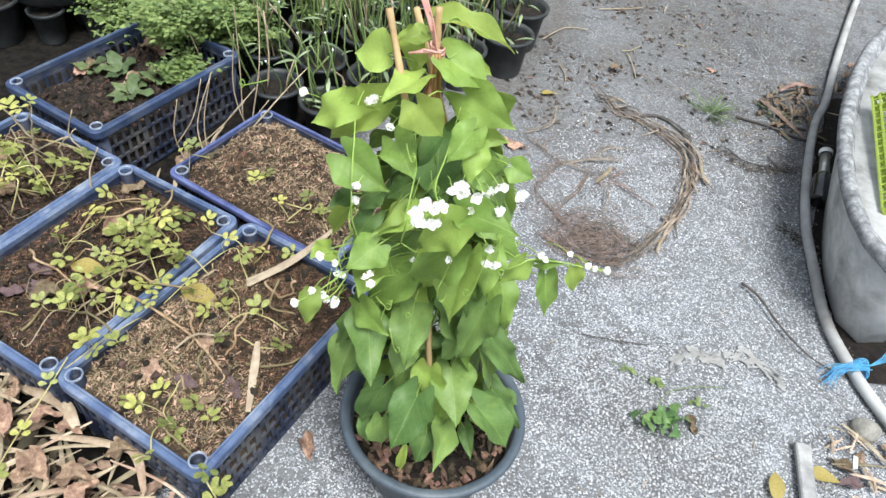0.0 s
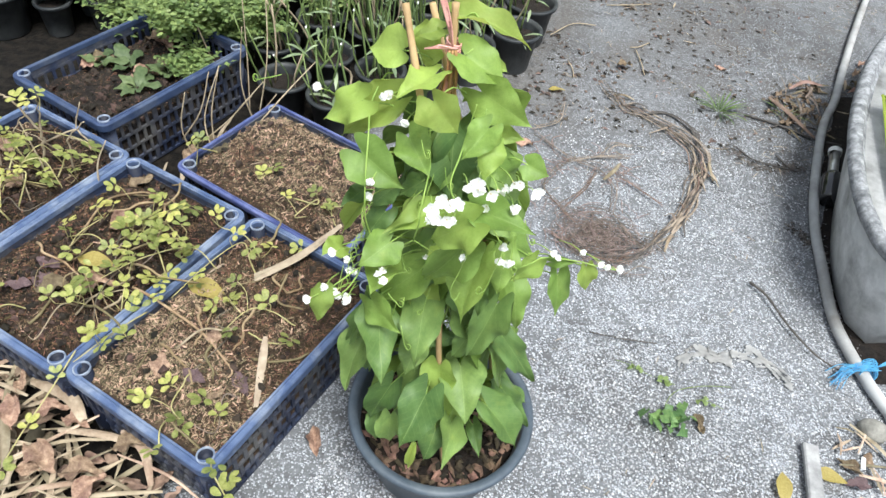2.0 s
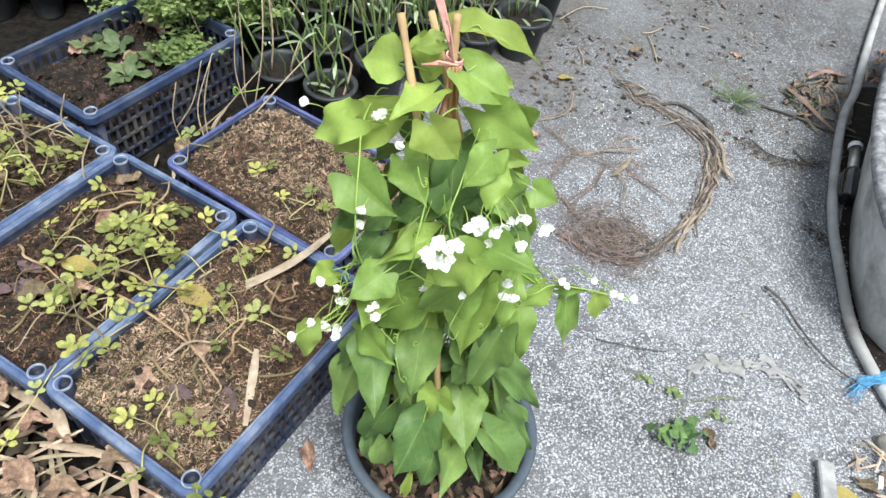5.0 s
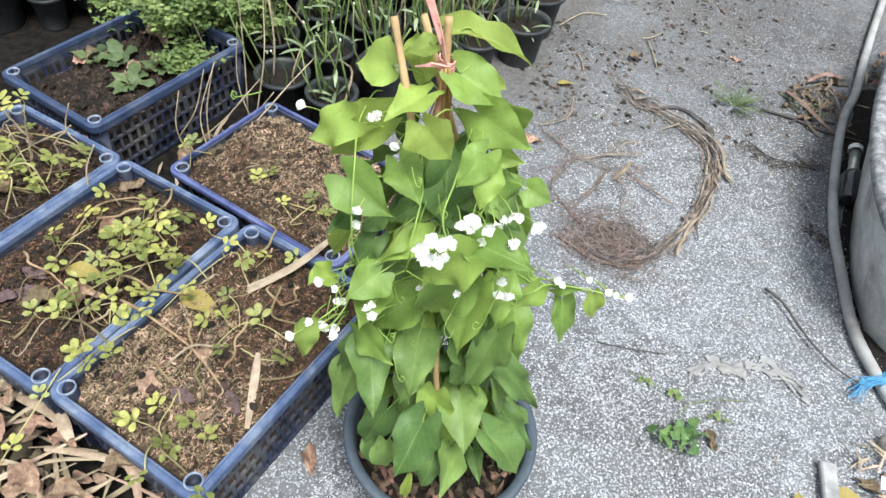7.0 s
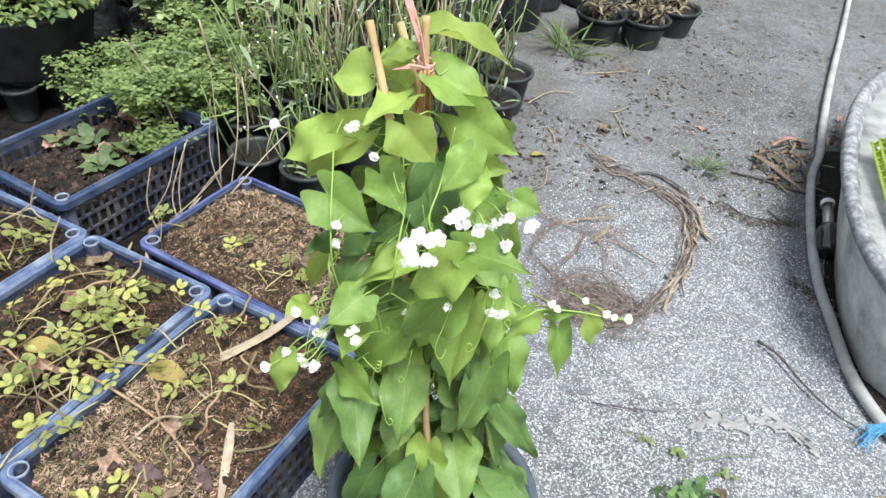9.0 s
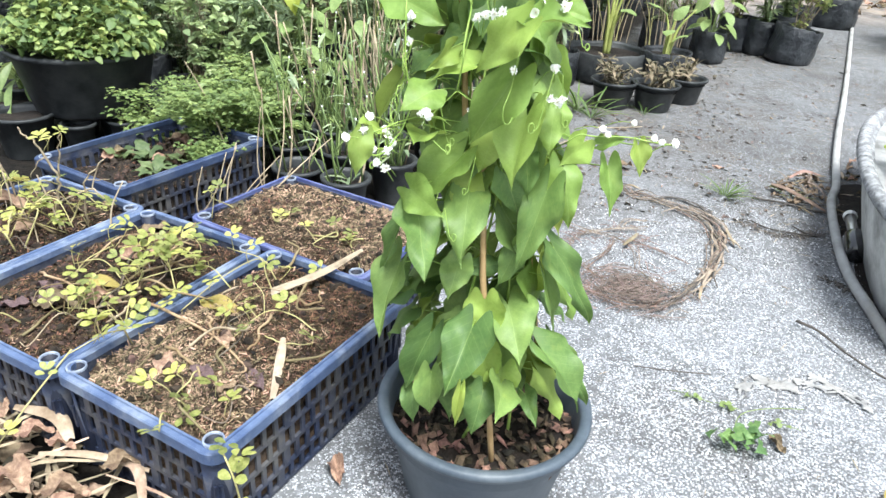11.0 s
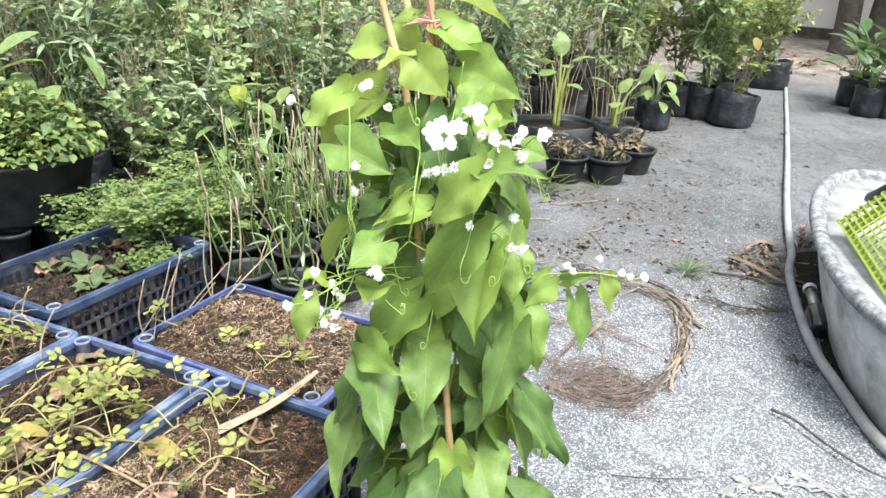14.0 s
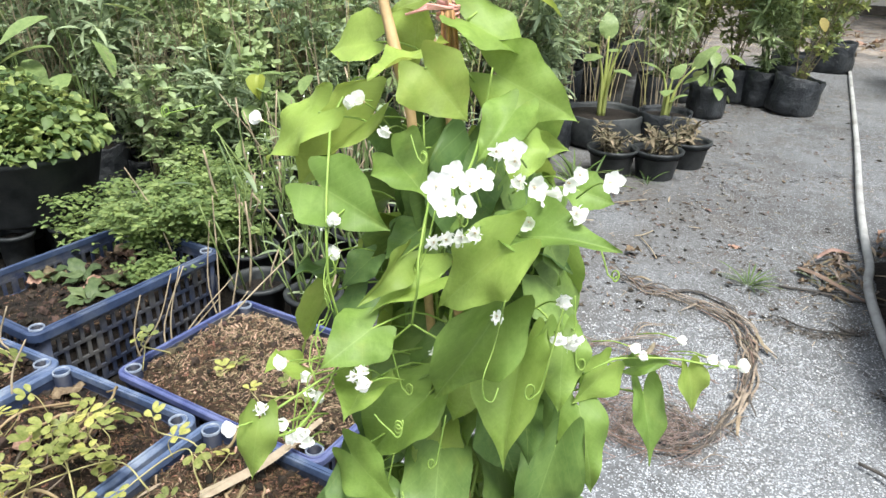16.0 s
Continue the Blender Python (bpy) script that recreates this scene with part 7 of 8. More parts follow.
for pts, w in (([(-0.60, 0.44, 0.05), (-0.543, 0.481, 0.06), (-0.446, 0.569, 0.065)], 0.010), ([(-0.50, 0.535, 0.06), (-0.42, 0.535, 0.068), (-0.335, 0.525, 0.06)], 0.018), ([(-0.50, 0.435, 0.05), (-0.465, 0.446, 0.055), (-0.388, 0.473, 0.05)], 0.013), ([(-0.39, 0.51, 0.06), (-0.30, 0.49, 0.055), (-0.237, 0.465, 0.03)], 0.007),
               ([(-0.58, 0.61, 0.07), (-0.50, 0.585, 0.085), (-0.46, 0.55, 0.075)], 0.030), ([(-0.42, 0.47, 0.06), (-0.36, 0.46, 0.06), (-0.29, 0.43, 0.04)], 0.009), ([(-0.56, 0.40, 0.05), (-0.47, 0.40, 0.055), (-0.38, 0.42, 0.05)], 0.012), ([(-0.64, 0.56, 0.06), (-0.58, 0.52, 0.07), (-0.55, 0.46, 0.06)], 0.022),
               ([(-0.40, 0.55, 0.06), (-0.35, 0.52, 0.065), (-0.32, 0.47, 0.05)], 0.020), ([(-0.70, 0.58, 0.06), (-0.66, 0.52, 0.07), (-0.66, 0.45, 0.05)], 0.02), ([(-0.47, 0.36, 0.05), (-0.38, 0.39, 0.055), (-0.28, 0.38, 0.04)], 0.008), ([(-0.36, 0.44, 0.05), (-0.31, 0.40, 0.05), (-0.25, 0.37, 0.03)], 0.014)):
    solid("straw_strip", ribbon(smooth_path(pts, 6), 0.75 * w, 0.45), M["sheath"], True, label="pale dry leaf sheath in ground litter", category="straw", group="ground litter")
for k in range(48):
    x, y = litter.uniform(-0.75, -0.22), litter.uniform(0.28, 0.62)
    if y > 0.42 + (-0.2 - x) * 0.50:
        continue
    a, L, z = litter.uniform(-0.5, 0.9), litter.uniform(0.04, 0.11), litter.uniform(0.045, 0.075)
    solid("straw_strip", ribbon(smooth_path([(x - L * math.cos(a), y - L * math.sin(a), z - 0.01), (x, y + litter.gauss(0, 0.006), z), (x + L * math.cos(a), y + L * math.sin(a), z - 0.008)], 3), litter.uniform(0.003, 0.009), 0.45), M["dead_stem" if k % 3 else "sheath"], True, label="thin dry straw strip in ground litter", category="straw", group="ground litter")
for pts in ([(1.02, 1.98, 0.02), (1.05, 1.90, 0.03), (1.12, 1.80, 0.014)], [(1.10, 2.05, 0.02), (1.15, 2.08, 0.035), (1.22, 2.10, 0.02)]):
    solid("straw_strip", ribbon(smooth_path(pts, 6), 0.015, 0.5), M["red_fibre"], True, label="broad brown dry sheath in a litter pile", category="straw", group="ground litter")
for x, y, turn, size in ((-0.53, 0.50, 330, 0.075), (-0.55, 0.555, 20, 0.055), (-0.50, 0.555, 350, 0.05), (-0.40, 0.515, 20, 0.055), (-0.46, 0.46, 10, 0.07), (-0.42, 0.42, 60, 0.06), (-0.60, 0.58, 300, 0.07)):
    lay(DRY_LEAVES[int(turn) % 5], "dry_leaf", "broad curled tan leaf in ground litter", x, y, 0.065, turn, size, 0.1, "ground litter")
litter_patch(24, (0.86, 1.06), (0.48, 0.80), lambda x, y: x > 0.87, 0.7, 0.004, (0.025, 0.055), 0.010)
for (x0, y0), (x1, y1), w in (((0.929, 0.815), (1.0, 0.725), 0.010), ((0.897, 0.802), (0.930, 0.796), 0.005), ((0.897, 0.790), (0.888, 0.740), 0.005), ((0.893, 0.751), (0.935, 0.766), 0.005), ((0.971, 0.835), (0.925, 0.750), 0.005), ((0.880, 0.721), (0.99, 0.730), 0.006), ((0.913, 0.706), (0.985, 0.690), 0.009), ((0.946, 0.725), (0.950, 0.67), 0.005), ((0.90, 0.66), (0.98, 0.64), 0.007)):
    solid("straw_strip", ribbon([(x0, y0, 0.012), ((x0 + x1) / 2 + 0.003, (y0 + y1) / 2, 0.017), (x1, y1, 0.013)], w, 0.5), M["sheath"], True, label="pale broken straw beside the hose", category="straw", group="straw")
solid("stone", moved(rings([[(r * math.cos(a) * (1 + 0.12 * math.sin(3 * a + z * 60)), r * math.sin(a) * (1 + 0.1 * math.cos(2 * a)), z) for a in np.linspace(0, 6.2832, 19)[:-1]] for r, z in ((0.018, 0.0), (0.028, 0.008), (0.027, 0.02), (0.018, 0.030), (0.006, 0.034))]), Matrix.Translation((0.972, 0.806, 0.0))), surf("grey_stone", (0.17, 0.165, 0.145), (0.28, 0.27, 0.24), 0.85, 60.0, 0.5, 120.0), True, label="rounded grey-brown stone beside the hose", category="stone")
solid("plastic_tag", box(0.924, 0.727, 0.020, 0.008, 0.026, 0.003, radians(-20), 0.001), M["petal"], label="small white plastic tag among straw", category="tag")
lay(DARK_LEAF, "dry_leaf", "dark wet dead leaf beside a yellow one", 0.885, 0.685, 0.010, 0, 0.05)
litter_patch(150, (0.98, 1.26), (1.80, 2.16), lambda x, y: ((x - 1.12 - 0.35 * (y - 1.97)) / 0.085) ** 2 + ((y - 1.97) / 0.16) ** 2 < 1, 0.6, 0.003, (0.022, 0.05), 0.014, [data("dry_leaf", CURLS[w], M["litter"], True) for w in (1, 3, 0, 1, 3)], data("straw_strip", blade(0.12, 0.1, 0.6, 6), M["withered"], True))
for k in range(14):
    x, y, a, L = litter.uniform(1.03, 1.2), litter.uniform(1.84, 2.1), litter.uniform(0.2, 1.9), litter.uniform(0.03, 0.09)
    solid("straw_strip", ribbon(smooth_path([(x - L * math.cos(a), y - L * math.sin(a), 0.012), (x + litter.gauss(0, 0.008), y, 0.022), (x + L * math.cos(a), y + L * math.sin(a), 0.012)], 4), litter.uniform(0.003, 0.008), 0.6), M["old_vine" if k % 3 else "twig"], True, label="curled grey-brown dry sheath in a litter pile", category="straw", group="ground litter")
litter_patch(16, (1.26, 1.45), (1.9, 2.3), lambda x, y: x > 1.2 + 0.4 * (y - 1.9), 0.6, 0.006, (0.03, 0.06), 0.012)
litter_patch(26, (-0.72, -0.40), (1.20, 1.60), lambda x, y: x > -0.42 - (1.62 - y) * 0.60 and x < -0.36, 0.6, 0.01, (0.04, 0.07), 0.02)
litter_patch(60, (2.2, 4.2), (3.2, 6.2), lambda x, y: x > 1.6 + 0.33 * y, 0.8, 0.006, (0.05, 0.10), 0.01)
litter_patch(200, (2.6, 6.0), (5.9, 8.6), lambda x, y: x > 0.42 * y and x < 0.70 * y + 0.3, 0.8, 0.06, (0.05, 0.12), 0.05)
litter_patch(55, (0.30, 2.2), (1.9, 4.6), lambda x, y: 0.25 + 0.30 * (y - 2) < x < 1.0 + 0.42 * (y - 2), 0.3, 0.004, (0.015, 0.04), 0.003, strip=data("straw_strip", blade(0.10, 0.05, 0.6, 6), M["dead_stem"], True))

for pts in ([(-0.48, 1.50, 0.03), (-0.482, 1.53, 0.17), (-0.485, 1.55, 0.32)], [(-0.60, 1.58, 0.13), (-0.65, 1.60, 0.26), (-0.70, 1.60, 0.36)], [(-0.44, 1.45, 0.05), (-0.42, 1.5, 0.2), (-0.45, 1.62, 0.30)],
            [(-0.61, 1.36, 0.02), (-0.56, 1.38, 0.10), (-0.54, 1.42, 0.19)], [(-0.56, 1.36, 0.02), (-0.50, 1.40, 0.07), (-0.44, 1.42, 0.14)], [(-0.53, 1.34, 0.02), (-0.55, 1.38, 0.09), (-0.52, 1.44, 0.20)],
            [(-0.38, 1.30, 0.16), (-0.33, 1.40, 0.20), (-0.29, 1.47, 0.23)], [(-0.73, 1.15, 0.13), (-0.74, 1.16, 0.18), (-0.72, 1.17, 0.24)], [(-0.87, 1.10, 0.13), (-0.86, 1.08, 0.22), (-0.88, 1.06, 0.32)], [(-0.84, 1.02, 0.13), (-0.83, 1.03, 0.2), (-0.85, 1.05, 0.28)],
            [(-0.52, 1.28, 0.02), (-0.47, 1.33, 0.12), (-0.40, 1.40, 0.20)], [(-0.50, 1.30, 0.02), (-0.51, 1.33, 0.13), (-0.49, 1.36, 0.24)], [(-0.46, 1.34, 0.02), (-0.42, 1.38, 0.10), (-0.37, 1.40, 0.17)], [(-0.56, 1.30, 0.02), (-0.58, 1.31, 0.10), (-0.57, 1.34, 0.18)],
            [(-0.43, 1.42, 0.02), (-0.47, 1.44, 0.15), (-0.46, 1.46, 0.30)], [(-0.62, 1.00, 0.15), (-0.62, 1.02, 0.21), (-0.60, 1.04, 0.26)], [(-0.70, 0.98, 0.15), (-0.74, 1.02, 0.20), (-0.80, 1.08, 0.24)]):
    solid("dry_stick", rod(smooth_path(pts, 5), [0.0021, 0.0020, 0.0020, 0.0019, 0.0018, 0.0017, 0.0016, 0.0016, 0.0015, 0.0014, 0.0013], 6), M["dead_stem"], True, label="thin pale dry stick standing among the plants", category="stick", group="dry sticks")

# ---- ring of dried vine on the sand ----
RING = [(0.50, 1.95), (0.534, 1.87), (0.566, 1.818), (0.619, 1.785), (0.683, 1.735), (0.731, 1.691), (0.752, 1.633), (0.742, 1.566), (0.724, 1.507), (0.695, 1.43), (0.654, 1.346), (0.596, 1.273), (0.534, 1.202), (0.47, 1.17)]
ring = thing("dried_vine_ring", "ring of dried brown vine and roots lying on the sand", "dried vine")
q = random.Random(9)
for k in range(36):
    i0, i1 = (0, len(RING)) if k < 3 else sorted(q.sample(range(len(RING) + 1), 2))
    pts = RING[i0:i1]
    if len(pts) < 3:
        continue
    o, wig = q.gauss(0, 0.018), q.uniform(0.004, 0.011)
    line = smooth_path([(x + o * (y - 0.9) + q.gauss(0, wig), y + 0.5 * o * (y - 0.9) + q.gauss(0, wig), 0.005 + abs(q.gauss(0, 0.006))) for x, y in pts], 5)
    mat = M[("root", "old_vine", "twig", "old_vine", "red_fibre", "old_vine", "root")[k % 7]]
    if k % 2 == 0:
        solid("peel", ribbon(line, q.uniform(0.002, 0.0055), 0.3), mat, True, ring)
    else:
        solid("strand", rod(line, q.uniform(0.0006, 0.0014), 5), mat, True, ring)
for k in range(60):
    x, y = RING[q.randrange(1, len(RING) - 1)]
    x, y, L = x + q.gauss(0, 0.018), y + q.gauss(0, 0.018), q.uniform(0.03, 0.10)
    tang = math.atan2(1.5 - y, 0.5 - x) + math.pi / 2 + q.gauss(0, 0.45)
    line = smooth_path([(x - 0.5 * L * math.cos(tang), y - 0.5 * L * math.sin(tang), 0.006), (x + q.gauss(0, 0.004), y, 0.012 + 0.01 * q.random()), (x + 0.5 * L * math.cos(tang + 0.3), y + 0.5 * L * math.sin(tang + 0.3), 0.006)], 3)
    mat = M[("old_vine", "red_fibre", "sheath", "twig", "root")[k % 5]]
    solid("strand" if k % 3 else "peel", rod(line, q.uniform(0.0005, 0.001), 4) if k % 3 else ribbon(line, q.uniform(0.003, 0.009), 0.4), mat, True, ring)
for k in range(5):
    line = smooth_path([(x + q.gauss(0, 0.005), y + q.gauss(0, 0.005), 0.008 + 0.004 * q.random()) for x, y in ((0.600, 1.79), (0.655, 1.820), (0.692, 1.813), (0.734, 1.780), (0.757, 1.722), (0.756, 1.66))], 5)
    solid("peel" if k % 2 else "strand", ribbon(line, 0.006, 0.3) if k % 2 else rod(line, 0.0013, 5), M["twig"], True, ring, label="dark peeling outer vine")
for mat, pts in (("old_vine", [(0.282, 1.627), (0.382, 1.544), (0.461, 1.512), (0.495, 1.445), (0.485, 1.340)]), ("red_fibre", [(0.513, 1.498), (0.561, 1.449), (0.622, 1.394)]), ("red_fibre", [(0.319, 1.382), (0.346, 1.342), (0.375, 1.299), (0.402, 1.278)]),
                 ("red_fibre", [(0.321, 1.241), (0.372, 1.211), (0.428, 1.175), (0.52, 1.18)]), ("root", [(0.377, 1.523), (0.455, 1.562), (0.560, 1.577)]), ("root", [(0.559, 1.633), (0.507, 1.628), (0.481, 1.568)]), ("old_vine", [(0.30, 1.37), (0.33, 1.44), (0.39, 1.53)]),
                 ("root", [(0.281, 1.646), (0.349, 1.701), (0.375, 1.797)]), ("old_vine", [(0.485, 1.34), (0.52, 1.27), (0.56, 1.23)]), ("red_fibre", [(0.36, 1.33), (0.42, 1.42), (0.46, 1.50)])):
    for k in range(4):
        line = smooth_path([(x + q.gauss(0, 0.007), y + q.gauss(0, 0.007), 0.007 + abs(q.gauss(0, 0.004))) for x, y in pts], 5)
        solid("strand", rod(line, q.uniform(0.0005, 0.0010), 5) if k else ribbon(line, 0.0032, 0.3), M[mat], True, ring)
solid("peel", ribbon(smooth_path([(0.47, 1.46, 0.012), (0.50, 1.50, 0.016), (0.52, 1.54, 0.012)], 4), 0.012, 0.3), M["sheath"], True, ring)
mat_lines = []
for k in range(420):
    gx, gy = q.gauss(0, 0.58), q.gauss(0, 0.55)
    d = min(1.0, math.hypot(gx, gy))
    cx, cy = 0.450 + 0.075 * gx + 0.02 * gy, 1.242 + 0.048 * gy - 0.02 * gx
    a, r = q.uniform(0, 6.28), q.choice((0.012, 0.02, 0.035, 0.06))
    top = 0.022 * (1 - d * d) * q.random()
    mat_lines.append(rod([(cx + r * math.cos(a + t) * 1.2, cy + r * math.sin(a + t), 0.006 + top + 0.003 * math.sin(3 * t)) for t in np.linspace(0, min(q.uniform(1.0, 3.5), 0.075 / r), 9)], q.uniform(0.0004, 0.0009), 4))
solid("root_mat", merge(mat_lines), M["mat_root"], True, ring, label="nest of fine grey-brown roots", kind="stuff")
loose = []
for k in range(260):
    cx, cy = q.uniform(0.29, 0.56), q.uniform(1.17, 1.60)
    if noise.noise((cx * 11, cy * 11, 5)) < 0.05:
        continue
    a, L = q.uniform(0, 6.28), q.uniform(0.02, 0.06)
    loose.append(rod(smooth_path([(cx, cy, 0.006), (cx + 0.5 * L * math.cos(a) + q.gauss(0, 0.006), cy + 0.5 * L * math.sin(a), 0.010), (cx + L * math.cos(a), cy + L * math.sin(a), 0.006)], 3), q.uniform(0.0005, 0.001), 3))
solid("loose_root", merge(loose), M["red_fibre"], True, ring, label="loose reddish root fibres", kind="stuff")

# ---- small things on the sand ----
solid("twig", rod(smooth_path([(0.80, 1.165, 0.012), (0.83, 1.125, 0.016), (0.86, 1.05, 0.014), (0.905, 0.975, 0.013), (0.97, 0.93, 0.012)], 5), [0.0034 - 0.00009 * i + 0.0005 * math.sin(2.3 * i) for i in range(21)], 7), M["twig"], True, label="dark crooked twig lying on pale grit", category="twig")
solid("twig", rod(smooth_path([(0.415, 0.952, 0.006), (0.485, 0.945, 0.008), (0.56, 0.948, 0.006)], 6), 0.0014, 5), M["twig"], True, label="thin dark twig lying on pale grit", category="twig")
for pts in ([(0.93, 1.88, 0.008), (1.02, 1.85, 0.01), (1.11, 1.81, 0.008), (1.2, 1.79, 0.008)], [(1.0, 1.83, 0.008), (1.06, 1.87, 0.01), (1.14, 1.86, 0.008)]):
    solid("twig", rod(smooth_path(pts, 5), 0.0035, 6), M["twig"], True, label="dark twig on grey sand beside the hose", category="twig")
for pts in ([(0.329, 2.193), (0.408, 2.295), (0.488, 2.307)], [(0.618, 2.181), (0.63, 2.1), (0.633, 2.025)], [(0.709, 2.536), (0.62, 2.5), (0.536, 2.474)], [(0.386, 2.044), (0.40, 2.0), (0.403, 1.947)], [(0.60, 2.19), (0.63, 2.2), (0.67, 2.24)]):
    solid("straw_piece", rod(smooth_path([(x, y, 0.008) for x, y in pts], 4), 0.0018, 5), M["dead_stem"], True, label="pale bent straw on grey sand", category="straw", group="straw")
lay(YELLOW_LEAF, "fallen_leaf", "pale yellow dead leaf on grey sand", 0.325, 1.86, 0.008, 10, 0.05)
lay(DRY_LEAVES[0], "dry_leaf", "orange-brown dead leaf on grey sand", 0.545, 2.05, 0.012, 20, 0.055)
lay(DRY_LEAVES[1], "dry_leaf", "brown dead leaf between crate and pot", -0.10, 0.635, 0.012, 290, 0.06)
lay(DRY_LEAVES[2], "dry_leaf", "orange-brown dead leaf on grey sand", 0.22, 1.60, 0.012, 330, 0.07)
lay(STRIP, "straw_strip", "pale leaf strip on grey sand", 0.768, 1.58, 0.01, 285, 0.075, 0, "straw", "straw")
lay(YELLOW_LEAF, "fallen_leaf", "wet yellow leaf at the edge of litter", 0.828, 0.700, 0.012, 345, 0.06)
lay(YELLOW_LEAF, "fallen_leaf", "yellow leaf beside a pale board", 0.755, 0.63, 0.012, 80, 0.06)
solid("board", box(0.808, 0.60, 0.013, 0.029, 0.31, 0.014, radians(-9), 0.003), surf("bleached_wood", (0.2, 0.2, 0.2), (0.36, 0.36, 0.355), 0.8, 30.0, 0.4, 90.0), label="bleached pale wooden slat on grit", category="board")
SPRIG_LEAF = data("leaf", heart(0.5, 0.3, 0.05, 1, 5, 4), M["herb"], True)
clump = thing("uprooted_weed", "small uprooted green weed lying on grit", "weed", Matrix.Translation((0.565, 0.775, 0.008)))
solid("weed_stem", rod(smooth_path([(-0.02, -0.01, 0.004), (0.01, 0.045, 0.012), (0.07, 0.072, 0.010), (0.134, 0.084, 0.006)], 5), 0.0009, 5), M["herb"], True, clump)
for k in range(16):
    solid("leaf", data("leaf", heart(0.5, 0.3, 0.05, k, 5, 4), M["weed"], True), None, parent=clump, at=aim((q.gauss(0, 0.020) - 0.008, q.gauss(0, 0.016) - 0.012, 0.006 + 0.014 * q.random()), (q.gauss(0.2, 1), q.gauss(-0.6, 0.8), 0.1), (q.gauss(0, 0.5), q.gauss(0, 0.5), 1), q.uniform(0.016, 0.034)))
for x, y, n in ((0.49, 0.884, 4), (0.564, 0.856, 6), (0.655, 0.816, 5), (0.52, 0.87, 3)):
    sprig = thing("weed_sprig", "tiny green weed sprig lying on grit", "weed", place(x, y), "weed sprigs")
    solid("weed_stem", rod(smooth_path([(-0.02, 0.006, 0.006), (0, 0, 0.008), (0.022, -0.008, 0.006)], 4), 0.0006, 4), M["herb"], True, sprig)
    for k in range(n):
        solid("leaf", SPRIG_LEAF, None, parent=sprig, at=aim((q.gauss(0, 0.010), q.gauss(0, 0.005), 0.008), (q.gauss(0, 1), q.gauss(0, 1), 0.1), (q.gauss(0, 0.4), q.gauss(0, 0.4), 1), q.uniform(0.008, 0.015)))
lay(DRY_LEAVES[1], "dry_leaf", "dark purple-brown leaf beside a weed", 0.615, 0.785, 0.01, 285, 0.045)
scrap_v, scrap_f = [], []
for j in range(13):
    for i in range(49):
        u, w = i / 48, j / 12 - 0.5
        mid_x, mid_y = 0.60 + 0.235 * u, 0.905 + 0.045 * math.sin(3.0 * u) + 0.012 * math.sin(11 * u)
        wide = 0.030 + 0.020 * noise.noise((u * 9, 1, 2)) + 0.012 * noise.noise((u * 31, 3, 2))
        scrap_v.append((mid_x + 0.012 * noise.noise((u * 20, w * 5, 7)), mid_y + w * wide * 1.3, 0.004 + 0.006 * abs(noise.noise((u * 11, w * 4, 4))) + 0.004 * abs(noise.noise((u * 40, w * 14, 9)))))
for j in range(12):
    for i in range(48):
        if noise.noise((i * 0.22, j * 0.35, 11)) < 0.22:
            scrap_f.append((j * 49 + i, j * 49 + i + 1, j * 49 + 50 + i, j * 49 + 49 + i))
solid("plastic_scrap", (scrap_v, scrap_f), surf("torn_film", (0.25, 0.25, 0.243), (0.43, 0.428, 0.42), 0.6, 20.0, 0.5, 40.0, (0.36, 0.345, 0.32), 8.0, glow=0.3), True, label="crumpled dirty white plastic film on grit", category="plastic film")


def tuft(x, y, n, h, seed, label):
    q = random.Random(seed)
    root = thing("grass_tuft", label, "grass", place(x, y), "grass tufts")
    for k in range(n):
        a = q.uniform(0, 6.28)
        o = Vector((math.cos(a), math.sin(a), 0))
        m = aim(o * q.uniform(0, 0.015), o * q.uniform(0.3, 1.1) + Vector((0, 0, 0.8)), Vector((0, 0, 1)) - o * 0.3, h * q.uniform(0.6, 1.2), 0.45)
        solid("grass_blade", GRASS, None, parent=root, at=m)


GRASS = data("grass_blade", blade(0.11, 0.4, 0.3, 6), M["tuft"], True)
tuft(0.850, 1.88, 34, 0.085, 1, "small tuft of green grass on grey sand")
tuft(1.06, 1.92, 10, 0.06, 2, "small tuft of green grass in litter")
tuft(0.47, 2.72, 26, 0.17, 3, "long green grass blades sprawling beside black pots")
tuft(0.52, 2.62, 16, 0.15, 4, "long green grass blades sprawling beside black pots")
tuft(0.75, 2.72, 10, 0.08, 5, "small grass beside black pots")

bottle = thing("bottle", "dark glass bottle with a silver neck lying by the hose", "bottle", Matrix.Translation((1.088, 1.545, 0.032)) @ pose(0, 0, 0, -82, 0, -16))
solid("bottle_body", lathe([(0.001, -0.05), (0.026, -0.05), (0.029, -0.045), (0.029, 0.03), (0.024, 0.045), (0.013, 0.058), (0.012, 0.075), (0.001, 0.075)], 24), surf("dark_glass", (0.01, 0.01, 0.012), (0.02, 0.02, 0.022), 0.1, 10.0, 0.0, spec=0.6, coat=0.5), True, bottle)
solid("neck_foil", lathe([(0.0145, 0.058), (0.0135, 0.075), (0.0135, 0.14), (0.001, 0.14)], 20), surf("silver_foil", (0.55, 0.54, 0.52), (0.75, 0.74, 0.72), 0.3, 40.0, 0.3, 90.0, metal=0.9), True, bottle, label="silver foil neck")
solid("cap", lathe([(0.017, 0.138), (0.018, 0.141), (0.018, 0.153), (0.016, 0.156), (0.001, 0.156)], 20), surf("white_cap", (0.7, 0.7, 0.68), (0.8, 0.8, 0.78), 0.4, 20.0, 0.0), True, bottle, label="white cap")

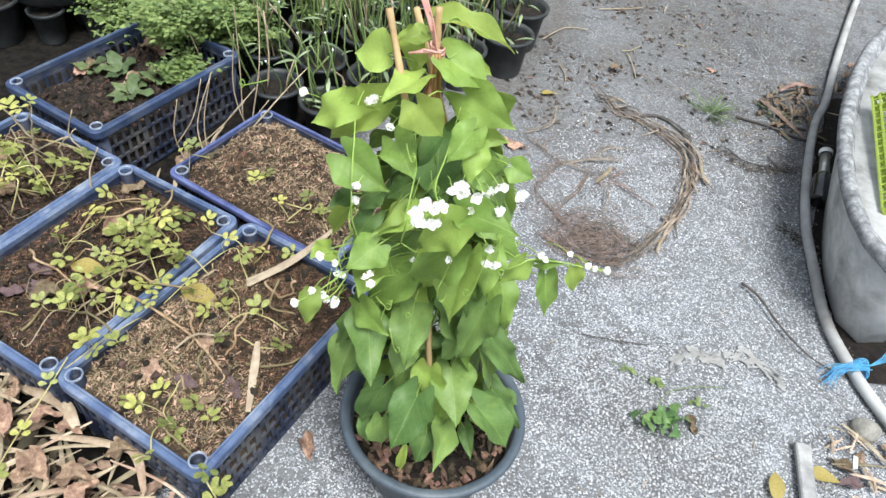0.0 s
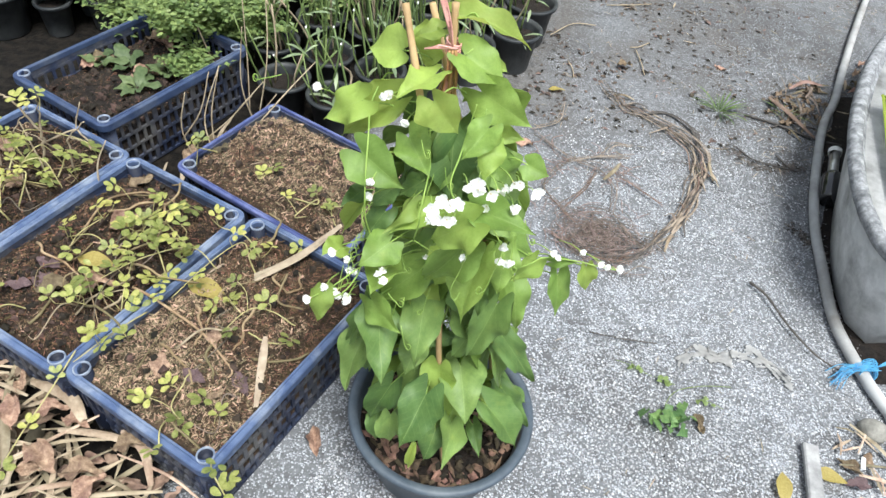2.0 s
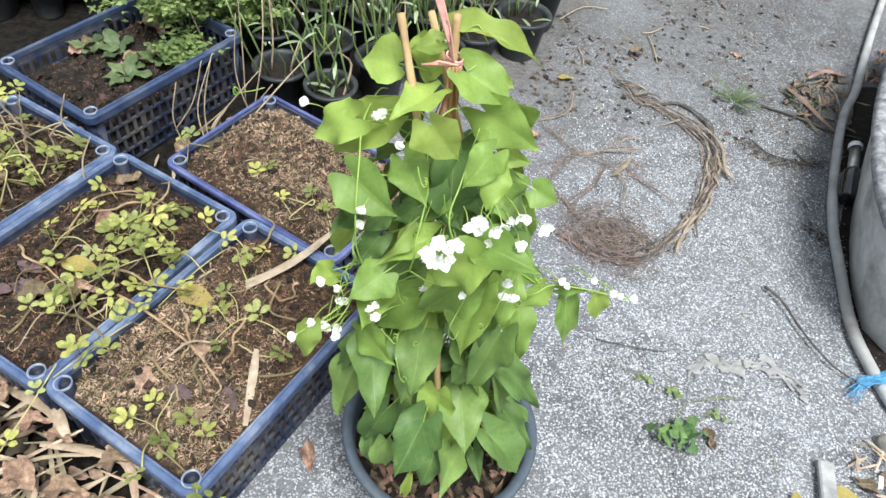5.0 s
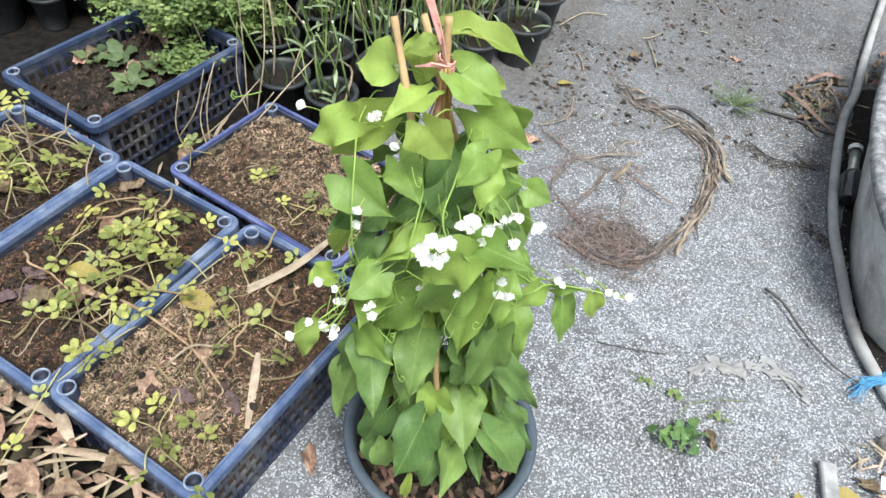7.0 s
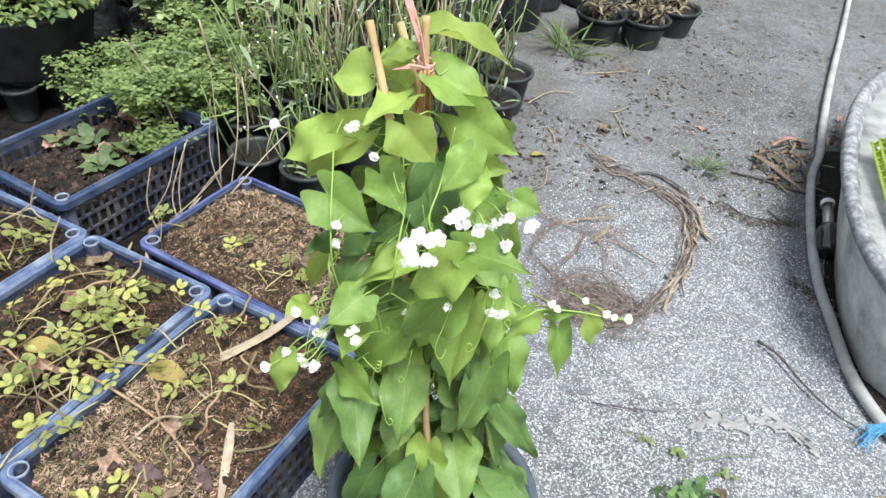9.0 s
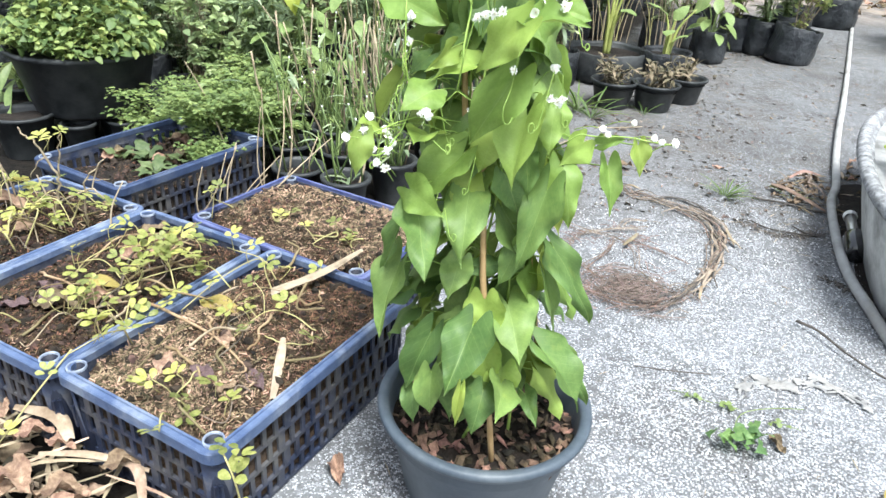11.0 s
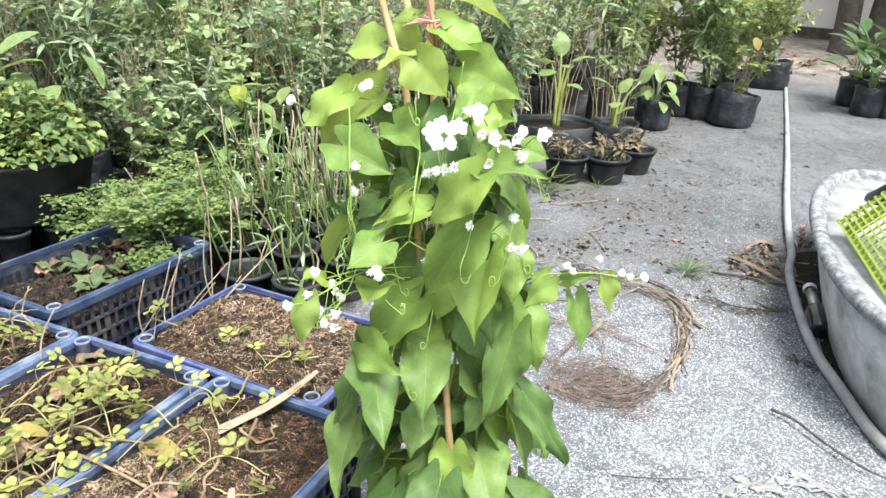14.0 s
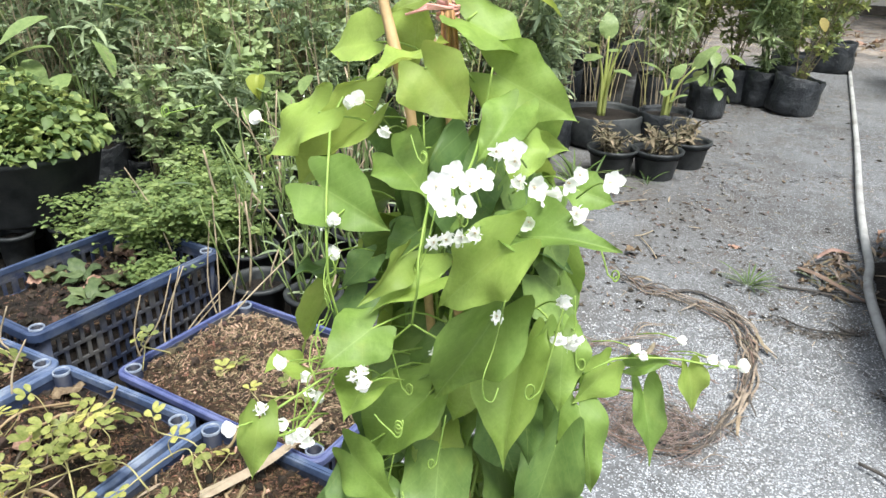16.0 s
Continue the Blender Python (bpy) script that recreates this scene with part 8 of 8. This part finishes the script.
string = thing("blue_string", "frayed blue plastic string tied round the hose", "string")
M["string"] = surf("blue_string", (0.05, 0.25, 0.5), (0.12, 0.4, 0.62), 0.5, 50.0, 0.0)
for k in range(16):
    a = q.uniform(-0.4, 0.4)
    pts = [(1.0 + q.gauss(0, 0.006), 0.945 + q.gauss(0, 0.006), 0.042), (0.972 - 0.03 * q.random(), 0.94 + 0.03 * a, 0.028), (0.945 - 0.03 * q.random(), 0.92 + 0.06 * a, 0.008)]
    solid("strand", rod(smooth_path(pts, 5), 0.0009, 4), M["string"], True, string)
for k in range(8):
    c = Vector((0.999 + 0.0012 * k, 0.935 + 0.004 * k, 0.020))
    solid("strand", rod([c + Vector((0.0185 * math.cos(t), 0.004 * math.sin(t), 0.0185 * math.sin(t))) for t in np.linspace(0, 6.28, 14)], 0.0011, 4), M["string"], True, string)
for k in range(5):
    pts = [(1.01, 0.945, 0.04), (1.05, 0.96 + 0.004 * k, 0.05), (1.085, 0.99 + 0.01 * k, 0.06), (1.10, 0.96 + 0.02 * k, 0.02)]
    solid("strand", rod(smooth_path(pts, 5), 0.0009, 4), M["string"], True, string)


# ---- fine crumbs and straw bits on the sand ----
crumb, bits, scraps = [], [], []
for k in range(3600):
    y = litter.uniform(1.7, 5.4)
    x = 0.22 + 0.33 * (y - 1.9) + abs(litter.gauss(0, 0.55))
    if noise.noise((x * 3, y * 3, 31)) > -0.12 and not (1.0 < y < 2.2 and x > 0.9 + 0.38 * (y - 1.0)):
        scraps.append(aim((x, y, ground_z(x, y) + 0.003), (litter.gauss(0, 1), litter.gauss(0, 1), 0.05), (litter.gauss(0, 0.3), litter.gauss(0, 0.3), 1), litter.uniform(0.006, 0.022) * (1.6 if litter.random() < 0.08 else 1)))
for k in range(17000):
    x, y = litter.uniform(-0.05, 2.6), litter.uniform(0.4, 5.2)
    if x < -0.2 + 0.42 * max(0, y - 1.2) + 0.1 or (x - POT.x) ** 2 + (y - POT.y) ** 2 < 0.02 or (1.0 < y < 2.2 and x > 0.9 + 0.38 * (y - 1.0)):
        continue
    if y < 1.5 and litter.random() < 0.72 or noise.noise((x * 2.5, y * 2.5, 21)) + litter.uniform(-0.4, 0.4) < -0.1:
        continue
    z = ground_z(x, y) + 0.003
    if k % 3:
        crumb.append(aim((x, y, z), (litter.gauss(0, 1), litter.gauss(0, 1), 0.1), (0, 0, 1), litter.uniform(0.0018, 0.005) * (1 if litter.random() < 0.94 else 1.7)))
    else:
        bits.append(aim((x, y, z + 0.002), (litter.gauss(0, 1), litter.gauss(0, 1), litter.gauss(0, 0.08)), (0, 0, 1), litter.uniform(0.008, 0.035), 0.5))
for k in range(520):
    (x0, y0), (x1, y1) = (((0.835, 1.70), (0.93, 1.628)), ((0.93, 1.628), (1.058, 1.66)), ((0.96, 1.40), (1.02, 1.30)))[k % 3]
    u = litter.random()
    x, y = x0 + (x1 - x0) * u + litter.gauss(0, 0.012), y0 + (y1 - y0) * u + litter.gauss(0, 0.010)
    crumb.append(aim((x, y, ground_z(x, y) + 0.002), (litter.gauss(0, 1), litter.gauss(0, 1), 0.1), (0, 0, 1), litter.uniform(0.003, 0.010)))
debris = solid("ground_debris", scatter(([(-0.3, 0, 0), (0.3, 0, 0), (0.35, 0.9, 0), (-0.2, 1, 0), (0, 0.5, 0.2)], [(0, 1, 4), (1, 2, 4), (2, 3, 4), (3, 0, 4)]), crumb), M["grit_crumb"], label="dark crumbs and straw bits scattered on the sand", category="debris", kind="stuff")
solid("leaf_scraps", scatter(blade(0.5, 0.2, 0.4, 2), scraps), M["scrap_leaf"], True, debris, label="brown crumbled leaf scraps", kind="stuff")
solid("straw_bits", scatter(blade(0.12, 0.1, 0.5, 3), bits), M["dead_stem"], True, debris, kind="stuff")


# ---- loose pale grains on the sand ----
def grains(n, seed):
    q = np.random.default_rng(seed)
    base = np.array([(1, 0, 0), (0, 1, 0), (-1, 0, 0), (0, -1, 0), (0, 0, 0.9), (0, 0, -0.7)], float)
    tri = np.array([(0, 1, 4), (1, 2, 4), (2, 3, 4), (3, 0, 4), (1, 0, 5), (2, 1, 5), (3, 2, 5), (0, 3, 5)])
    x, y = q.uniform(-0.25, 1.35, n * 3), q.uniform(0.3, 2.4, n * 3)
    keep = []
    for i in range(len(x)):
        if len(keep) == n:
            break
        dense = min(1, max(0.008, 1.3 - 0.95 * (y[i] - 0.5))) * (0.55 + 0.9 * noise.noise((x[i] * 2.2, y[i] * 2.2, 8)))
        in_crate = x[i] < -0.12 + (y[i] - 0.45) * 0.40 and y[i] > 0.4
        if (x[i] - POT.x) ** 2 + (y[i] - POT.y) ** 2 > 0.0125 and not in_crate and q.random() < dense:
            keep.append(i)
    x, y = x[keep], y[keep]
    m = len(keep)
    size = 0.0011 + 0.0022 * q.random(m) ** 1.8
    v = base[None] * q.uniform(0.6, 1.25, (m, 6, 1)) * size[:, None, None]
    a = q.uniform(0, 6.28, m)
    c, s = np.cos(a)[:, None], np.sin(a)[:, None]
    px, py = v[:, :, 0] * c - v[:, :, 1] * s, v[:, :, 0] * s + v[:, :, 1] * c
    z = np.array([ground_z(p, r) for p, r in zip(x, y)])
    v = np.stack([px + x[:, None], py + y[:, None], v[:, :, 2] + z[:, None] + size[:, None] * 0.4], 2).reshape(-1, 3)
    f = (tri[None] + 6 * np.arange(m)[:, None, None]).reshape(-1, 3)
    me = bpy.data.meshes.new("pale_grit")
    me.from_pydata(v.tolist(), [], f.tolist())
    me.materials.append(M["grain"])
    tagged(new("pale_grit", me), "loose white and grey crushed grit over the sand", "grit", kind="stuff")


grains(64000, 4)
